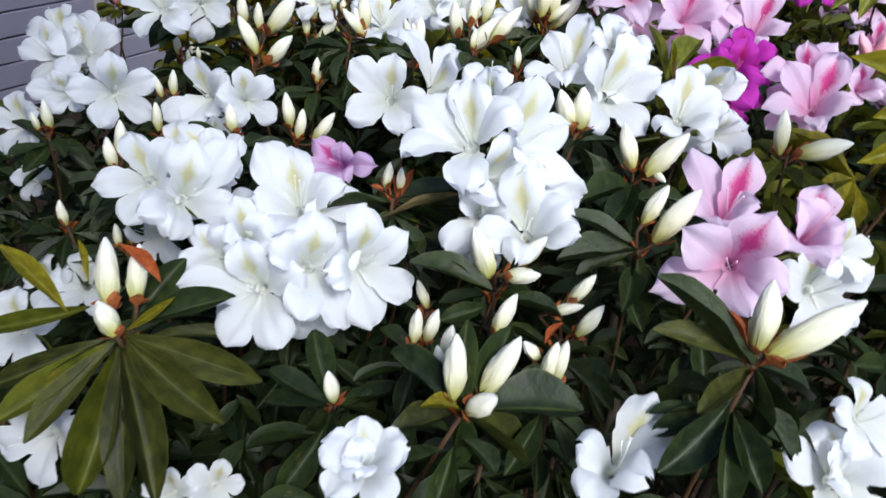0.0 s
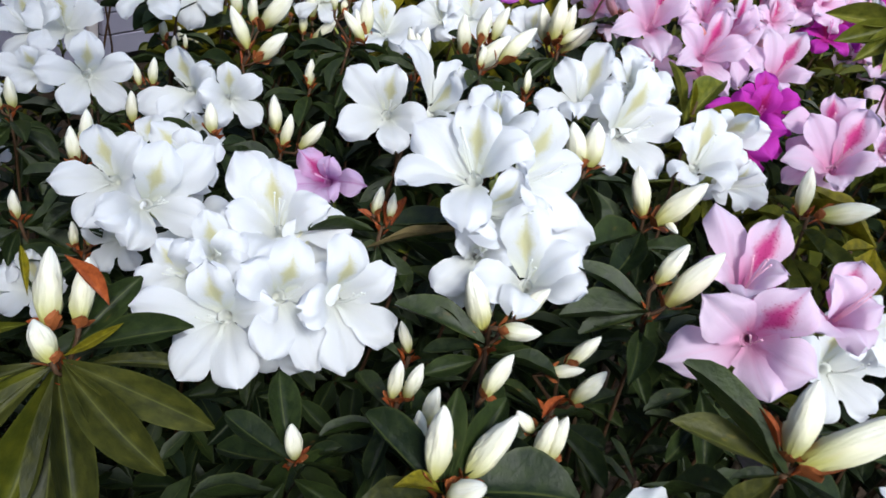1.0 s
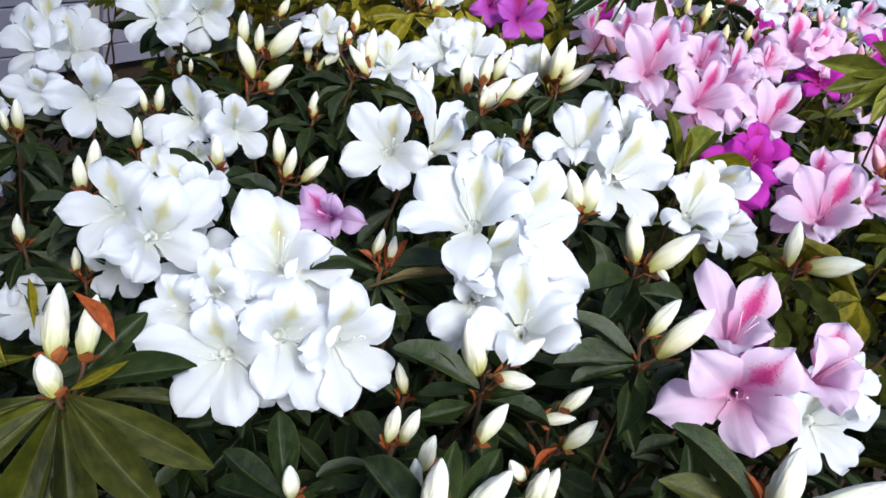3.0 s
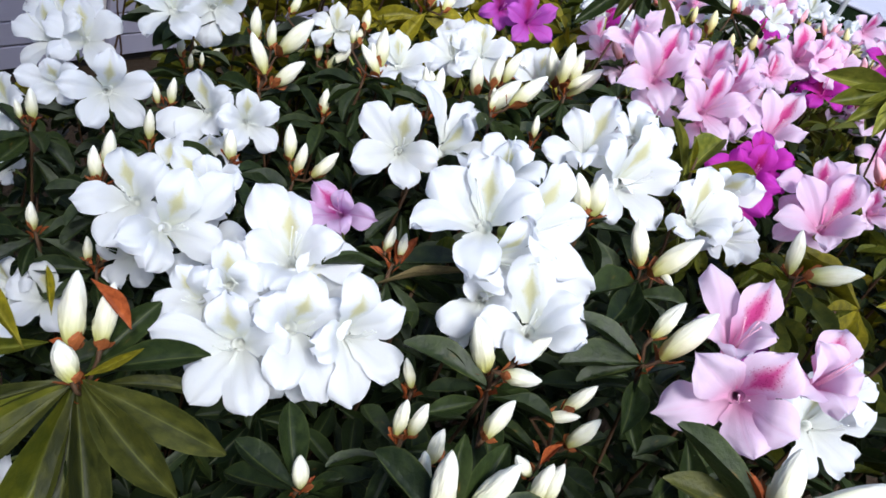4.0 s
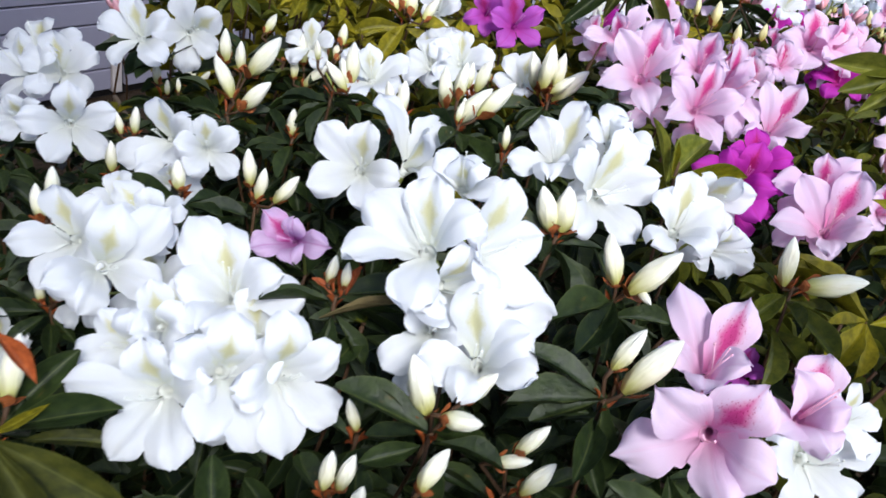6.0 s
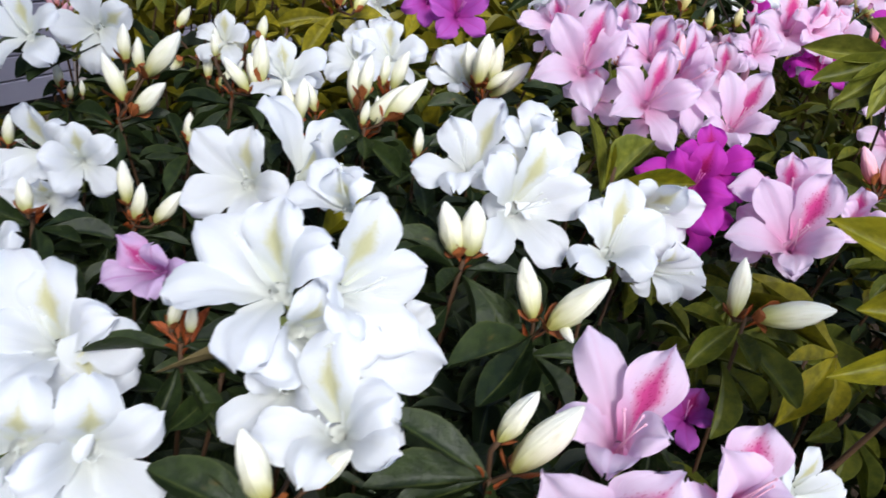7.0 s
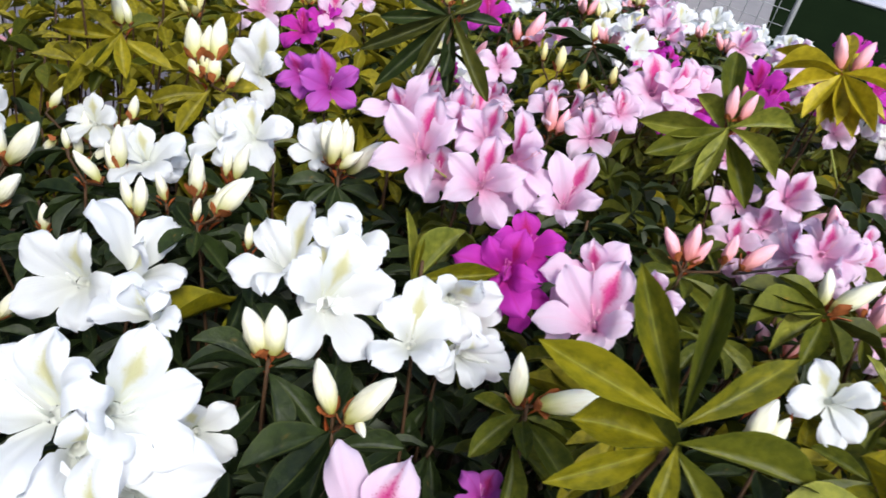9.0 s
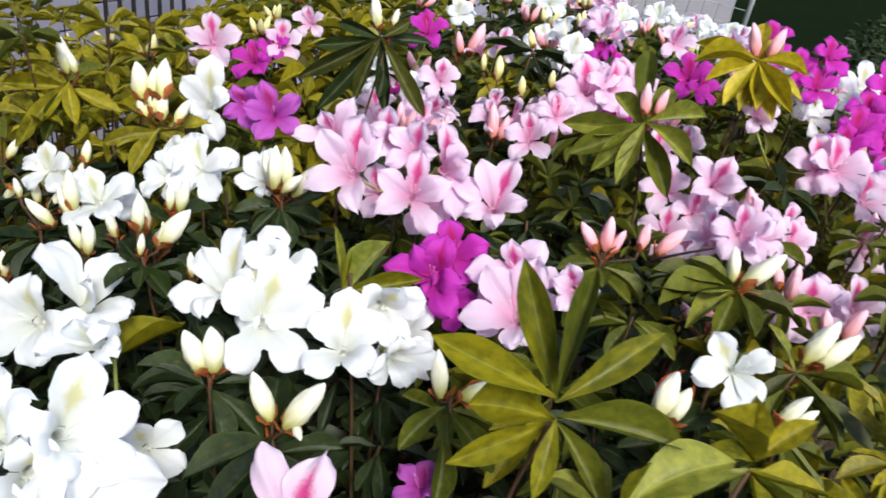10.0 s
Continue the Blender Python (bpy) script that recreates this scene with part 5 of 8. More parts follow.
leaf(s, "yellow", (0.056, 0.258, 0.865), (0.032, 0.253, 0.870), 0.8, 0)
leaf(s, "dark", (0.056, 0.258, 0.865), (0.057, 0.259, 0.815))
leaf(s, "deep", (0.056, 0.258, 0.865), (0.100, 0.266, 0.815))
leaf(s, "dark", (0.056, 0.258, 0.865), (0.078, 0.294, 0.895), 0.8, 0)
leaf(s, "dark", (0.056, 0.258, 0.865), (0.052, 0.284, 0.905), 0.8, 0)
whorl(s, "dark", 4, 0.044, 0.4, 0.012)
whorl(s, "rust", 4, 0.014, -1.5, 0.003, 0.60)
whorl(s, "dark", 4, 0.044, 0.55, 0.028)
s = sprig("azalea_bud_cluster", (0.110, 0.290, 0.853), BUDWORD["white"] + " azalea buds with rusty scales above " + LEAFWORD["dark"], "flower buds", "white azalea bud clusters")
stem(s)
bud(s, "white", (0.106, 0.294, 0.858), (0.109, 0.302, 0.883))
bud(s, "white", (0.112, 0.294, 0.859), (0.114, 0.302, 0.885))
bud(s, "white", (0.104, 0.309, 0.861), (0.092, 0.310, 0.873), 1.3)
leaf(s, "rust", (0.101, 0.299, 0.882), (0.110, 0.306, 0.894), 0.8, 0)
whorl(s, "dark", 6, 0.04, 0.3, 0.01)
whorl(s, "rust", 4, 0.014, -1.5, 0.003, 0.60)
whorl(s, "dark", 4, 0.044, 0.55, 0.028)
s = sprig("azalea_bud_cluster", (-0.016, 0.307, 0.805), BUDWORD["white"] + " azalea buds with rusty scales above " + LEAFWORD["dark"], "flower buds", "white azalea bud clusters")
stem(s)
bud(s, "white", (-0.015, 0.308, 0.806), (-0.020, 0.310, 0.830), 1.2)
leaf(s, "dark", (-0.016, 0.307, 0.805), (-0.034, 0.349, 0.825))
leaf(s, "dark", (-0.016, 0.307, 0.805), (-0.058, 0.330, 0.805))
leaf(s, "dark", (-0.016, 0.307, 0.805), (-0.059, 0.322, 0.785))
leaf(s, "dark", (-0.016, 0.307, 0.805), (-0.018, 0.309, 0.755))
leaf(s, "dark", (-0.016, 0.307, 0.805), (0.013, 0.328, 0.765))
whorl(s, "dark", 4, 0.044, 0.3, 0.004)
whorl(s, "rust", 4, 0.014, -1.5, 0.003, 0.60)
whorl(s, "dark", 4, 0.044, 0.55, 0.028)
s = sprig("azalea_bud_cluster", (-0.228, 0.535, 0.727), BUDWORD["white"] + " azalea buds with rusty scales above " + LEAFWORD["dark"], "flower buds", "white azalea bud clusters")
stem(s)
bud(s, "white", (-0.236, 0.537, 0.728), (-0.239, 0.543, 0.749))
bud(s, "white", (-0.223, 0.537, 0.732), (-0.223, 0.544, 0.754))
whorl(s, "dark", 8, 0.044, 0.2, 0.004)
whorl(s, "rust", 4, 0.014, -1.5, 0.003, 0.60)
whorl(s, "dark", 4, 0.044, 0.55, 0.028)
s = sprig("azalea_bud_cluster", (-0.285, 0.548, 0.734), BUDWORD["white"] + " azalea buds with rusty scales above " + LEAFWORD["dark"], "flower buds", "white azalea bud clusters")
stem(s)
bud(s, "white", (-0.287, 0.549, 0.735), (-0.293, 0.556, 0.758))
whorl(s, "dark", 8, 0.044, 0.2, 0.004)
whorl(s, "rust", 4, 0.014, -1.5, 0.003, 0.60)
whorl(s, "dark", 4, 0.044, 0.55, 0.028)
s = sprig("azalea_bud_cluster", (-0.233, 0.550, 0.802), BUDWORD["white"] + " azalea buds with rusty scales above " + LEAFWORD["dark"], "flower buds", "white azalea bud clusters")
stem(s)
bud(s, "white", (-0.237, 0.550, 0.801), (-0.244, 0.558, 0.829))
bud(s, "white", (-0.232, 0.557, 0.813), (-0.234, 0.566, 0.843))
whorl(s, "dark", 8, 0.044, 0.2, 0.004)
whorl(s, "rust", 4, 0.014, -1.5, 0.003, 0.60)
whorl(s, "dark", 4, 0.044, 0.55, 0.028)
s = sprig("azalea_bud_cluster", (-0.243, 0.687, 0.767), BUDWORD["white"] + " azalea buds with rusty scales above " + LEAFWORD["dark"], "flower buds", "white azalea bud clusters")
stem(s)
bud(s, "white", (-0.245, 0.689, 0.770), (-0.250, 0.698, 0.798))
whorl(s, "dark", 7, 0.044, 0.2, 0.004)
whorl(s, "rust", 4, 0.014, -1.5, 0.003, 0.60)
whorl(s, "dark", 4, 0.044, 0.55, 0.028)
s = sprig("azalea_bud_cluster", (-0.281, 0.907, 0.752), BUDWORD["white"] + " azalea buds with rusty scales above " + LEAFWORD["dark"], "flower buds", "white azalea bud clusters")
stem(s)
bud(s, "white", (-0.291, 0.915, 0.762), (-0.298, 0.923, 0.788))
bud(s, "white", (-0.277, 0.908, 0.754), (-0.279, 0.913, 0.772))
bud(s, "white", (-0.264, 0.910, 0.760), (-0.266, 0.915, 0.777))
whorl(s, "dark", 8, 0.044, 0.2, 0.004)
whorl(s, "rust", 4, 0.014, -1.5, 0.003, 0.60)
whorl(s, "dark", 4, 0.044, 0.55, 0.028)
s = sprig("azalea_bud_cluster", (-0.244, 0.727, 0.791), BUDWORD["white"] + " azalea buds with rusty scales above " + LEAFWORD["dark"], "flower buds", "white azalea bud clusters")
stem(s)
bud(s, "white", (-0.253, 0.728, 0.790), (-0.260, 0.734, 0.811))
bud(s, "white", (-0.240, 0.729, 0.794), (-0.242, 0.736, 0.820))
whorl(s, "dark", 7, 0.044, 0.2, 0.004)
whorl(s, "rust", 4, 0.014, -1.5, 0.003, 0.60)
whorl(s, "dark", 4, 0.044, 0.55, 0.028)
s = sprig("azalea_bud_cluster", (-0.165, 0.778, 0.817), BUDWORD["white"] + " azalea buds with rusty scales above " + LEAFWORD["dark"], "flower buds", "white azalea bud clusters")
stem(s)
bud(s, "white", (-0.163, 0.787, 0.831), (-0.185, 0.797, 0.869))
bud(s, "white", (-0.151, 0.780, 0.824), (-0.123, 0.784, 0.859))
bud(s, "white", (-0.171, 0.841, 0.839), (-0.176, 0.850, 0.869))
bud(s, "white", (-0.159, 0.829, 0.841), (-0.130, 0.836, 0.889))
bud(s, "white", (-0.195, 0.865, 0.834), (-0.201, 0.875, 0.869))
whorl(s, "dark", 8, 0.044, 0.2, 0.004)
whorl(s, "rust", 4, 0.014, -1.5, 0.003, 0.60)
whorl(s, "dark", 4, 0.044, 0.55, 0.028)
s = sprig("azalea_bud_cluster", (-0.108, 0.902, 0.812), BUDWORD["white"] + " azalea buds with rusty scales above " + LEAFWORD["dark"], "flower buds", "white azalea bud clusters")
stem(s)
bud(s, "white", (-0.118, 0.918, 0.834), (-0.125, 0.927, 0.867))
bud(s, "white", (-0.098, 0.917, 0.838), (-0.101, 0.928, 0.876))
bud(s, "white", (-0.111, 0.902, 0.812), (-0.087, 0.906, 0.846))
bud(s, "white", (-0.125, 0.907, 0.817), (-0.129, 0.916, 0.846))
whorl(s, "dark", 8, 0.044, 0.2, 0.004)
whorl(s, "rust", 4, 0.014, -1.5, 0.003, 0.60)
whorl(s, "dark", 4, 0.044, 0.55, 0.028)
s = sprig("azalea_bud_cluster", (-0.043, 0.806, 0.847), BUDWORD["white"] + " azalea buds with rusty scales above " + LEAFWORD["dark"], "flower buds", "white azalea bud clusters")
stem(s)
bud(s, "white", (-0.049, 0.816, 0.860), (-0.062, 0.824, 0.889))
bud(s, "white", (-0.047, 0.819, 0.865), (-0.052, 0.830, 0.907))
whorl(s, "dark", 8, 0.044, 0.2, 0.004)
whorl(s, "rust", 4, 0.014, -1.5, 0.003, 0.60)
whorl(s, "dark", 4, 0.044, 0.55, 0.028)
s = sprig("azalea_bud_cluster", (0.064, 0.723, 0.886), BUDWORD["white"] + " azalea buds with rusty scales above " + LEAFWORD["dark"], "flower buds", "white azalea bud clusters")
stem(s)
bud(s, "white", (0.054, 0.734, 0.901), (0.046, 0.744, 0.937))
bud(s, "white", (0.064, 0.725, 0.890), (0.093, 0.729, 0.932))
bud(s, "white", (0.076, 0.727, 0.895), (0.070, 0.733, 0.916))
whorl(s, "dark", 10, 0.044, 0.25, 0.004)
whorl(s, "rust", 4, 0.014, -1.5, 0.003, 0.60)
whorl(s, "dark", 4, 0.044, 0.55, 0.028)
s = sprig("azalea_bud_cluster", (0.164, 0.857, 0.883), BUDWORD["white"] + " azalea buds with rusty scales above " + LEAFWORD["dark"], "flower buds", "white azalea bud clusters")
stem(s)
bud(s, "white", (0.155, 0.865, 0.892), (0.138, 0.877, 0.932))
bud(s, "white", (0.163, 0.865, 0.894), (0.160, 0.877, 0.940))
bud(s, "white", (0.172, 0.861, 0.889), (0.202, 0.864, 0.930))
whorl(s, "dark", 9, 0.044, 0.2, 0.004)
whorl(s, "rust", 4, 0.014, -1.5, 0.003, 0.60)
whorl(s, "dark", 4, 0.044, 0.55, 0.028)
s = sprig("azalea_bud_cluster", (-0.093, 0.639, 0.806), BUDWORD["white"] + " azalea buds with rusty scales above " + LEAFWORD["dark"], "flower buds", "white azalea bud clusters")
stem(s)
bud(s, "white", (-0.101, 0.648, 0.817), (-0.108, 0.657, 0.849))
bud(s, "white", (-0.092, 0.641, 0.809), (-0.089, 0.649, 0.838))
bud(s, "white", (-0.076, 0.640, 0.811), (-0.058, 0.645, 0.840))
whorl(s, "dark", 8, 0.044, 0.2, 0.004)
whorl(s, "rust", 4, 0.014, -1.5, 0.003, 0.60)
whorl(s, "dark", 4, 0.044, 0.55, 0.028)
s = sprig("azalea_bud_cluster", (-0.358, 0.683, 0.751), BUDWORD["white"] + " azalea buds with rusty scales above " + LEAFWORD["dark"], "flower buds", "white azalea bud clusters")
stem(s)
bud(s, "white", (-0.368, 0.685, 0.753), (-0.377, 0.690, 0.770))
bud(s, "white", (-0.357, 0.686, 0.756), (-0.364, 0.694, 0.785))
whorl(s, "dark", 9, 0.048, 0.25, 0.004)
whorl(s, "rust", 4, 0.014, -1.5, 0.003, 0.60)
whorl(s, "dark", 4, 0.044, 0.55, 0.028)
s = sprig("azalea_bud_cluster", (0.189, 0.251, 0.928), BUDWORD["white"] + " azalea buds with rusty scales above " + LEAFWORD["dark"], "flower buds", "white azalea bud clusters")
stem(s)
bud(s, "white", (0.189, 0.255, 0.935), (0.188, 0.266, 0.969), 1.05)
bud(s, "white", (0.195, 0.253, 0.932), (0.231, 0.259, 0.969), 0.8)
leaf(s, "rust", (0.185, 0.255, 0.934), (0.172, 0.267, 0.948), 0.5, 0)
leaf(s, "dark", (0.189, 0.251, 0.928), (0.140, 0.278, 0.953), 0.8, 0)
leaf(s, "deep", (0.189, 0.251, 0.928), (0.143, 0.268, 0.928), 0.95, 0)
leaf(s, "deep", (0.189, 0.251, 0.928), (0.171, 0.245, 0.898))
leaf(s, "dark", (0.189, 0.251, 0.928), (0.224, 0.251, 0.873))
leaf(s, "dark", (0.189, 0.251, 0.928), (0.228, 0.252, 0.908), 0.8, 0)
leaf(s, "dark", (0.189, 0.251, 0.928), (0.170, 0.252, 0.918), 0.8, 0)
leaf(s, "dark", (0.189, 0.251, 0.928), (0.199, 0.248, 0.883))
whorl(s, "dark", 7, 0.05, 0.6, 0.016)
whorl(s, "rust", 4, 0.014, -1.5, 0.003, 0.60)
whorl(s, "dark", 4, 0.044, 0.55, 0.028)
s = sprig("azalea_bud_cluster", (0.018, 0.758, 0.874), BUDWORD["white"] + " azalea buds with rusty scales above " + LEAFWORD["dark"], "flower buds", "white azalea bud clusters")
stem(s)
bud(s, "white", (0.017, 0.760, 0.877), (0.006, 0.767, 0.900))
whorl(s, "dark", 7, 0.04, 0.2, 0.004)
whorl(s, "rust", 4, 0.014, -1.5, 0.003, 0.60)
whorl(s, "dark", 4, 0.044, 0.55, 0.028)
s = sprig("azalea_bud_cluster", (0.113, 0.667, 0.901), BUDWORD["white"] + " azalea buds with rusty scales above " + LEAFWORD["dark"], "flower buds", "white azalea bud clusters")
stem(s)
bud(s, "white", (0.112, 0.669, 0.903), (0.110, 0.675, 0.924))
whorl(s, "dark", 7, 0.04, 0.2, 0.004)
whorl(s, "rust", 4, 0.014, -1.5, 0.003, 0.60)
whorl(s, "dark", 4, 0.044, 0.55, 0.028)
s = sprig("azalea_bud_cluster", (-0.105, 0.991, 0.936), BUDWORD["white"] + " azalea buds with rusty scales above " + LEAFWORD["yellow"], "flower buds", "white azalea bud clusters")
stem(s)
bud(s, "white", (-0.112, 0.998, 0.946), (-0.120, 1.008, 0.988))
bud(s, "white", (-0.102, 0.998, 0.948), (-0.111, 1.004, 0.973))
whorl(s, "rust", 4, 0.014, -1.5, 0.003, 0.60)
whorl(s, "yellow", 4, 0.044, 0.55, 0.028)
leaf(s, "yellow", (-0.111, 0.996, 0.931), (-0.178, 0.981, 0.932), 0.81, face=(0.269, -0.626, 0.732))
leaf(s, "yellow", (-0.108, 0.989, 0.940), (-0.147, 0.933, 0.893), 0.72, face=(0.269, -0.626, 0.732))
leaf(s, "olive", (-0.111, 0.996, 0.931), (-0.124, 0.945, 0.881), 0.78, face=(0.269, -0.626, 0.732))
leaf(s, "yellow", (-0.108, 0.989, 0.940), (-0.092, 0.959, 0.900), 0.95, face=(0.269, -0.626, 0.732))
leaf(s, "yellow", (-0.111, 0.996, 0.931), (-0.054, 1.001, 0.904), 0.85, face=(0.269, -0.626, 0.732))
leaf(s, "olive", (-0.108, 0.989, 0.940), (-0.079, 1.021, 0.950), 1.05, face=(0.269, -0.626, 0.732))
leaf(s, "yellow", (-0.111, 0.996, 0.931), (-0.152, 1.008, 0.949), 1.03, face=(0.269, -0.626, 0.732))
s = sprig("azalea_bud_cluster", (-0.017, 1.016, 0.891), BUDWORD["white"] + " azalea buds with rusty scales above " + LEAFWORD["yellow"], "flower buds", "white azalea bud clusters")
stem(s)
bud(s, "white", (-0.034, 1.020, 0.916), (-0.052, 1.055, 0.951), 1.15)
bud(s, "white", (-0.023, 1.022, 0.922), (-0.028, 1.051, 0.949), 1.10)
bud(s, "white", (-0.012, 1.020, 0.920), (-0.013, 1.056, 0.960), 1.10)
bud(s, "white", (-0.028, 1.008, 0.897), (-0.043, 1.034, 0.919), 1.10)
bud(s, "white", (-0.009, 1.006, 0.898), (-0.015, 1.035, 0.925), 1.15)
bud(s, "white", (0.009, 1.003, 0.897), (0.021, 1.027, 0.921), 1.10)
bud(s, "white", (-0.019, 1.010, 0.904), (-0.030, 1.039, 0.928), 1.00)
whorl(s, "rust", 4, 0.014, -1.5, 0.003, 0.60)
whorl(s, "yellow", 4, 0.044, 0.55, 0.028)
leaf(s, "yellow", (-0.014, 1.015, 0.878), (-0.077, 0.990, 0.863), 0.85, face=(0.193, -0.626, 0.756))
leaf(s, "yellow", (-0.011, 1.008, 0.887), (-0.035, 0.957, 0.840), 0.82, face=(0.193, -0.626, 0.756))
leaf(s, "yellow", (-0.014, 1.015, 0.878), (0.026, 1.017, 0.863), 1.15, face=(0.193, -0.626, 0.756))
leaf(s, "yellow", (-0.011, 1.008, 0.887), (-0.071, 1.021, 0.903), 0.90, face=(0.193, -0.626, 0.756))
leaf(s, "yellow", (-0.014, 1.015, 0.878), (0.040, 1.049, 0.882), 0.90, face=(0.193, -0.626, 0.756))
s = sprig("azalea_bud_cluster", (0.068, 0.680, 0.911), BUDWORD["white"] + " azalea buds with rusty scales above " + LEAFWORD["dark"], "flower buds", "white azalea bud clusters")
stem(s)
bud(s, "white", (0.062, 0.692, 0.929), (0.062, 0.700, 0.961))
bud(s, "white", (0.083, 0.684, 0.921), (0.107, 0.689, 0.957))
bud(s, "white", (0.066, 0.681, 0.912), (0.067, 0.686, 0.931))
whorl(s, "dark", 10, 0.044, 0.3, 0.004)
whorl(s, "rust", 4, 0.014, -1.5, 0.003, 0.60)
whorl(s, "dark", 4, 0.044, 0.55, 0.028)
s = sprig("azalea_bud_cluster", (0.077, 0.750, 0.912), BUDWORD["white"] + " azalea buds with rusty scales above " + LEAFWORD["dark"], "flower buds", "white azalea bud clusters")
stem(s)
bud(s, "white", (0.071, 0.754, 0.917), (0.071, 0.760, 0.942))
bud(s, "white", (0.080, 0.753, 0.917), (0.087, 0.760, 0.950))
whorl(s, "dark", 7, 0.044, 0.3, 0.004)
whorl(s, "rust", 4, 0.014, -1.5, 0.003, 0.60)
whorl(s, "dark", 4, 0.044, 0.55, 0.028)
s = sprig("azalea_bud_cluster", (0.012, 0.696, 0.885), BUDWORD["white"] + " azalea buds with rusty scales above " + LEAFWORD["dark"], "flower buds", "white azalea bud clusters")
stem(s)
bud(s, "white", (0.008, 0.704, 0.897), (-0.003, 0.710, 0.922))
bud(s, "white", (0.014, 0.701, 0.894), (0.014, 0.709, 0.927))
whorl(s, "dark", 7, 0.044, 0.3, 0.004)
whorl(s, "rust", 4, 0.014, -1.5, 0.003, 0.60)
whorl(s, "dark", 4, 0.044, 0.55, 0.028)
s = sprig("azalea_bud_cluster", (-0.058, 0.769, 0.875), BUDWORD["white"] + " azalea buds with rusty scales above " + LEAFWORD["dark"], "flower buds", "white azalea bud clusters")
stem(s)
bud(s, "white", (-0.045, 0.769, 0.877), (-0.069, 0.774, 0.902))
bud(s, "white", (-0.080, 0.785, 0.895), (-0.084, 0.789, 0.914))
whorl(s, "dark", 7, 0.044, 0.3, 0.004)
whorl(s, "rust", 4, 0.014, -1.5, 0.003, 0.60)
whorl(s, "dark", 4, 0.044, 0.55, 0.028)
s = sprig("azalea_bud_cluster", (0.164, 0.833, 0.897), BUDWORD["white"] + " azalea buds with rusty scales above " + LEAFWORD["dark"], "flower buds", "white azalea bud clusters")
stem(s)
bud(s, "white", (0.155, 0.839, 0.906), (0.155, 0.851, 0.952))
bud(s, "white", (0.164, 0.837, 0.905), (0.185, 0.838, 0.928))
bud(s, "white", (0.167, 0.840, 0.911), (0.168, 0.849, 0.947))
whorl(s, "dark", 10, 0.044, 0.25, 0.004)
whorl(s, "rust", 4, 0.014, -1.5, 0.003, 0.60)
whorl(s, "dark", 4, 0.044, 0.55, 0.028)
s = sprig("azalea_bud_cluster", (0.259, 1.038, 1.021), BUDWORD["white"] + " azalea buds with rusty scales above " + LEAFWORD["dark"], "flower buds", "white azalea bud clusters")
stem(s)
bud(s, "white", (0.247, 1.049, 1.036), (0.237, 1.058, 1.074))
bud(s, "white", (0.264, 1.048, 1.039), (0.269, 1.053, 1.062))
whorl(s, "rust", 4, 0.014, -1.5, 0.003, 0.60)
whorl(s, "dark", 4, 0.044, 0.55, 0.028)
leaf(s, "dark", (0.252, 1.048, 1.023), (0.173, 1.050, 1.005), 0.58, face=(0.001, -0.883, 0.470))
leaf(s, "deep", (0.252, 1.038, 1.029), (0.158, 1.022, 0.972), 0.48, face=(0.001, -0.883, 0.470))
leaf(s, "dark", (0.252, 1.048, 1.023), (0.182, 1.017, 0.936), 0.47, face=(0.001, -0.883, 0.470))
leaf(s, "deep", (0.252, 1.038, 1.029), (0.227, 1.010, 0.957), 0.58, face=(0.001, -0.883, 0.470))
leaf(s, "dark", (0.252, 1.048, 1.023), (0.266, 1.017, 0.943), 0.56, face=(0.001, -0.883, 0.470))
leaf(s, "deep", (0.252, 1.038, 1.029), (0.313, 1.008, 0.947), 0.49, face=(0.001, -0.883, 0.470))
leaf(s, "dark", (0.252, 1.048, 1.023), (0.314, 1.057, 1.024), 0.68, face=(0.001, -0.883, 0.470))
leaf(s, "deep", (0.252, 1.038, 1.029), (0.284, 1.054, 1.048), 0.88, face=(0.001, -0.883, 0.470))
leaf(s, "dark", (0.252, 1.048, 1.023), (0.198, 1.061, 1.033), 0.72, face=(0.001, -0.883, 0.470))
s = sprig("azalea_bud_cluster", (0.388, 1.391, 0.913), BUDWORD["pink"] + " azalea buds with rusty scales above " + LEAFWORD["olive"], "flower buds", "pink azalea bud clusters")
stem(s)
bud(s, "pink", (0.392, 1.396, 0.922), (0.383, 1.405, 0.958))
bud(s, "pink", (0.407, 1.394, 0.921), (0.426, 1.403, 0.977))
whorl(s, "olive", 7, 0.04, 0.2, 0.004)
whorl(s, "rust", 4, 0.014, -1.5, 0.003, 0.60)
whorl(s, "olive", 4, 0.044, 0.55, 0.028)
s = sprig("azalea_bud_cluster", (0.438, 1.197, 0.907), BUDWORD["cream"] + " azalea buds with rusty scales above " + LEAFWORD["dark"], "flower buds", "cream azalea bud clusters")
stem(s)
bud(s, "cream", (0.434, 1.217, 0.939), (0.434, 1.225, 0.975), 1.2)
bud(s, "cream", (0.473, 1.202, 0.924), (0.471, 1.209, 0.953), 1.2)
bud(s, "cream", (0.430, 1.197, 0.906), (0.425, 1.202, 0.926))
bud(s, "cream", (0.416, 1.255, 0.939), (0.414, 1.261, 0.965))
whorl(s, "dark", 8, 0.044, 0.2, 0.004)
whorl(s, "rust", 4, 0.014, -1.5, 0.003, 0.60)
whorl(s, "dark", 4, 0.044, 0.55, 0.028)
s = sprig("azalea_bud_cluster", (0.503, 1.330, 0.961), BUDWORD["cream"] + " azalea buds with rusty scales above " + LEAFWORD["dark"], "flower buds", "cream azalea bud clusters")
stem(s)
bud(s, "cream", (0.502, 1.333, 0.965), (0.495, 1.340, 0.993), 1.2)
bud(s, "cream", (0.528, 1.249, 0.929), (0.527, 1.255, 0.955), 1.2)
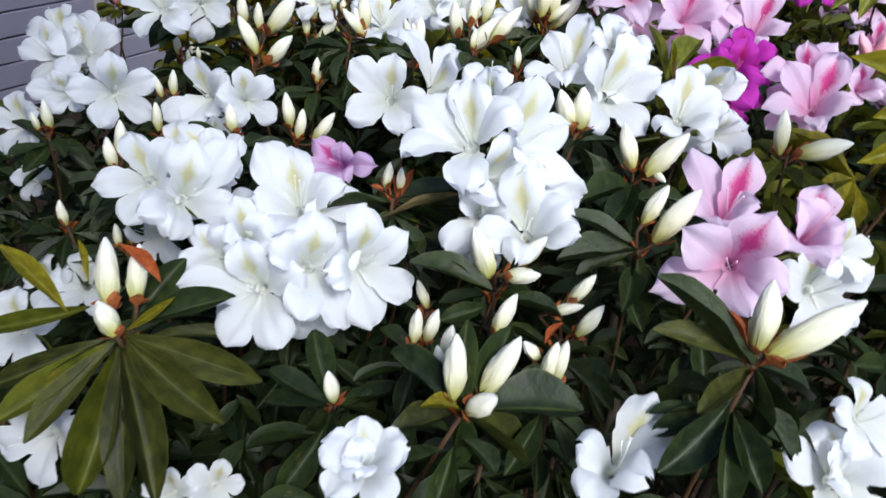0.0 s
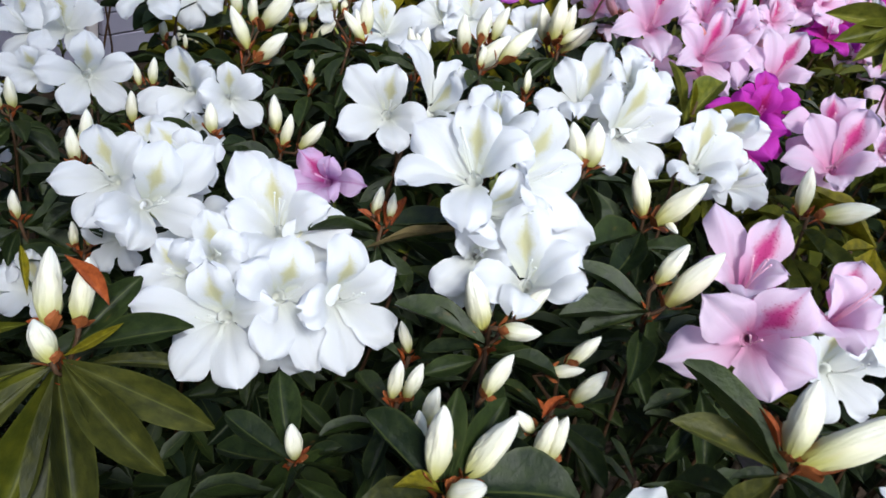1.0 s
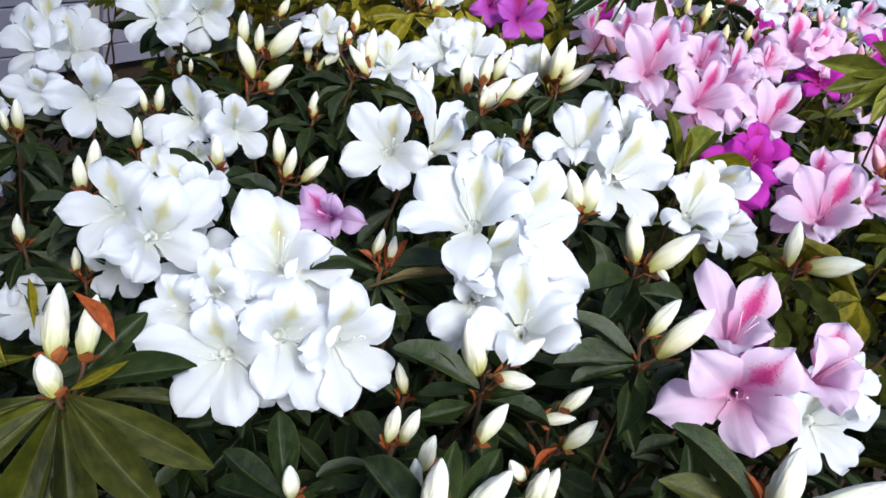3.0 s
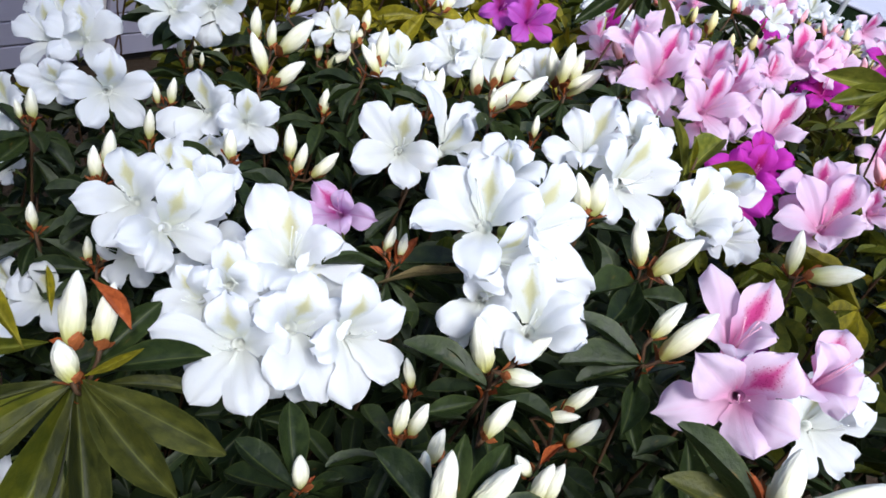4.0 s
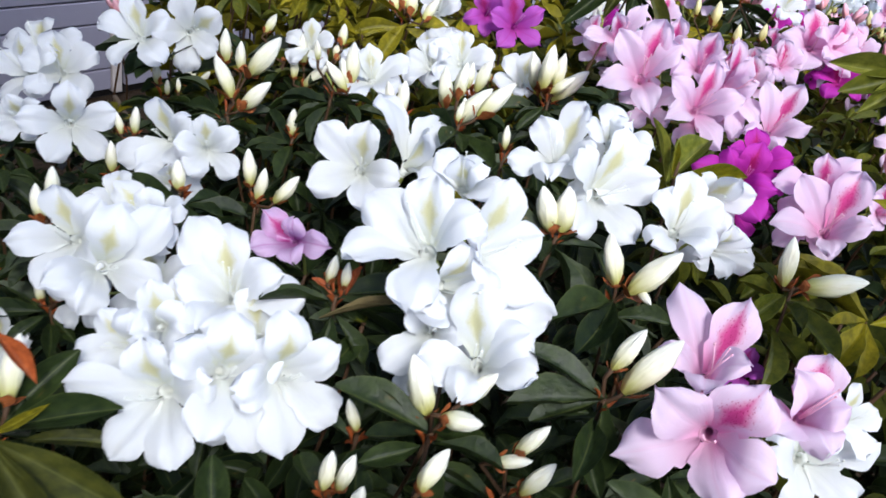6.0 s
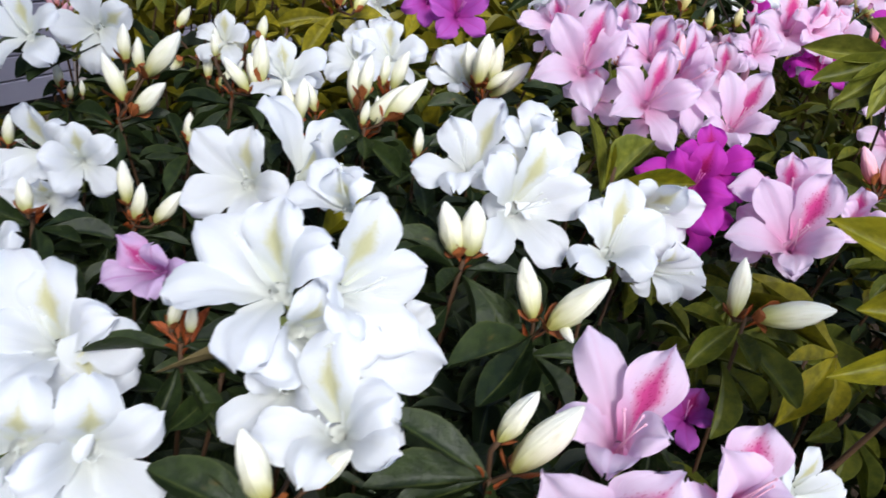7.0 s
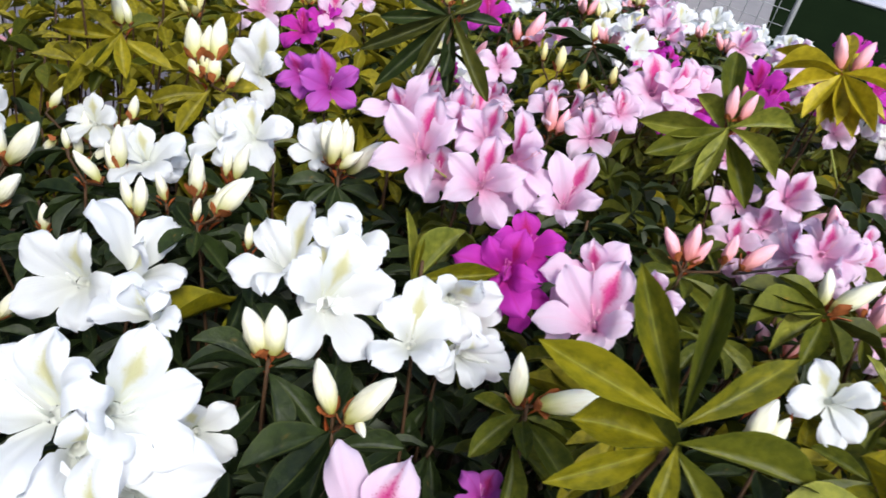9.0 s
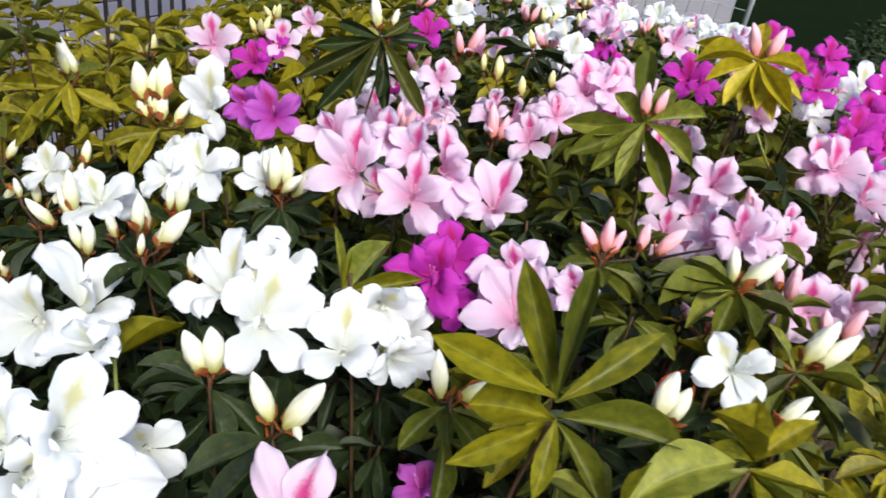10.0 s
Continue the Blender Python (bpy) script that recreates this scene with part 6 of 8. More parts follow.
leaf(s, "dark", (0.503, 1.330, 0.961), (0.425, 1.343, 0.961))
leaf(s, "dark", (0.503, 1.330, 0.961), (0.448, 1.340, 0.941))
leaf(s, "dark", (0.503, 1.330, 0.961), (0.580, 1.353, 0.935))
whorl(s, "dark", 6, 0.04, 0.2, 0.004)
whorl(s, "rust", 4, 0.014, -1.5, 0.003, 0.60)
whorl(s, "dark", 4, 0.044, 0.55, 0.028)
s = sprig("azalea_bud_cluster", (0.430, 1.123, 0.872), BUDWORD["pink"] + " azalea buds with rusty scales above " + LEAFWORD["dark"], "flower buds", "pink azalea bud clusters")
stem(s)
bud(s, "pink", (0.429, 1.127, 0.879), (0.423, 1.139, 0.927))
bud(s, "pink", (0.440, 1.125, 0.877), (0.447, 1.133, 0.915))
bud(s, "pink", (0.515, 1.117, 0.881), (0.518, 1.123, 0.910))
whorl(s, "dark", 8, 0.044, 0.2, 0.004)
whorl(s, "rust", 4, 0.014, -1.5, 0.003, 0.60)
whorl(s, "dark", 4, 0.044, 0.55, 0.028)
s = sprig("azalea_bud_cluster", (0.543, 0.868, 1.019), BUDWORD["pink"] + " azalea buds with rusty scales above " + LEAFWORD["olive"], "flower buds", "pink azalea bud clusters")
stem(s)
bud(s, "pink", (0.542, 0.873, 1.028), (0.539, 0.881, 1.062))
bud(s, "pink", (0.554, 0.873, 1.030), (0.562, 0.878, 1.059))
whorl(s, "rust", 4, 0.014, -1.5, 0.003, 0.60)
whorl(s, "olive", 4, 0.044, 0.55, 0.028)
leaf(s, "light", (0.545, 0.873, 1.014), (0.466, 0.903, 0.998), 0.75, face=(-0.262, -0.648, 0.716))
leaf(s, "olive", (0.542, 0.865, 1.023), (0.470, 0.862, 0.980), 0.77, face=(-0.262, -0.648, 0.716))
leaf(s, "light", (0.545, 0.873, 1.014), (0.495, 0.853, 0.966), 0.84, face=(-0.262, -0.648, 0.716))
leaf(s, "light", (0.542, 0.865, 1.023), (0.516, 0.827, 0.967), 0.84, face=(-0.262, -0.648, 0.716))
leaf(s, "olive", (0.545, 0.873, 1.014), (0.570, 0.819, 0.962), 0.80, face=(-0.262, -0.648, 0.716))
leaf(s, "light", (0.542, 0.865, 1.023), (0.590, 0.827, 0.995), 0.88, face=(-0.262, -0.648, 0.716))
leaf(s, "light", (0.545, 0.873, 1.014), (0.519, 0.914, 1.034), 1.01, face=(-0.262, -0.648, 0.716))
leaf(s, "olive", (0.542, 0.865, 1.023), (0.553, 0.940, 1.079), 0.71, face=(-0.262, -0.648, 0.716))
leaf(s, "light", (0.545, 0.873, 1.014), (0.580, 0.908, 1.049), 0.93, face=(-0.262, -0.648, 0.716))
leaf(s, "light", (0.542, 0.865, 1.023), (0.607, 0.867, 1.037), 0.88, face=(-0.262, -0.648, 0.716))
s = sprig("azalea_bud_cluster", (0.738, 1.036, 1.058), BUDWORD["pink"] + " azalea buds with rusty scales above " + LEAFWORD["gold"], "flower buds", "pink azalea bud clusters")
stem(s)
bud(s, "pink", (0.731, 1.044, 1.068), (0.717, 1.053, 1.107))
bud(s, "pink", (0.747, 1.041, 1.068), (0.759, 1.047, 1.107))
whorl(s, "rust", 4, 0.014, -1.5, 0.003, 0.60)
whorl(s, "gold", 4, 0.044, 0.55, 0.028)
leaf(s, "gold", (0.737, 1.042, 1.056), (0.675, 1.101, 1.061), 0.75, face=(-0.301, -0.555, 0.775))
leaf(s, "gold", (0.733, 1.036, 1.065), (0.663, 1.063, 1.046), 0.80, face=(-0.301, -0.555, 0.775))
leaf(s, "gold", (0.737, 1.042, 1.056), (0.678, 1.047, 1.027), 0.89, face=(-0.301, -0.555, 0.775))
leaf(s, "gold", (0.733, 1.036, 1.065), (0.691, 1.002, 1.013), 0.82, face=(-0.301, -0.555, 0.775))
leaf(s, "gold", (0.737, 1.042, 1.056), (0.713, 1.002, 1.008), 0.87, face=(-0.301, -0.555, 0.775))
leaf(s, "gold", (0.733, 1.036, 1.065), (0.726, 0.986, 1.016), 0.85, face=(-0.301, -0.555, 0.775))
leaf(s, "gold", (0.737, 1.042, 1.056), (0.750, 0.983, 1.007), 0.80, face=(-0.301, -0.555, 0.775))
leaf(s, "gold", (0.733, 1.036, 1.065), (0.766, 0.975, 1.022), 0.78, face=(-0.301, -0.555, 0.775))
leaf(s, "gold", (0.737, 1.042, 1.056), (0.786, 0.998, 1.032), 0.85, face=(-0.301, -0.555, 0.775))
leaf(s, "gold", (0.733, 1.036, 1.065), (0.788, 1.012, 1.061), 0.94, face=(-0.301, -0.555, 0.775))
leaf(s, "gold", (0.737, 1.042, 1.056), (0.775, 1.077, 1.086), 0.94, face=(-0.301, -0.555, 0.775))
leaf(s, "gold", (0.733, 1.036, 1.065), (0.752, 1.090, 1.101), 0.87, face=(-0.301, -0.555, 0.775))
s = sprig("azalea_bud_cluster", (0.471, 0.689, 0.951), BUDWORD["pink"] + " azalea buds with rusty scales above " + LEAFWORD["olive"], "flower buds", "pink azalea bud clusters")
stem(s)
bud(s, "pink", (0.465, 0.694, 0.956), (0.447, 0.701, 0.981))
bud(s, "pink", (0.473, 0.693, 0.958), (0.472, 0.701, 0.990))
bud(s, "pink", (0.478, 0.692, 0.956), (0.487, 0.696, 0.980))
bud(s, "pink", (0.503, 0.692, 0.962), (0.507, 0.698, 0.989))
whorl(s, "olive", 9, 0.044, 0.2, 0.004)
whorl(s, "rust", 4, 0.014, -1.5, 0.003, 0.60)
whorl(s, "olive", 4, 0.044, 0.55, 0.028)
s = sprig("azalea_bud_cluster", (0.677, 0.795, 0.937), BUDWORD["pink"] + " azalea buds with rusty scales above " + LEAFWORD["olive"], "flower buds", "pink azalea bud clusters")
stem(s)
bud(s, "pink", (0.670, 0.801, 0.947), (0.654, 0.812, 0.987))
bud(s, "pink", (0.519, 0.690, 0.962), (0.539, 0.691, 0.991))
whorl(s, "olive", 8, 0.044, 0.2, 0.004)
whorl(s, "rust", 4, 0.014, -1.5, 0.003, 0.60)
whorl(s, "olive", 4, 0.044, 0.55, 0.028)
s = sprig("azalea_bud_cluster", (0.584, 0.655, 0.954), BUDWORD["white"] + " azalea buds with rusty scales above " + LEAFWORD["dark"], "flower buds", "white azalea bud clusters")
stem(s)
bud(s, "white", (0.580, 0.659, 0.960), (0.576, 0.667, 0.991))
bud(s, "white", (0.588, 0.656, 0.956), (0.617, 0.657, 0.994))
leaf(s, "deep", (0.584, 0.655, 0.954), (0.501, 0.636, 0.961))
leaf(s, "olive", (0.584, 0.655, 0.954), (0.505, 0.621, 0.954))
leaf(s, "light", (0.584, 0.655, 0.954), (0.542, 0.634, 0.924))
leaf(s, "olive", (0.584, 0.655, 0.954), (0.599, 0.627, 0.924))
leaf(s, "deep", (0.584, 0.655, 0.954), (0.645, 0.653, 0.934))
leaf(s, "olive", (0.584, 0.655, 0.954), (0.539, 0.666, 0.974))
leaf(s, "olive", (0.584, 0.655, 0.954), (0.563, 0.622, 0.924))
leaf(s, "deep", (0.584, 0.655, 0.954), (0.508, 0.658, 0.964))
whorl(s, "rust", 4, 0.014, -1.5, 0.003, 0.60)
whorl(s, "dark", 4, 0.044, 0.55, 0.028)
s = sprig("azalea_bud_cluster", (0.489, 0.514, 0.916), BUDWORD["white"] + " azalea buds with rusty scales above " + LEAFWORD["dark"], "flower buds", "white azalea bud clusters")
stem(s)
bud(s, "white", (0.478, 0.520, 0.923), (0.486, 0.528, 0.960), 1.15)
bud(s, "white", (0.487, 0.517, 0.920), (0.497, 0.523, 0.951), 1.15)
leaf(s, "rust", (0.481, 0.543, 0.923), (0.506, 0.552, 0.943), 0.35, 0)
leaf(s, "rust", (0.506, 0.532, 0.910), (0.501, 0.528, 0.951), 0.25, 0)
whorl(s, "dark", 7, 0.044, 0.2, 0.004)
whorl(s, "rust", 4, 0.014, -1.5, 0.003, 0.60)
whorl(s, "dark", 4, 0.044, 0.55, 0.028)
s = sprig("azalea_bud_cluster", (0.600, 0.562, 0.942), BUDWORD["white"] + " azalea buds with rusty scales above " + LEAFWORD["olive"], "flower buds", "white azalea bud clusters")
stem(s)
bud(s, "white", (0.605, 0.566, 0.950), (0.622, 0.571, 0.988))
bud(s, "white", (0.614, 0.563, 0.946), (0.637, 0.565, 0.982))
leaf(s, "light", (0.600, 0.562, 0.942), (0.586, 0.595, 0.962), 0.7, 0)
leaf(s, "deep", (0.600, 0.562, 0.942), (0.656, 0.520, 0.907), 0.8, 0)
leaf(s, "olive", (0.600, 0.562, 0.942), (0.634, 0.524, 0.902), 0.7, 0)
leaf(s, "deep", (0.600, 0.562, 0.942), (0.575, 0.552, 0.922), 0.9, 0)
leaf(s, "deep", (0.600, 0.562, 0.942), (0.552, 0.569, 0.942), 0.8, 0)
leaf(s, "olive", (0.600, 0.562, 0.942), (0.658, 0.560, 0.932), 0.8, 0)
whorl(s, "olive", 4, 0.044, 0.3, 0.01)
whorl(s, "rust", 4, 0.014, -1.5, 0.003, 0.60)
whorl(s, "olive", 4, 0.044, 0.55, 0.028)
s = sprig("azalea_bud_cluster", (0.558, 0.498, 0.944), BUDWORD["white"] + " azalea buds with rusty scales above " + LEAFWORD["olive"], "flower buds", "white azalea bud clusters")
stem(s)
bud(s, "white", (0.554, 0.500, 0.945), (0.571, 0.501, 0.970))
bud(s, "white", (0.564, 0.498, 0.945), (0.578, 0.498, 0.961))
whorl(s, "olive", 7, 0.048, 0.2, 0.004)
whorl(s, "rust", 4, 0.014, -1.5, 0.003, 0.60)
whorl(s, "olive", 4, 0.044, 0.55, 0.028)
s = sprig("azalea_bud_cluster", (1.065, 2.124, 0.855), BUDWORD["cream"] + " azalea buds with rusty scales above " + LEAFWORD["olive"], "flower buds", "cream azalea bud clusters")
stem(s)
bud(s, "cream", (1.056, 2.133, 0.867), (1.048, 2.142, 0.907))
bud(s, "cream", (1.072, 2.130, 0.867), (1.103, 2.125, 0.891))
whorl(s, "olive", 7, 0.04, 0.2, 0.004)
whorl(s, "rust", 4, 0.014, -1.5, 0.003, 0.60)
whorl(s, "olive", 4, 0.044, 0.55, 0.028)
s = sprig("azalea_shoot", (0.364, 0.426, 1.001), "leafy azalea shoot with a ring of " + LEAFWORD["fresh"], "leafy shoot", "azalea leaf shoots")
stem(s)
leaf(s, "fresh", (0.369, 0.431, 0.998), (0.324, 0.448, 0.989), 1.35, face=(-0.252, -0.614, 0.748))
leaf(s, "olive", (0.366, 0.424, 1.007), (0.431, 0.409, 1.006), 0.79, face=(-0.252, -0.614, 0.748))
leaf(s, "fresh", (0.369, 0.431, 0.998), (0.314, 0.426, 0.965), 0.72, face=(-0.252, -0.614, 0.748))
leaf(s, "fresh", (0.366, 0.424, 1.007), (0.356, 0.397, 0.974), 0.79, face=(-0.252, -0.614, 0.748))
leaf(s, "olive", (0.369, 0.431, 0.998), (0.392, 0.400, 0.973), 0.79, face=(-0.252, -0.614, 0.748))
leaf(s, "fresh", (0.366, 0.430, 1.012), (0.352, 0.508, 1.051), 0.63, face=(-0.229, -0.571, 0.789))
leaf(s, "fresh", (0.363, 0.424, 1.021), (0.299, 0.465, 1.022), 0.79, face=(-0.229, -0.571, 0.789))
leaf(s, "fresh", (0.366, 0.430, 1.012), (0.427, 0.461, 1.041), 0.66, face=(-0.229, -0.571, 0.789))
leaf(s, "olive", (0.363, 0.424, 1.021), (0.388, 0.485, 1.061), 0.48, face=(-0.229, -0.571, 0.789))
s = sprig("azalea_shoot", (0.484, 0.420, 0.981), "leafy azalea shoot with a ring of " + LEAFWORD["yellow"], "leafy shoot", "azalea leaf shoots")
stem(s)
leaf(s, "yellow", (0.484, 0.420, 0.989), (0.516, 0.429, 1.014), 0.9, 25)
leaf(s, "yellow", (0.484, 0.420, 0.989), (0.439, 0.407, 1.034), 0.7, -25)
leaf(s, "yellow", (0.484, 0.420, 0.989), (0.465, 0.417, 1.039), 0.75, 20)
leaf(s, "fresh", (0.484, 0.420, 0.989), (0.447, 0.415, 0.999), 0.8, -20)
leaf(s, "yellow", (0.484, 0.420, 0.981), (0.546, 0.424, 0.961), 0.9, -15)
leaf(s, "fresh", (0.484, 0.420, 0.981), (0.496, 0.408, 0.951), 0.9, 10)
leaf(s, "light", (0.484, 0.420, 0.981), (0.446, 0.412, 0.961), 1, 25)
leaf(s, "olive", (0.484, 0.420, 0.981), (0.518, 0.410, 0.951), 0.9, 0)
s = sprig("azalea_shoot", (0.656, 0.495, 0.921), "leafy azalea shoot with a ring of " + LEAFWORD["yellow"], "leafy shoot", "azalea leaf shoots")
stem(s)
leaf(s, "yellow", (0.656, 0.495, 0.921), (0.636, 0.534, 0.931))
leaf(s, "yellow", (0.656, 0.495, 0.921), (0.636, 0.513, 0.911))
leaf(s, "yellow", (0.656, 0.495, 0.921), (0.634, 0.479, 0.901))
leaf(s, "yellow", (0.656, 0.495, 0.921), (0.615, 0.493, 0.901))
leaf(s, "yellow", (0.656, 0.495, 0.921), (0.651, 0.533, 0.951))
s = sprig("azalea_shoot", (0.247, 0.629, 0.949), "leafy azalea shoot with a ring of " + LEAFWORD["fresh"], "leafy shoot", "azalea leaf shoots")
stem(s)
leaf(s, "light", (0.243, 0.624, 0.929), (0.278, 0.666, 0.959), 0.95, face=(-0.150, -0.601, 0.785))
leaf(s, "fresh", (0.242, 0.617, 0.939), (0.304, 0.629, 0.950), 0.62, face=(-0.150, -0.601, 0.785))
leaf(s, "light", (0.243, 0.624, 0.929), (0.230, 0.680, 0.960), 0.32, face=(-0.150, -0.601, 0.785))
leaf(s, "fresh", (0.242, 0.617, 0.939), (0.245, 0.650, 0.959), 0.40, face=(-0.150, -0.601, 0.785))
leaf(s, "light", (0.243, 0.624, 0.929), (0.255, 0.610, 0.918), 0.70, face=(-0.150, -0.601, 0.785))
s = sprig("azalea_shoot", (0.397, 0.533, 0.901), "leafy azalea shoot with a ring of " + LEAFWORD["olive"], "leafy shoot", "azalea leaf shoots")
stem(s)
leaf(s, "yellow", (0.397, 0.533, 0.901), (0.329, 0.562, 0.911), 0.9, 0)
leaf(s, "yellow", (0.397, 0.533, 0.901), (0.358, 0.492, 0.871), 0.9, 0)
leaf(s, "yellow", (0.397, 0.533, 0.901), (0.401, 0.512, 0.861), 0.9, 0)
leaf(s, "yellow", (0.397, 0.533, 0.901), (0.359, 0.517, 0.901), 0.9, 0)
leaf(s, "yellow", (0.397, 0.533, 0.901), (0.343, 0.572, 0.921), 0.9, 0)
s = sprig("azalea_shoot", (0.107, 0.670, 0.850), "leafy azalea shoot with a ring of " + LEAFWORD["fresh"], "leafy shoot", "azalea leaf shoots")
stem(s)
leaf(s, "fresh", (0.107, 0.670, 0.850), (0.058, 0.612, 0.850), 0.95, 15)
leaf(s, "dark", (0.107, 0.670, 0.850), (0.142, 0.672, 0.830))
whorl(s, "fresh", 4, 0.04, 0.4, 0.005)
s = sprig("azalea_shoot", (-0.051, 1.129, 0.982), "leafy azalea shoot with a ring of " + LEAFWORD["yellow"], "leafy shoot", "azalea leaf shoots")
stem(s)
whorl(s, "yellow", 10, 0.044, 0.1, 0.0)
s = sprig("azalea_shoot", (-0.091, 1.080, 0.989), "leafy azalea shoot with a ring of " + LEAFWORD["yellow"], "leafy shoot", "azalea leaf shoots")
stem(s)
whorl(s, "yellow", 9, 0.044, 0.1, 0.0)
s = sprig("azalea_shoot", (-0.145, 0.973, 0.995), "leafy azalea shoot with a ring of " + LEAFWORD["olive"], "leafy shoot", "azalea leaf shoots")
stem(s)
whorl(s, "olive", 9, 0.044, 0.1, 0.0)
s = sprig("azalea_shoot", (0.571, 0.459, 0.920), "leafy azalea shoot with a ring of " + LEAFWORD["yellow"], "leafy shoot", "azalea leaf shoots")
stem(s)
whorl(s, "yellow", 10, 0.048, 0.2, 0)
s = sprig("azalea_shoot", (0.623, 0.459, 0.913), "leafy azalea shoot with a ring of " + LEAFWORD["yellow"], "leafy shoot", "azalea leaf shoots")
stem(s)
whorl(s, "yellow", 10, 0.048, 0.2, 0)
s = sprig("azalea_shoot", (0.667, 0.595, 0.933), "leafy azalea shoot with a ring of " + LEAFWORD["yellow"], "leafy shoot", "azalea leaf shoots")
stem(s)
whorl(s, "yellow", 9, 0.044, 0.2, 0)
s = sprig("azalea_shoot", (0.504, 0.661, 0.911), "leafy azalea shoot with a ring of " + LEAFWORD["olive"], "leafy shoot", "azalea leaf shoots")
stem(s)
whorl(s, "olive", 9, 0.044, 0.2, 0)
s = sprig("azalea_shoot", (0.029, 0.472, 0.840), "leafy azalea shoot with a ring of " + LEAFWORD["dark"], "leafy shoot", "azalea leaf shoots")
stem(s)
leaf(s, "olive", (0.029, 0.472, 0.840), (0.062, 0.544, 0.840), 0.6, 0)
leaf(s, "olive", (0.029, 0.472, 0.840), (-0.000, 0.481, 0.830), 0.6, 0)
whorl(s, "dark", 5, 0.044, 0.3, 0)
s = sprig("azalea_shoot", (0.399, 0.556, 0.882), "leafy azalea shoot with a ring of " + LEAFWORD["olive"], "leafy shoot", "azalea leaf shoots")
stem(s)
whorl(s, "olive", 10, 0.04, 0.25, 0)
s = sprig("azalea_shoot", (0.420, 0.520, 0.867), "leafy azalea shoot with a ring of " + LEAFWORD["olive"], "leafy shoot", "azalea leaf shoots")
stem(s)
whorl(s, "olive", 10, 0.04, 0.25, 0)
s = sprig("azalea_bud_cluster", (-0.090, 0.926, 0.838), BUDWORD["white"] + " azalea buds with rusty scales above " + LEAFWORD["dark"], "flower buds", "white azalea bud clusters")
stem(s)
bud(s, "white", (-0.095, 0.931, 0.846), (-0.114, 0.956, 0.864), 1.05)
bud(s, "white", (-0.079, 0.939, 0.861), (-0.082, 0.962, 0.880), 1.05)
bud(s, "white", (-0.082, 0.929, 0.845), (-0.085, 0.950, 0.858), 1.05)
whorl(s, "dark", 7, 0.050, 0.1, 0.012)
s = sprig("azalea_bud_cluster", (-0.145, 0.936, 0.824), BUDWORD["white"] + " azalea buds with rusty scales above " + LEAFWORD["dark"], "flower buds", "white azalea bud clusters")
stem(s)
bud(s, "white", (-0.176, 0.954, 0.847), (-0.169, 0.976, 0.865), 1.05)
bud(s, "white", (-0.148, 0.937, 0.825), (-0.145, 0.955, 0.835), 1.05)
bud(s, "white", (-0.163, 0.936, 0.820), (-0.181, 0.935, 0.795), 1.05)
whorl(s, "dark", 7, 0.055, 0.1, 0.012)
s = sprig("azalea_shoot", (-0.083, 0.995, 0.817), "leafy azalea shoot with a ring of " + LEAFWORD["dark"], "leafy shoot", "azalea leaf shoots")
stem(s)
whorl(s, "dark", 8, 0.060, 0.1, 0.0)
s = sprig("azalea_shoot", (-0.209, 0.997, 0.795), "leafy azalea shoot with a ring of " + LEAFWORD["dark"], "leafy shoot", "azalea leaf shoots")
stem(s)
whorl(s, "dark", 8, 0.060, 0.1, 0.0)
s = sprig("azalea_shoot", (-0.050, 1.003, 0.837), "leafy azalea shoot with a ring of " + LEAFWORD["dark"], "leafy shoot", "azalea leaf shoots")
stem(s)
whorl(s, "dark", 8, 0.060, 0.1, 0.0)
s = sprig("azalea_shoot", (-0.120, 0.947, 0.821), "leafy azalea shoot with a ring of " + LEAFWORD["olive"], "leafy shoot", "azalea leaf shoots")
stem(s)
whorl(s, "olive", 9, 0.044, 0.2, 0)
s = sprig("azalea_shoot", (-0.089, 1.060, 0.937), "leafy azalea shoot with a ring of " + LEAFWORD["yellow"], "leafy shoot", "azalea leaf shoots")
stem(s)
whorl(s, "yellow", 10, 0.044, 0.1, 0)
s = sprig("azalea_shoot", (-0.137, 0.956, 0.909), "leafy azalea shoot with a ring of " + LEAFWORD["yellow"], "leafy shoot", "azalea leaf shoots")
stem(s)
whorl(s, "yellow", 10, 0.044, 0.1, 0)
s = sprig("azalea_shoot", (-0.062, 0.983, 0.865), "leafy azalea shoot with a ring of " + LEAFWORD["yellow"], "leafy shoot", "azalea leaf shoots")
stem(s)
whorl(s, "yellow", 10, 0.044, 0.15, 0)
s = sprig("azalea_shoot", (-0.017, 1.163, 0.939), "leafy azalea shoot with a ring of " + LEAFWORD["yellow"], "leafy shoot", "azalea leaf shoots")
stem(s)
whorl(s, "yellow", 10, 0.044, 0.15, 0)
s = sprig("azalea_flower_cluster", (0.645, 0.976, 0.874), "cluster of " + WORDS["pink"], "flower cluster", "pink azalea flower clusters")
stem(s)
flower(s, "pink", (0.623, 0.930, 0.922), -116, 44, 22, 0.063)
flower(s, "pink", (0.651, 0.896, 0.911), -100, 42, 13, 0.057)
flower(s, "pink", (0.624, 0.994, 0.950), -112, 51, 20, 0.058)
whorl(s, "olive", 6, 0.04, 0.6, 0.032)
s = sprig("azalea_flower_cluster", (0.652, 0.901, 0.835), "cluster of " + WORDS["pink"], "flower cluster", "pink azalea flower clusters")
stem(s)
flower(s, "pink", (0.675, 0.861, 0.896), -93, 46, 10, 0.066)
flower(s, "pink", (0.609, 0.867, 0.894), -114, 39, 10, 0.062)
flower(s, "pink", (0.646, 0.865, 0.877), -104, 52, 16, 0.053)
whorl(s, "olive", 6, 0.04, 0.6, 0.032)
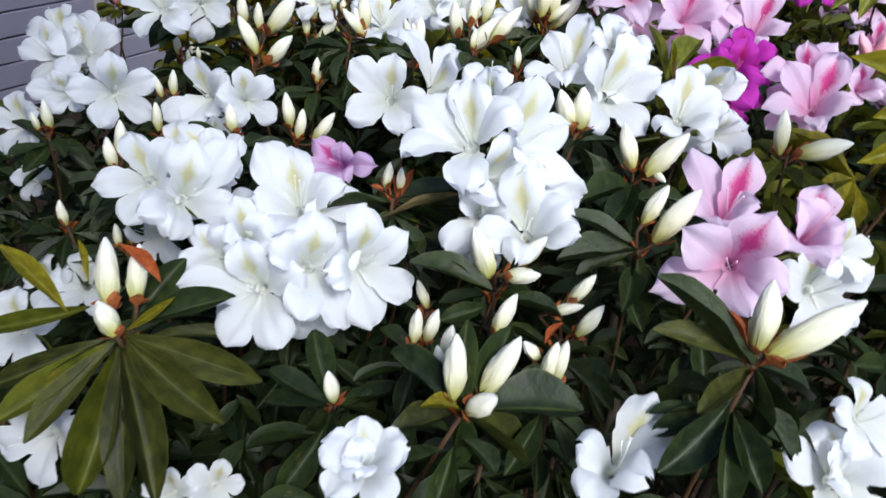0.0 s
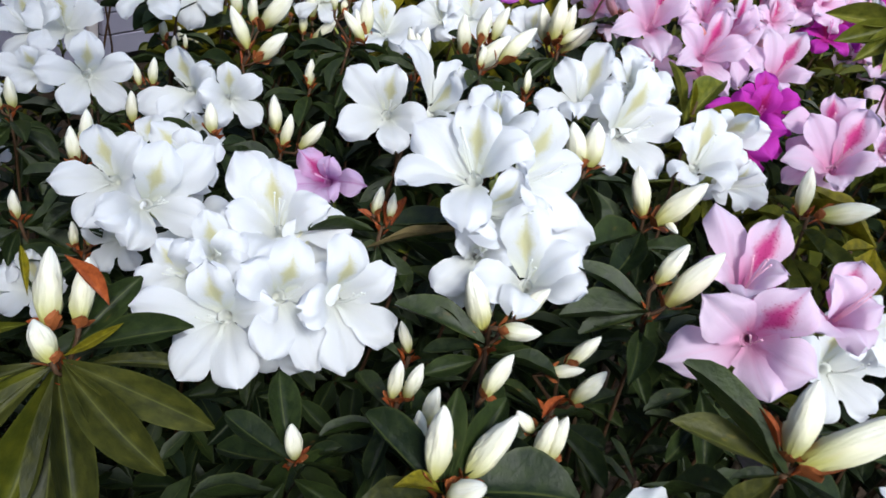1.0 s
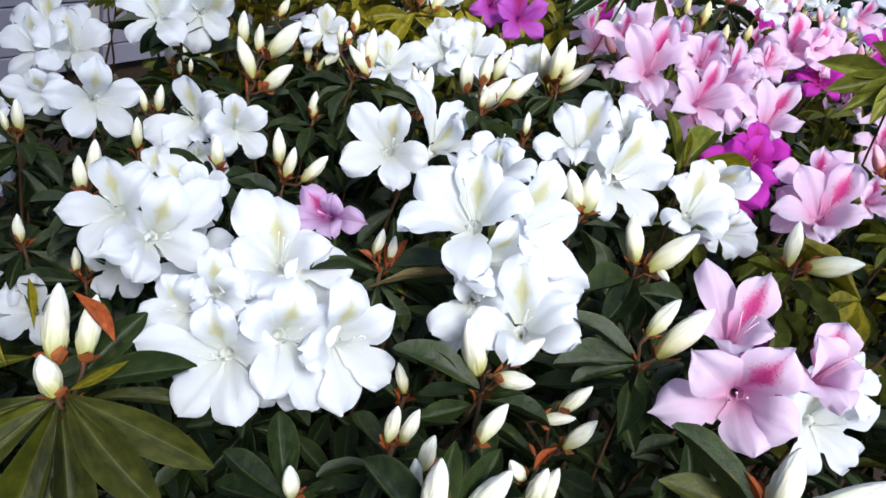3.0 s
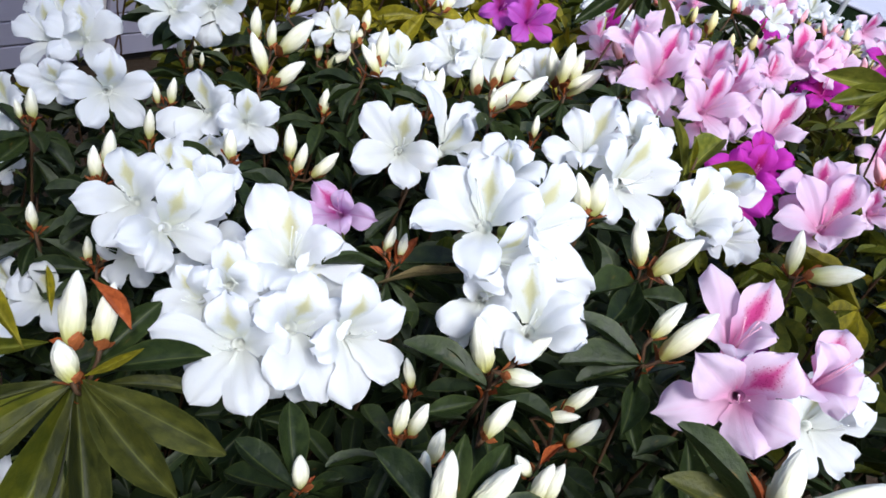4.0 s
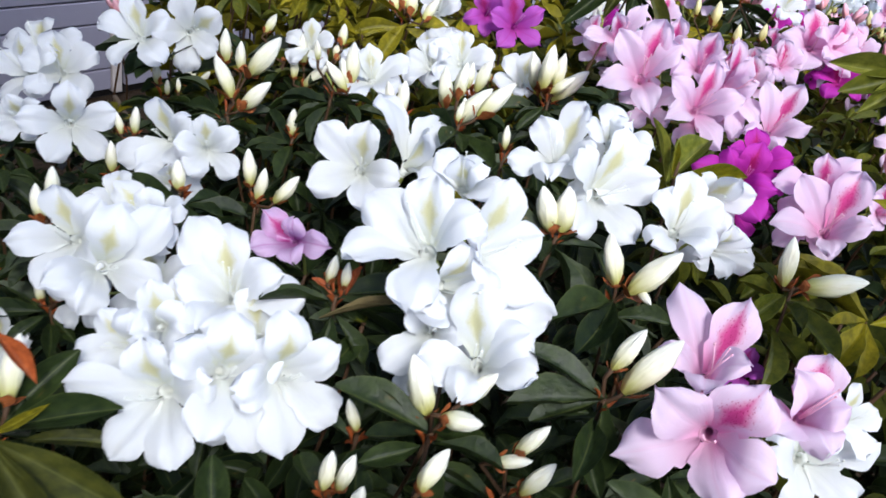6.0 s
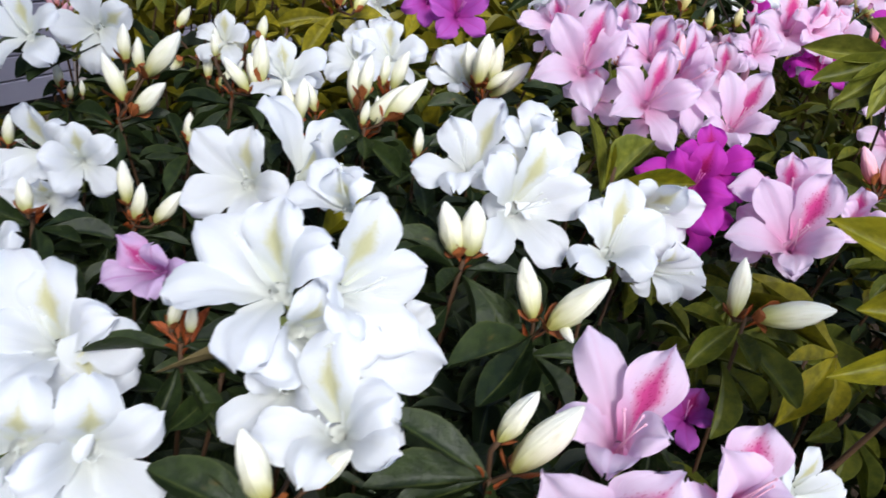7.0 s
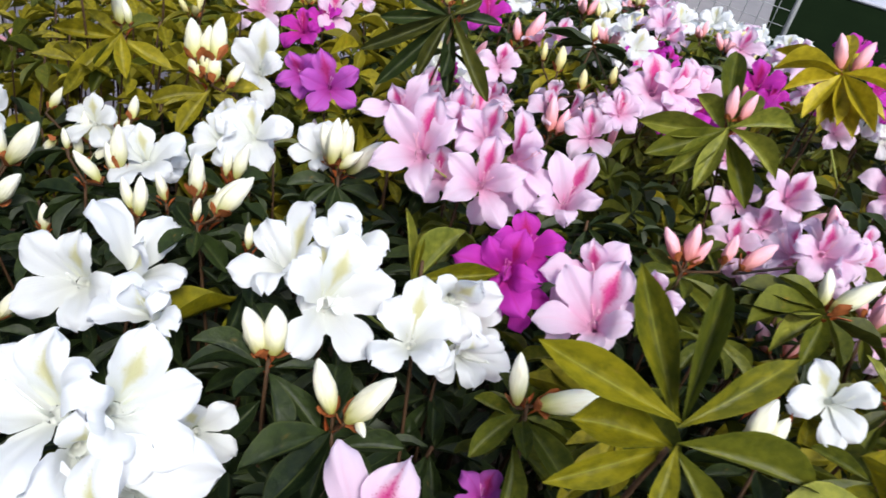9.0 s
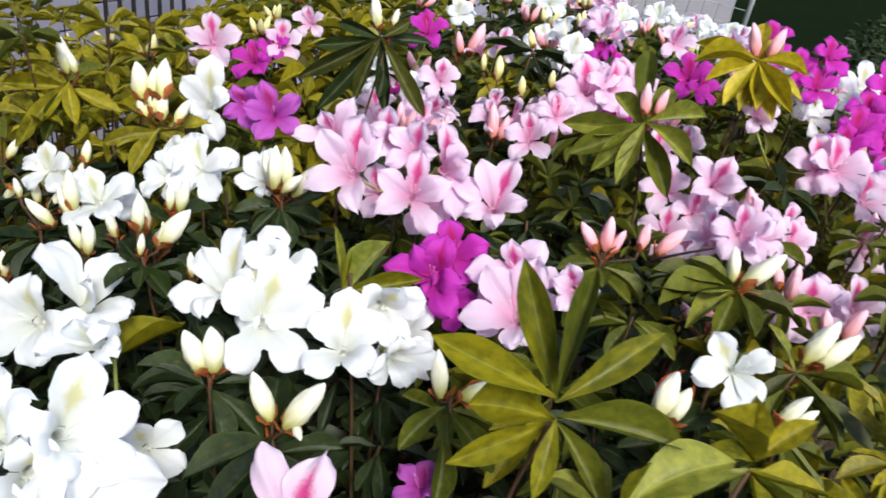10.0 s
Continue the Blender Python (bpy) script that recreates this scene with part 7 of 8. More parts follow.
s = sprig("azalea_flower_cluster", (0.715, 0.850, 0.876), "cluster of " + WORDS["pink"], "flower cluster", "pink azalea flower clusters")
stem(s)
flower(s, "pink", (0.709, 0.824, 0.928), -94, 48, 10, 0.065)
flower(s, "pink", (0.728, 0.800, 0.932), -78, 44, 1, 0.054)
whorl(s, "olive", 6, 0.04, 0.6, 0.032)
s = sprig("azalea_flower_cluster", (0.799, 1.027, 0.929), "cluster of " + WORDS["pink"], "flower cluster", "pink azalea flower clusters")
stem(s)
flower(s, "pink", (0.837, 0.975, 0.962), -102, 47, 14, 0.079)
flower(s, "pink", (0.745, 1.005, 1.008), -102, 47, 14, 0.050)
whorl(s, "olive", 6, 0.04, 0.6, 0.032)
s = sprig("azalea_flower_cluster", (0.564, 1.173, 0.907), "cluster of " + WORDS["pink"], "flower cluster", "pink azalea flower clusters")
stem(s)
flower(s, "pink", (0.503, 1.092, 0.946), -109, 46, 18, 0.062)
flower(s, "pink", (0.615, 1.177, 0.976), -85, 44, 5, 0.071)
whorl(s, "olive", 6, 0.04, 0.6, 0.032)
s = sprig("azalea_flower_cluster", (0.733, 0.771, 0.846), "cluster of " + WORDS["pink"], "flower cluster", "pink azalea flower clusters")
stem(s)
flower(s, "pink", (0.732, 0.735, 0.902), -102, 47, 14, 0.063)
flower(s, "pink", (0.705, 0.732, 0.893), -120, 37, 23, 0.052)
whorl(s, "olive", 6, 0.04, 0.6, 0.032)
s = sprig("azalea_flower_cluster", (0.930, 1.066, 0.934), "cluster of " + WORDS["magenta"], "flower cluster", "magenta azalea flower clusters")
stem(s)
flower(s, "magenta", (0.913, 1.038, 0.996), -102, 47, 14, 0.078)
flower(s, "magenta", (0.961, 1.026, 0.985), -92, 43, 9, 0.086)
flower(s, "magenta", (0.889, 1.018, 0.977), -114, 39, 20, 0.059)
whorl(s, "olive", 6, 0.04, 0.6, 0.032)
s = sprig("azalea_flower_cluster", (0.990, 1.158, 0.965), "cluster of " + WORDS["magenta"], "flower cluster", "magenta azalea flower clusters")
stem(s)
flower(s, "magenta", (0.996, 1.128, 1.036), -102, 47, 14, 0.079)
flower(s, "magenta", (0.969, 1.110, 1.001), -100, 42, 13, 0.067)
whorl(s, "olive", 6, 0.04, 0.6, 0.032)
s = sprig("azalea_flower_cluster", (0.799, 1.154, 1.032), "cluster of " + WORDS["magenta"], "flower cluster", "magenta azalea flower clusters")
stem(s)
flower(s, "magenta", (0.801, 1.141, 1.080), -104, 52, 16, 0.056)
flower(s, "magenta", (0.845, 1.115, 1.046), -78, 44, 1, 0.056)
whorl(s, "yellow", 6, 0.04, 0.5, 0.032)
s = sprig("azalea_flower_cluster", (0.333, 0.708, 0.876), "cluster of " + WORDS["magenta"], "flower cluster", "magenta azalea flower clusters")
stem(s)
flower(s, "magenta", (0.334, 0.681, 0.949), -95, 53, 11, 0.063)
flower(s, "magenta", (0.333, 0.659, 0.911), -84, 38, -15, 0.053)
whorl(s, "olive", 5, 0.04, 0.6, 0.032)
s = sprig("azalea_shoot", (-0.384, 1.459, 0.863), "leafy azalea shoot with a ring of " + LEAFWORD["yellow"], "leafy shoot", "azalea leaf shoots")
stem(s)
whorl(s, "yellow", 9, 0.044, 0.15, 0)
s = sprig("azalea_shoot", (-0.312, 1.382, 0.849), "leafy azalea shoot with a ring of " + LEAFWORD["yellow"], "leafy shoot", "azalea leaf shoots")
stem(s)
whorl(s, "yellow", 9, 0.044, 0.15, 0)
s = sprig("azalea_shoot", (-0.309, 1.265, 0.851), "leafy azalea shoot with a ring of " + LEAFWORD["yellow"], "leafy shoot", "azalea leaf shoots")
stem(s)
whorl(s, "yellow", 9, 0.044, 0.15, 0)
s = sprig("azalea_shoot", (-0.328, 1.510, 0.863), "leafy azalea shoot with a ring of " + LEAFWORD["yellow"], "leafy shoot", "azalea leaf shoots")
stem(s)
whorl(s, "yellow", 9, 0.044, 0.15, 0)
s = sprig("azalea_shoot", (-0.430, 1.626, 0.837), "leafy azalea shoot with a ring of " + LEAFWORD["olive"], "leafy shoot", "azalea leaf shoots")
stem(s)
whorl(s, "olive", 9, 0.044, 0.15, 0)
s = sprig("azalea_shoot", (-0.242, 1.381, 0.864), "leafy azalea shoot with a ring of " + LEAFWORD["yellow"], "leafy shoot", "azalea leaf shoots")
stem(s)
whorl(s, "yellow", 9, 0.044, 0.15, 0)
s = sprig("azalea_shoot", (-0.347, 1.336, 0.862), "leafy azalea shoot with a ring of " + LEAFWORD["olive"], "leafy shoot", "azalea leaf shoots")
stem(s)
whorl(s, "olive", 9, 0.044, 0.15, 0)
s = sprig("azalea_shoot", (-0.259, 1.196, 0.845), "leafy azalea shoot with a ring of " + LEAFWORD["yellow"], "leafy shoot", "azalea leaf shoots")
stem(s)
whorl(s, "yellow", 9, 0.044, 0.15, 0)
s = sprig("azalea_shoot", (-0.263, 1.131, 0.834), "leafy azalea shoot with a ring of " + LEAFWORD["olive"], "leafy shoot", "azalea leaf shoots")
stem(s)
whorl(s, "olive", 9, 0.044, 0.15, 0)
s = sprig("azalea_shoot", (-0.254, 1.285, 0.857), "leafy azalea shoot with a ring of " + LEAFWORD["yellow"], "leafy shoot", "azalea leaf shoots")
stem(s)
whorl(s, "yellow", 9, 0.044, 0.15, 0)
s = sprig("azalea_shoot", (-0.417, 1.525, 0.867), "leafy azalea shoot with a ring of " + LEAFWORD["yellow"], "leafy shoot", "azalea leaf shoots")
stem(s)
whorl(s, "yellow", 9, 0.044, 0.15, 0)
s = sprig("azalea_shoot", (-0.342, 1.622, 0.851), "leafy azalea shoot with a ring of " + LEAFWORD["yellow"], "leafy shoot", "azalea leaf shoots")
stem(s)
whorl(s, "yellow", 9, 0.044, 0.15, 0)
s = sprig("azalea_flower_cluster", (-0.058, 0.466, 0.758), "cluster of " + WORDS["white"], "flower cluster", "white azalea flower clusters")
stem(s)
flower(s, "white", (-0.091, 0.440, 0.824), -109, 50, 29, 0.067)
flower(s, "white", (-0.040, 0.447, 0.832), -103, 55, 26, 0.062)
flower(s, "white", (-0.101, 0.418, 0.797), -117, 38, 31, 0.056)
flower(s, "white", (-0.047, 0.412, 0.795), -101, 38, 23, 0.056)
whorl(s, "dark", 5, 0.04, 0.7, 0.042)
s = sprig("azalea_flower_cluster", (-0.163, 0.573, 0.735), "cluster of " + WORDS["white"], "flower cluster", "white azalea flower clusters")
stem(s)
flower(s, "white", (-0.203, 0.530, 0.752), -113, 33, 29, 0.058)
flower(s, "white", (-0.139, 0.516, 0.797), -111, 52, 30, 0.065)
flower(s, "white", (-0.190, 0.572, 0.820), -116, 57, 34, 0.058)
whorl(s, "dark", 5, 0.04, 0.7, 0.042)
s = sprig("azalea_shoot", (-0.489, 1.497, 0.786), "leafy azalea shoot with a ring of " + LEAFWORD["yellow"], "leafy shoot", "azalea leaf shoots")
stem(s)
whorl(s, "yellow", 10, 0.05, 0.1, 0)
s = sprig("azalea_shoot", (-0.428, 1.436, 0.796), "leafy azalea shoot with a ring of " + LEAFWORD["yellow"], "leafy shoot", "azalea leaf shoots")
stem(s)
whorl(s, "yellow", 10, 0.05, 0.1, 0)
s = sprig("azalea_shoot", (-0.368, 1.370, 0.796), "leafy azalea shoot with a ring of " + LEAFWORD["olive"], "leafy shoot", "azalea leaf shoots")
stem(s)
whorl(s, "olive", 10, 0.05, 0.1, 0)
s = sprig("azalea_shoot", (-0.391, 1.319, 0.804), "leafy azalea shoot with a ring of " + LEAFWORD["yellow"], "leafy shoot", "azalea leaf shoots")
stem(s)
whorl(s, "yellow", 10, 0.05, 0.1, 0)
s = sprig("azalea_shoot", (-0.476, 1.564, 0.803), "leafy azalea shoot with a ring of " + LEAFWORD["yellow"], "leafy shoot", "azalea leaf shoots")
stem(s)
whorl(s, "yellow", 10, 0.05, 0.1, 0)
s = sprig("azalea_shoot", (-0.401, 1.498, 0.806), "leafy azalea shoot with a ring of " + LEAFWORD["yellow"], "leafy shoot", "azalea leaf shoots")
stem(s)
whorl(s, "yellow", 10, 0.05, 0.1, 0)
s = sprig("azalea_shoot", (-0.343, 1.199, 0.811), "leafy azalea shoot with a ring of " + LEAFWORD["olive"], "leafy shoot", "azalea leaf shoots")
stem(s)
whorl(s, "olive", 10, 0.05, 0.1, 0)
s = sprig("azalea_shoot", (0.073, 0.467, 0.879), "leafy azalea shoot with a ring of " + LEAFWORD["dark"], "leafy shoot", "azalea leaf shoots")
stem(s)
leaf(s, "brown", (0.064, 0.465, 0.876), (0.002, 0.450, 0.855), 0.34, 10)
whorl(s, "dark", 5, 0.04, 0.4, 0.01)
s = sprig("azalea_flower_cluster", (0.405, 0.686, 0.870), "cluster of " + WORDS["pink"], "flower cluster", "pink azalea flower clusters")
stem(s)
flower(s, "pink", (0.387, 0.645, 0.922), -107, 47, 6, 0.067)
flower(s, "pink", (0.407, 0.663, 0.936), -100, 59, 19, 0.050)
whorl(s, "olive", 5, 0.04, 0.7, 0.032)
s = sprig("azalea_flower_cluster", (0.313, 0.850, 0.878), "cluster of " + WORDS["pink"], "flower cluster", "pink azalea flower clusters")
stem(s)
flower(s, "pink", (0.263, 0.820, 0.931), -111, 46, 23, 0.060)
flower(s, "pink", (0.315, 0.804, 0.934), -95, 49, 15, 0.062)
flower(s, "pink", (0.347, 0.820, 0.936), -87, 50, 11, 0.050)
whorl(s, "olive", 5, 0.04, 0.7, 0.032)
s = sprig("azalea_flower_cluster", (0.244, 0.655, 0.855), "cluster of " + WORDS["white"], "flower cluster", "white azalea flower clusters")
stem(s)
flower(s, "white", (0.178, 0.612, 0.934), -103, 55, 26, 0.055)
flower(s, "white", (0.295, 0.636, 0.896), -103, 55, 26, 0.059)
whorl(s, "dark", 5, 0.04, 0.7, 0.032)
s = sprig("azalea_shoot", (0.398, 0.386, 0.982), "leafy azalea shoot with a ring of " + LEAFWORD["light"], "leafy shoot", "azalea leaf shoots")
stem(s)
leaf(s, "light", (0.398, 0.386, 0.982), (0.460, 0.405, 1.002), 1.1, 15)
leaf(s, "fresh", (0.398, 0.386, 0.982), (0.447, 0.389, 0.972))
leaf(s, "fresh", (0.398, 0.386, 0.982), (0.376, 0.381, 0.962))
leaf(s, "fresh", (0.398, 0.386, 0.982), (0.401, 0.382, 1.022), 0.7, 0)
whorl(s, "light", 5, 0.044, 0.4, 0.01)
s = sprig("azalea_flower_cluster", (0.104, 0.503, 0.828), "cluster of " + WORDS["white"], "flower cluster", "white azalea flower clusters")
stem(s)
flower(s, "white", (0.099, 0.445, 0.884), -98, 48, 22, 0.066)
flower(s, "white", (0.122, 0.505, 0.868), -70, 40, 18, 0.050)
flower(s, "white", (0.068, 0.430, 0.853), -119, 30, 31, 0.042)
whorl(s, "dark", 4, 0.04, 0.7, 0.042)

# ---- the bushes: trunks, limbs and the mass of inner leaves ----
def leaf_mass(name, mats, count, rng, place, size):
    """Many small folded leaves in one mesh."""
    verts, faces, uvs = [], [], []
    for i in range(count):
        p, d, n = place(rng)
        t = along_turn(d, n, rng.uniform(-40, 40)).to_3x3()
        l = size * rng.uniform(0.7, 1.2)
        o = len(verts)
        for s, w, drop in ((0, 0.015, 0), (0.32, 0.15, 0.02), (0.68, 0.17, -0.03), (1, 0.01, -0.14)):
            for u in (-1, 0, 1):
                verts.append(tuple(p + t @ Vector((u * w * l, s * l, (drop + 0.05 * abs(u)) * l))))
                uvs.append((u * 0.5 + 0.5, s))
        for r in range(3):
            for c in range(2):
                faces.append((o + r * 3 + c, o + r * 3 + c + 1, o + r * 3 + c + 4, o + r * 3 + c + 3))
    me = bpy.data.meshes.new(name)
    me.from_pydata(verts, [], faces)
    lay = me.uv_layers.new(name="UVMap")
    idx = np.empty(len(me.loops), dtype=np.int32)
    me.loops.foreach_get("vertex_index", idx)
    lay.data.foreach_set("uv", np.array(uvs, dtype=np.float32)[idx].ravel())
    me.polygons.foreach_set("use_smooth", [True] * len(me.polygons))
    for m in mats:
        me.materials.append(m)
    return me


bush_rng = random.Random(23)
for n, (tx, ty) in enumerate(TRUNKS):
    shrub = tagged(new("azalea_shrub"), "dense azalea shrub with woody stems and dark inner leaves", "shrub", "azalea shrubs")
    shrub.location = (tx, ty, 0)
    top = bush_top(tx, ty)
    child("trunk", tube("trunk", [(0, 0, -0.05), (0.01, 0, 0.12), (0, 0.01, 0.26), (0, 0, 0.36)], [0.024, 0.018, 0.016, 0.013], BARK, 8), shrub, Matrix())
    for k in range(9):
        a = k * 0.7 + bush_rng.uniform(-0.3, 0.3)
        rad = bush_rng.uniform(0.12, 0.27)
        end = Vector((rad * math.cos(a), rad * math.sin(a), top - bush_rng.uniform(0.16, 0.28)))
        pts = [Vector((0, 0, 0.14 + 0.02 * k)), Vector((end.x * 0.35, end.y * 0.35, 0.34)), Vector((end.x * 0.75, end.y * 0.7, 0.52)), end]
        child("limb", tube("limb", pts, [0.010, 0.008, 0.006, 0.004], BARK, 6), shrub, Matrix())

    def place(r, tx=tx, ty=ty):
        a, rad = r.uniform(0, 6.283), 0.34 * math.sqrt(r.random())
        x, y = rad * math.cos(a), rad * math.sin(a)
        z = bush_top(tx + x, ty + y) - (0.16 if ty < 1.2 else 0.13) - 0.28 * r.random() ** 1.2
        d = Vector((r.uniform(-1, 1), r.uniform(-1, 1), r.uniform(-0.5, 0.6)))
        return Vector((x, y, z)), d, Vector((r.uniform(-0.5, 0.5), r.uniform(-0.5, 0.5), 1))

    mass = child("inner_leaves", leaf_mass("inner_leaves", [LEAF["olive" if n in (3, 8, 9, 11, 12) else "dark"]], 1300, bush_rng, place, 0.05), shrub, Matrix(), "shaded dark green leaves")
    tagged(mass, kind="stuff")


# ---- smaller shoots between the clusters, and the flowers and buds of the bushes behind ----
WALL_FOOT, WALL_ALONG = Vector((-0.975, 2.30, 0)), Vector((0.53, 0.848, 0)).normalized()
WALL_OUT = Vector((WALL_ALONG.y, -WALL_ALONG.x, 0))


def in_bush(x, y):
    p = Vector((x, y, 0)) - WALL_FOOT
    if y > 1.08 and x < -0.34 - 0.8 * max(0.0, y - 1.15):
        return False
    return p.dot(WALL_OUT) > (1.09 if y < 0.95 else 0.62) and -0.75 < x < 1.75 and 0.02 < y < 2.5 and x > -0.66 - 0.16 * y and x < 0.95 + 0.75 * y


fill_rng = random.Random(41)


def joined(name, obs):
    """One mesh out of several objects that hang under the same thing."""
    bm = bmesh.new()
    mats = []
    for o in obs:
        me = o.data.copy()
        me.transform(o.parent.matrix_basis @ o.matrix_basis if o.parent.type == "MESH" else o.matrix_basis)
        for pl in me.polygons:
            mat = o.data.materials[pl.material_index]
            if mat not in mats:
                mats.append(mat)
            pl.material_index = mats.index(mat)
        bm.from_mesh(me)
        bpy.data.meshes.remove(me)
    out = bpy.data.meshes.new(name)
    bm.to_mesh(out)
    bm.free()
    for m in mats:
        out.materials.append(m)
    for o in obs:
        bpy.data.objects.remove(o)
    return out


TWIG = tube("stem", [(0, 0, -0.002), (0.004, 0.002, -0.05), (0, 0.006, -0.15), (0.012, 0, -0.30)], [0.0016, 0.002, 0.0024, 0.003], STEM, 6)


def leaf_shoot(kind, n, length, droop):
    s = sprig("azalea_shoot", (0, 0, 0), "leafy azalea shoot with a ring of " + LEAFWORD[kind], "leafy shoot", "azalea leaf shoots")
    PLACED.pop()
    child("stem", TWIG, s, Matrix())
    whorl(s, kind, n, length, droop)
    whorl(s, kind, 3, length * 0.9, droop + 0.45, 0.03)
    return s


def far_flowers(kind, leafkind, n):
    """A cluster far off: each flower one mesh, its leaves one mesh."""
    s = sprig("azalea_flower_cluster", (0, 0, 0), "small cluster of " + WORDS[kind], "flower cluster", kind + " azalea flower clusters")
    PLACED.pop()
    blooms = []
    for k in range(n):
        a = 2.4 * k + fill_rng.uniform(-0.4, 0.4) - 1.6
        f = flower(s, kind, (0.034 * math.cos(a), 0.034 * math.sin(a), 0.045 + fill_rng.uniform(-0.01, 0.012)), math.degrees(a), fill_rng.uniform(25, 60), fill_rng.uniform(-25, 25), fill_rng.uniform(0.058, 0.072), fill_rng.uniform(-5, 15))
        blooms.append(joined("flower", [f, *f.children][::-1]))
    for me in blooms:
        child("flower", me, s, Matrix())
    child("stem", TWIG, s, Matrix())
    whorl(s, leafkind, 7, 0.043, 0.45, 0.015)
    me = joined("foliage", [o for o in s.children if o.name.startswith("leaf")])
    tagged(child("foliage", me, s, Matrix()), kind="stuff")
    return s


def far_buds(kind, leafkind, n):
    s = sprig("azalea_bud_cluster", (0, 0, 0), BUDWORD[kind] + " azalea buds with rusty scales above " + LEAFWORD[leafkind], "flower buds", kind + " azalea bud clusters")
    PLACED.pop()
    buds = []
    for k in range(n):
        a, o = 2.2 * k + fill_rng.uniform(-0.5, 0.5), fill_rng.uniform(0.006, 0.012)
        l, t = fill_rng.uniform(0.026, 0.038), fill_rng.uniform(0.2, 0.7)
        f = Vector((o * math.cos(a), o * math.sin(a), 0.008))
        ob = bud(s, kind, f, f + Vector((t * math.cos(a), t * math.sin(a), 1)).normalized() * l)
        buds.append(joined("bud", [ob, *ob.children][::-1]))
    for me in buds:
        child("bud", me, s, Matrix())
    child("stem", TWIG, s, Matrix())
    whorl(s, leafkind, 8, 0.042, 0.2, 0.0)
    me = joined("foliage", [o for o in s.children if o.name.startswith("leaf")])
    tagged(child("foliage", me, s, Matrix()), kind="stuff")
    return s


SHOOTS = {k: [leaf_shoot(k, n, l, d) for n, l, d in ((7, 0.042, 0.15), (8, 0.046, 0.3), (6, 0.040, 0.05), (7, 0.050, 0.4))] for k in ("dark", "olive", "yellow")}
BLOOMS = {k: [far_flowers(k, lk, n) for lk, n in (("olive", 3), ("dark", 2), ("olive", 4))] for k in ("white", "pink", "magenta")}
BUDS = {k: [far_buds(k, lk, n) for lk, n in (("olive", 3), ("dark", 4))] for k in ("white", "pink", "cream")}
used = set()
heroes = list(PLACED)
shoots_grown, carpet = 0, {"dark": [], "olive": [], "yellow": []}
for attempt in range(9000):
    x, y = fill_rng.uniform(-0.75, 1.75), fill_rng.uniform(0.05, 2.5)
    if not in_bush(x, y):
        continue
    near = y < 1.25 and x < 0.75
    z = bush_top(x, y) - (fill_rng.uniform(0.06, 0.13) if near else fill_rng.uniform(0.015, 0.05))
    for q in heroes:
        if (q.x - x) ** 2 + (q.y - y) ** 2 < 0.0081:
            z = min(z, q.z - 0.035)
    p = Vector((x, y, z))
    golden = y > 0.93 - 0.6 * min(0.0, x) and -0.34 - 0.4 * (y - 1.1) < x < 0.20 + 0.1 * (y - 0.8)
    gap = 0.058 if golden else 0.052 if near else 0.060 if y < 1.7 else 0.07
    if any((q - p).length_squared < gap * gap for q in PLACED):
        continue
    back = y > 1.05 or x > 0.6
    roll = fill_rng.random()
    m = Matrix.Translation(p) @ Matrix.Rotation(fill_rng.uniform(-0.22, 0.22), 4, "X") @ Matrix.Rotation(fill_rng.uniform(-0.22, 0.22), 4, "Y") @ Matrix.Rotation(fill_rng.uniform(0, 6.283), 4, "Z")
    PLACED.append(p.copy())
    if back and not golden and roll < 0.40 or golden and roll < 0.06:
        kind = "white" if golden else fill_rng.choices(("white", "pink", "magenta"), (4, 2.6, 1.0) if y > 1.45 else (0.5, 5, 1.0))[0]
        proto = fill_rng.choice(BLOOMS[kind] if roll < (0.19 if y < 1.45 else 0.14) and not golden else BUDS["pink" if kind == "magenta" else "cream" if kind == "white" and y > 1.3 else kind])
        m = Matrix.Translation((0, 0, 0.02)) @ m
    else:
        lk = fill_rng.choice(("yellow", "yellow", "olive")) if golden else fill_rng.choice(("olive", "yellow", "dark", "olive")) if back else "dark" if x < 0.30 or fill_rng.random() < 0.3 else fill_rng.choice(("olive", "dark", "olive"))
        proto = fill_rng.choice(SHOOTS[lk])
        if golden:
            m = m @ Matrix.Scale(fill_rng.uniform(1.2, 1.5), 4)
        if y > 1.15 or x > 0.85 or shoots_grown >= 120:
            carpet[lk].append((proto, m))
            continue
        shoots_grown += 1
    if proto in used:
        copy_thing(proto, m)
    else:
        proto.matrix_basis = m
        used.add(proto)

# the shoots too far off to tell apart, joined by leaf colour
for lk, rows in carpet.items():
    verts, faces, uvs = [], [], []
    for proto, m in rows:
        for o in proto.children:
            if not o.name.startswith("leaf"):
                continue
            mm, base = m @ o.matrix_basis, len(verts)
            verts.extend(tuple(mm @ v.co) for v in o.data.vertices)
            lay = o.data.uv_layers[0].data
            for pl in o.data.polygons:
                faces.append(tuple(base + i for i in pl.vertices))
                uvs.extend(tuple(lay[i].uv) for i in pl.loop_indices)
    me = bpy.data.meshes.new("foliage")
    me.from_pydata(verts, [], faces)
    lay = me.uv_layers.new(name="UVMap")
    lay.data.foreach_set("uv", np.array(uvs, dtype=np.float32).ravel())
    me.polygons.foreach_set("use_smooth", [True] * len(me.polygons))
    me.materials.append(LEAF[lk])
    tagged(new("azalea_foliage", me), "mass of " + LEAFWORD[lk] + " on the bushes behind", "foliage", kind="stuff")
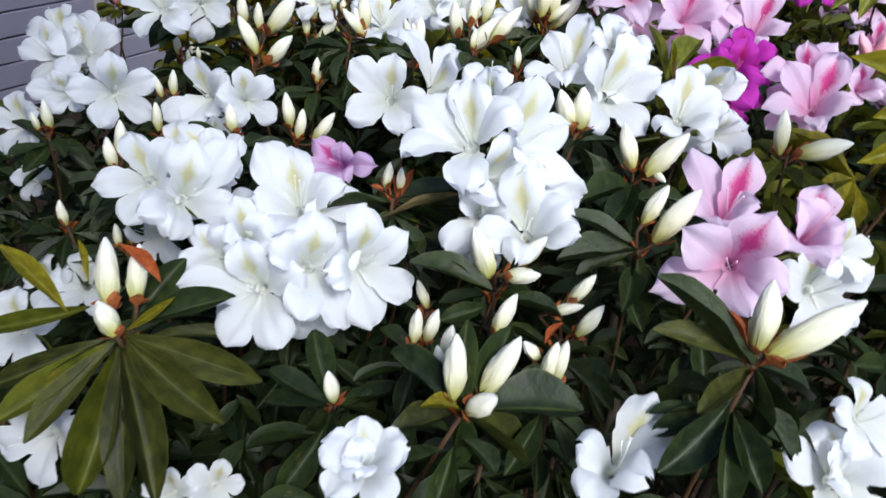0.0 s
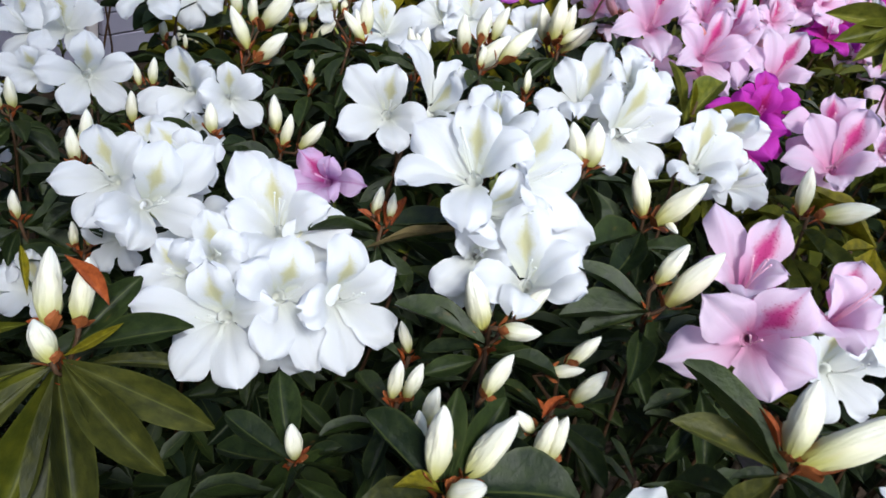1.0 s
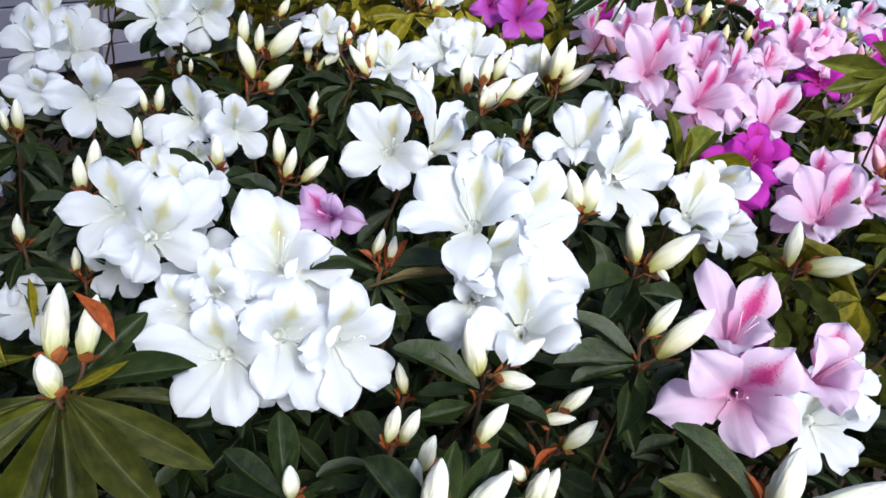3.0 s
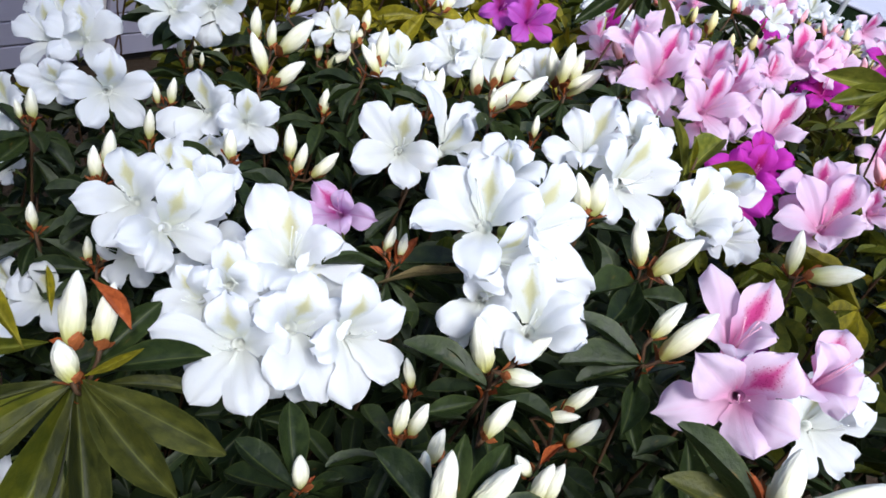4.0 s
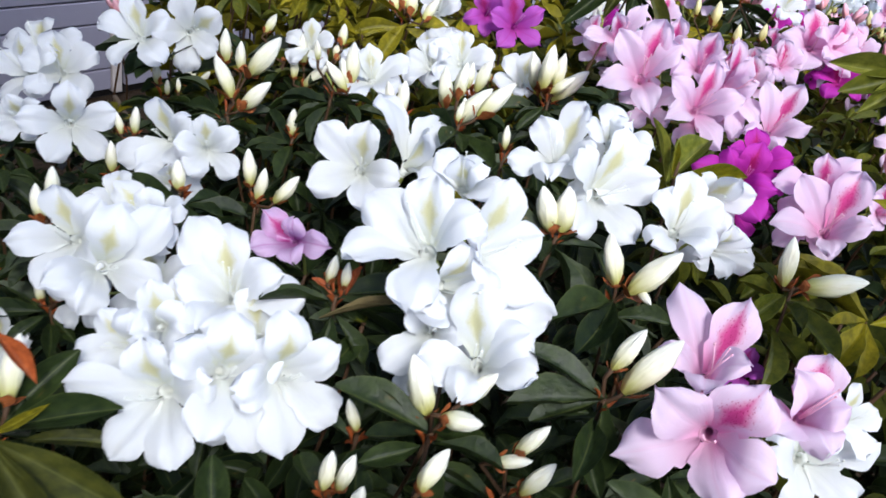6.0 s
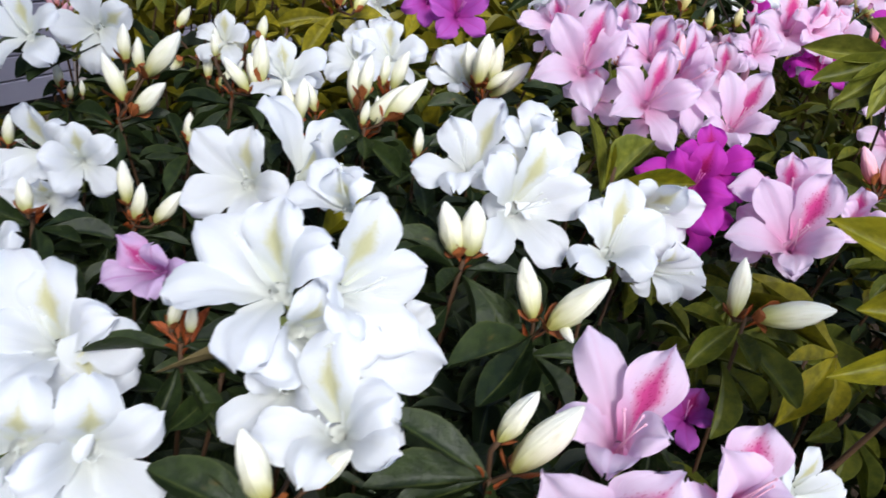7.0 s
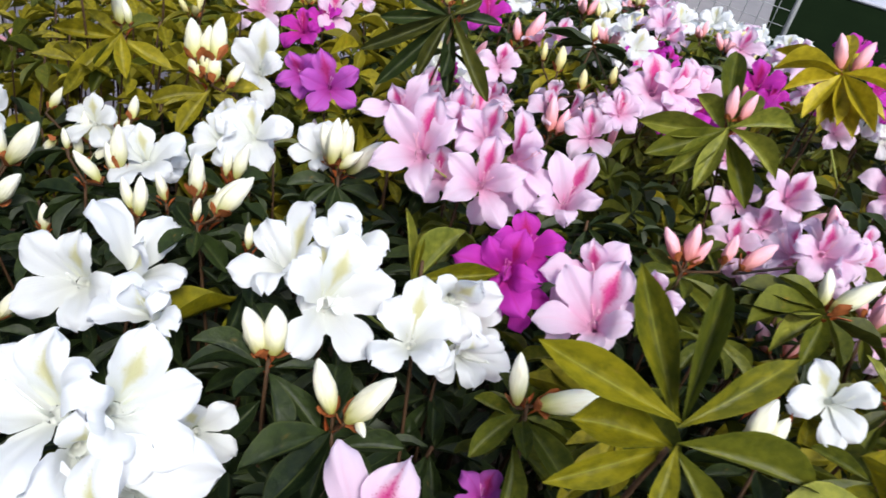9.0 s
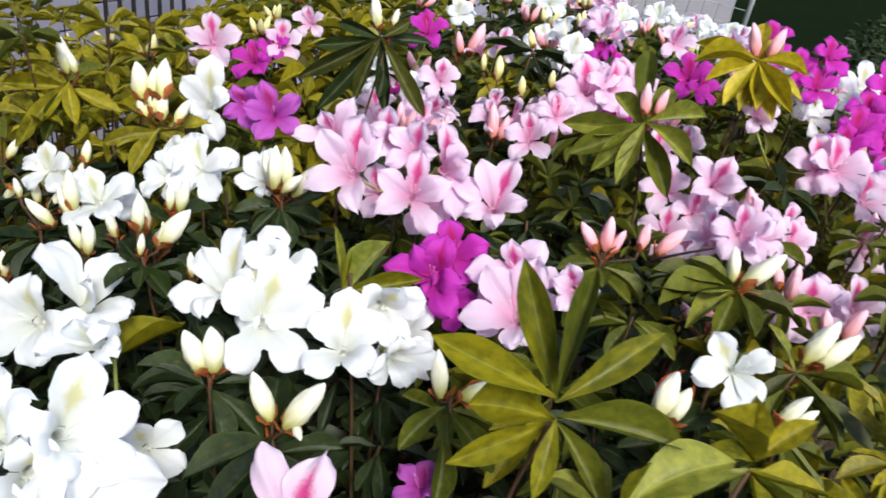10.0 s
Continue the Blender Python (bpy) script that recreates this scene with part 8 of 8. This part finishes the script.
for group in (*SHOOTS.values(), *BLOOMS.values(), *BUDS.values()):
    for proto in group:
        if proto not in used:
            for o in (*proto.children_recursive, proto):
                bpy.data.objects.remove(o)

# ---- behind the bushes: a boarded wall, a wire fence and a paved road ----
BOARD = rough_paint("lavender_grey_paint", (0.27, 0.25, 0.33), (0.35, 0.33, 0.41), 14.0, 0.6, 0.25, 0.002)
TRIM = rough_paint("pale_beige_paint", (0.50, 0.44, 0.44), (0.60, 0.54, 0.52), 18.0, 0.6, 0.25, 0.002)
GALV = rough_paint("white_painted_metal", (0.22, 0.22, 0.24), (0.34, 0.35, 0.36), 40.0, 0.45, 0.2, 0.001)
IRON = rough_paint("dark_iron", (0.012, 0.011, 0.012), (0.035, 0.030, 0.030), 60.0, 0.5, 0.3, 0.001)
PAVING = rough_paint("pale_grey_concrete", (0.30, 0.30, 0.36), (0.42, 0.41, 0.47), 6.0, 0.85, 0.4, 0.004)
SLAB = rough_paint("worn_grey_concrete", (0.13, 0.12, 0.13), (0.24, 0.22, 0.23), 5.0, 0.9, 0.4, 0.004)


def box_mesh(name, sx, sy, sz, mat, bevel=0.003):
    """A box with softened edges, standing on its base's middle."""
    bm = bmesh.new()
    bmesh.ops.create_cube(bm, size=1, matrix=Matrix.Translation((0, 0, sz / 2)) @ Matrix.Diagonal((sx, sy, sz, 1)))
    bmesh.ops.bevel(bm, geom=bm.edges[:], offset=bevel, segments=1, affect="EDGES")
    me = bpy.data.meshes.new(name)
    bm.to_mesh(me)
    bm.free()
    me.materials.append(mat)
    return me


WALL_TURN = Matrix.Translation(WALL_FOOT) @ Matrix((WALL_ALONG, -WALL_OUT, UP)).transposed().to_4x4()
wall = tagged(new("wall_north", box_mesh("wall_north", 10.0, 0.16, 2.4, IRON)), "lavender-grey boarded house wall with dark joints", "wall", kind="structure")
wall.matrix_basis = WALL_TURN @ Matrix.Translation((2.5, 0.10, 0))
course = 0.075
left_board = box_mesh("board", 2.48, 0.022, course - 0.006, BOARD, 0.002)
right_board = box_mesh("board", 7.45, 0.022, course - 0.006, BOARD, 0.002)
for k in range(31):
    for me, x in ((left_board, -1.26), (right_board, 3.76)):
        child("board", me, wall, Matrix.Translation((x - 2.5, -0.091, 0.035 + k * course)))
child("corner_trim", box_mesh("corner_trim", 0.032, 0.03, 2.36, TRIM), wall, Matrix.Translation((-2.5, -0.095, 0.02)), "pale beige upright trim")

# Unseen wall behind the camera, added to cast soft shade on the left blooms.
house = tagged(new("wall_south", box_mesh("wall_south", 9.0, 0.3, 6.2, BOARD, 0.01)), "tall lavender-grey painted wall, unseen, added to shade the left of the bushes", "wall", kind="structure")
house.matrix_basis = Matrix.Translation((-4.48, -1.80, 0))

rail = tagged(new("railing"), "row of thin dark iron bars before the wall", "railing")
rail.location = WALL_FOOT + WALL_ALONG * 0.42 + WALL_OUT * 0.12
for k in range(7):
    child("bar", box_mesh("bar", 0.012, 0.012, 0.98, IRON, 0.002), rail, WALL_TURN.to_3x3().to_4x4() @ Matrix.Translation((k * 0.055, 0, 0)))
child("top_rail", box_mesh("top_rail", 0.37, 0.02, 0.02, IRON, 0.003), rail, WALL_TURN.to_3x3().to_4x4() @ Matrix.Translation((0.165, 0, 0.97)))

fence = tagged(new("wire_fence"), "welded wire mesh fence with a white metal post", "fence")
FENCE_ALONG = Vector((-0.769, 0.639, 0))
fence.location = (2.62, 4.88, 0)
fence_turn = Matrix((FENCE_ALONG, Vector((-0.639, -0.769, 0)), UP)).transposed().to_4x4()
child("post", tube("post", [(0, 0, 0), (0, 0, 1.3)], [0.017, 0.017], GALV, 12), fence, Matrix(), "white metal post")
child("post", tube("post", [(0, 0, 0), (0, 0, 1.3)], [0.017, 0.017], GALV, 12), fence, fence_turn @ Matrix.Translation((2.4, 0, 0)), "white metal post")
upright, level = tube("wire", [(0, 0, 0.05), (0, 0, 1.2)], [0.0028, 0.0028], GALV, 5), tube("wire", [(0, 0, 0), (2.4, 0, 0)], [0.0028, 0.0028], GALV, 5)
for k in range(1, 24):
    child("wire", upright, fence, fence_turn @ Matrix.Translation((k * 0.1, 0.006, 0)))
for k in range(12):
    child("wire", level, fence, fence_turn @ Matrix.Translation((0, 0, 0.08 + k * 0.1)))

road_turn = Matrix.Translation((6.56, 11.5, 0.02)) @ Matrix.Rotation(math.atan2(-0.24, 0.40), 4, "Z")
road = tagged(new("road", box_mesh("road", 60, 8, 0.06, PAVING, 0.02)), "pale grey concrete road beyond the grass", "road", kind="structure")
road.matrix_basis = road_turn @ Matrix.Translation((0, 4, 0))

strip = tagged(new("pavement", box_mesh("pavement", 6.0, 4.0, 0.05, SLAB, 0.01)), "worn grey concrete paving behind the wire fence", "pavement", kind="structure")
strip.matrix_basis = Matrix.Translation((1.19, 9.07, 0)) @ Matrix.Rotation(radians(-25), 4, "Z")

# dark clipped bushes behind, in shade
def hedge_place(r):
    x, y = r.uniform(-0.9, 0.9), r.uniform(-0.6, 0.6)
    z = 0.62 * (1 - (x / 1.0) ** 4 * 0.5 - (y / 0.7) ** 4 * 0.4) * r.uniform(0.3, 1.0) ** 0.4
    return Vector((x, y, z)), Vector((x, y, 0.4)) + Vector((r.uniform(-1, 1), r.uniform(-1, 1), r.uniform(-0.6, 0.6))), Vector((x * 0.6, y * 0.6, 1))


for hx, hy, turn in ((3.3, 3.6, 0.4), (4.4, 4.9, 0.5), (2.75, 2.55, 0.2), (4.6, 3.7, 0.9), (5.9, 5.2, 0.7), (3.6, 2.4, 0.1)):
    hedge = tagged(new("low_shrub"), "dark green leafy shrub behind the azaleas", "shrub", "dark shrubs behind")
    hedge.matrix_basis = Matrix.Translation((hx, hy, 0)) @ Matrix.Rotation(turn, 4, "Z")
    child("trunk", tube("trunk", [(0, 0, -0.05), (0.01, 0, 0.2), (0, 0, 0.4)], [0.03, 0.02, 0.014], BARK, 8), hedge, Matrix())
    tagged(child("crown", leaf_mass("crown", [LEAF["dark"]], 2200, fill_rng, hedge_place, 0.06), hedge, Matrix()), "dark green crown of small leaves", kind="stuff")
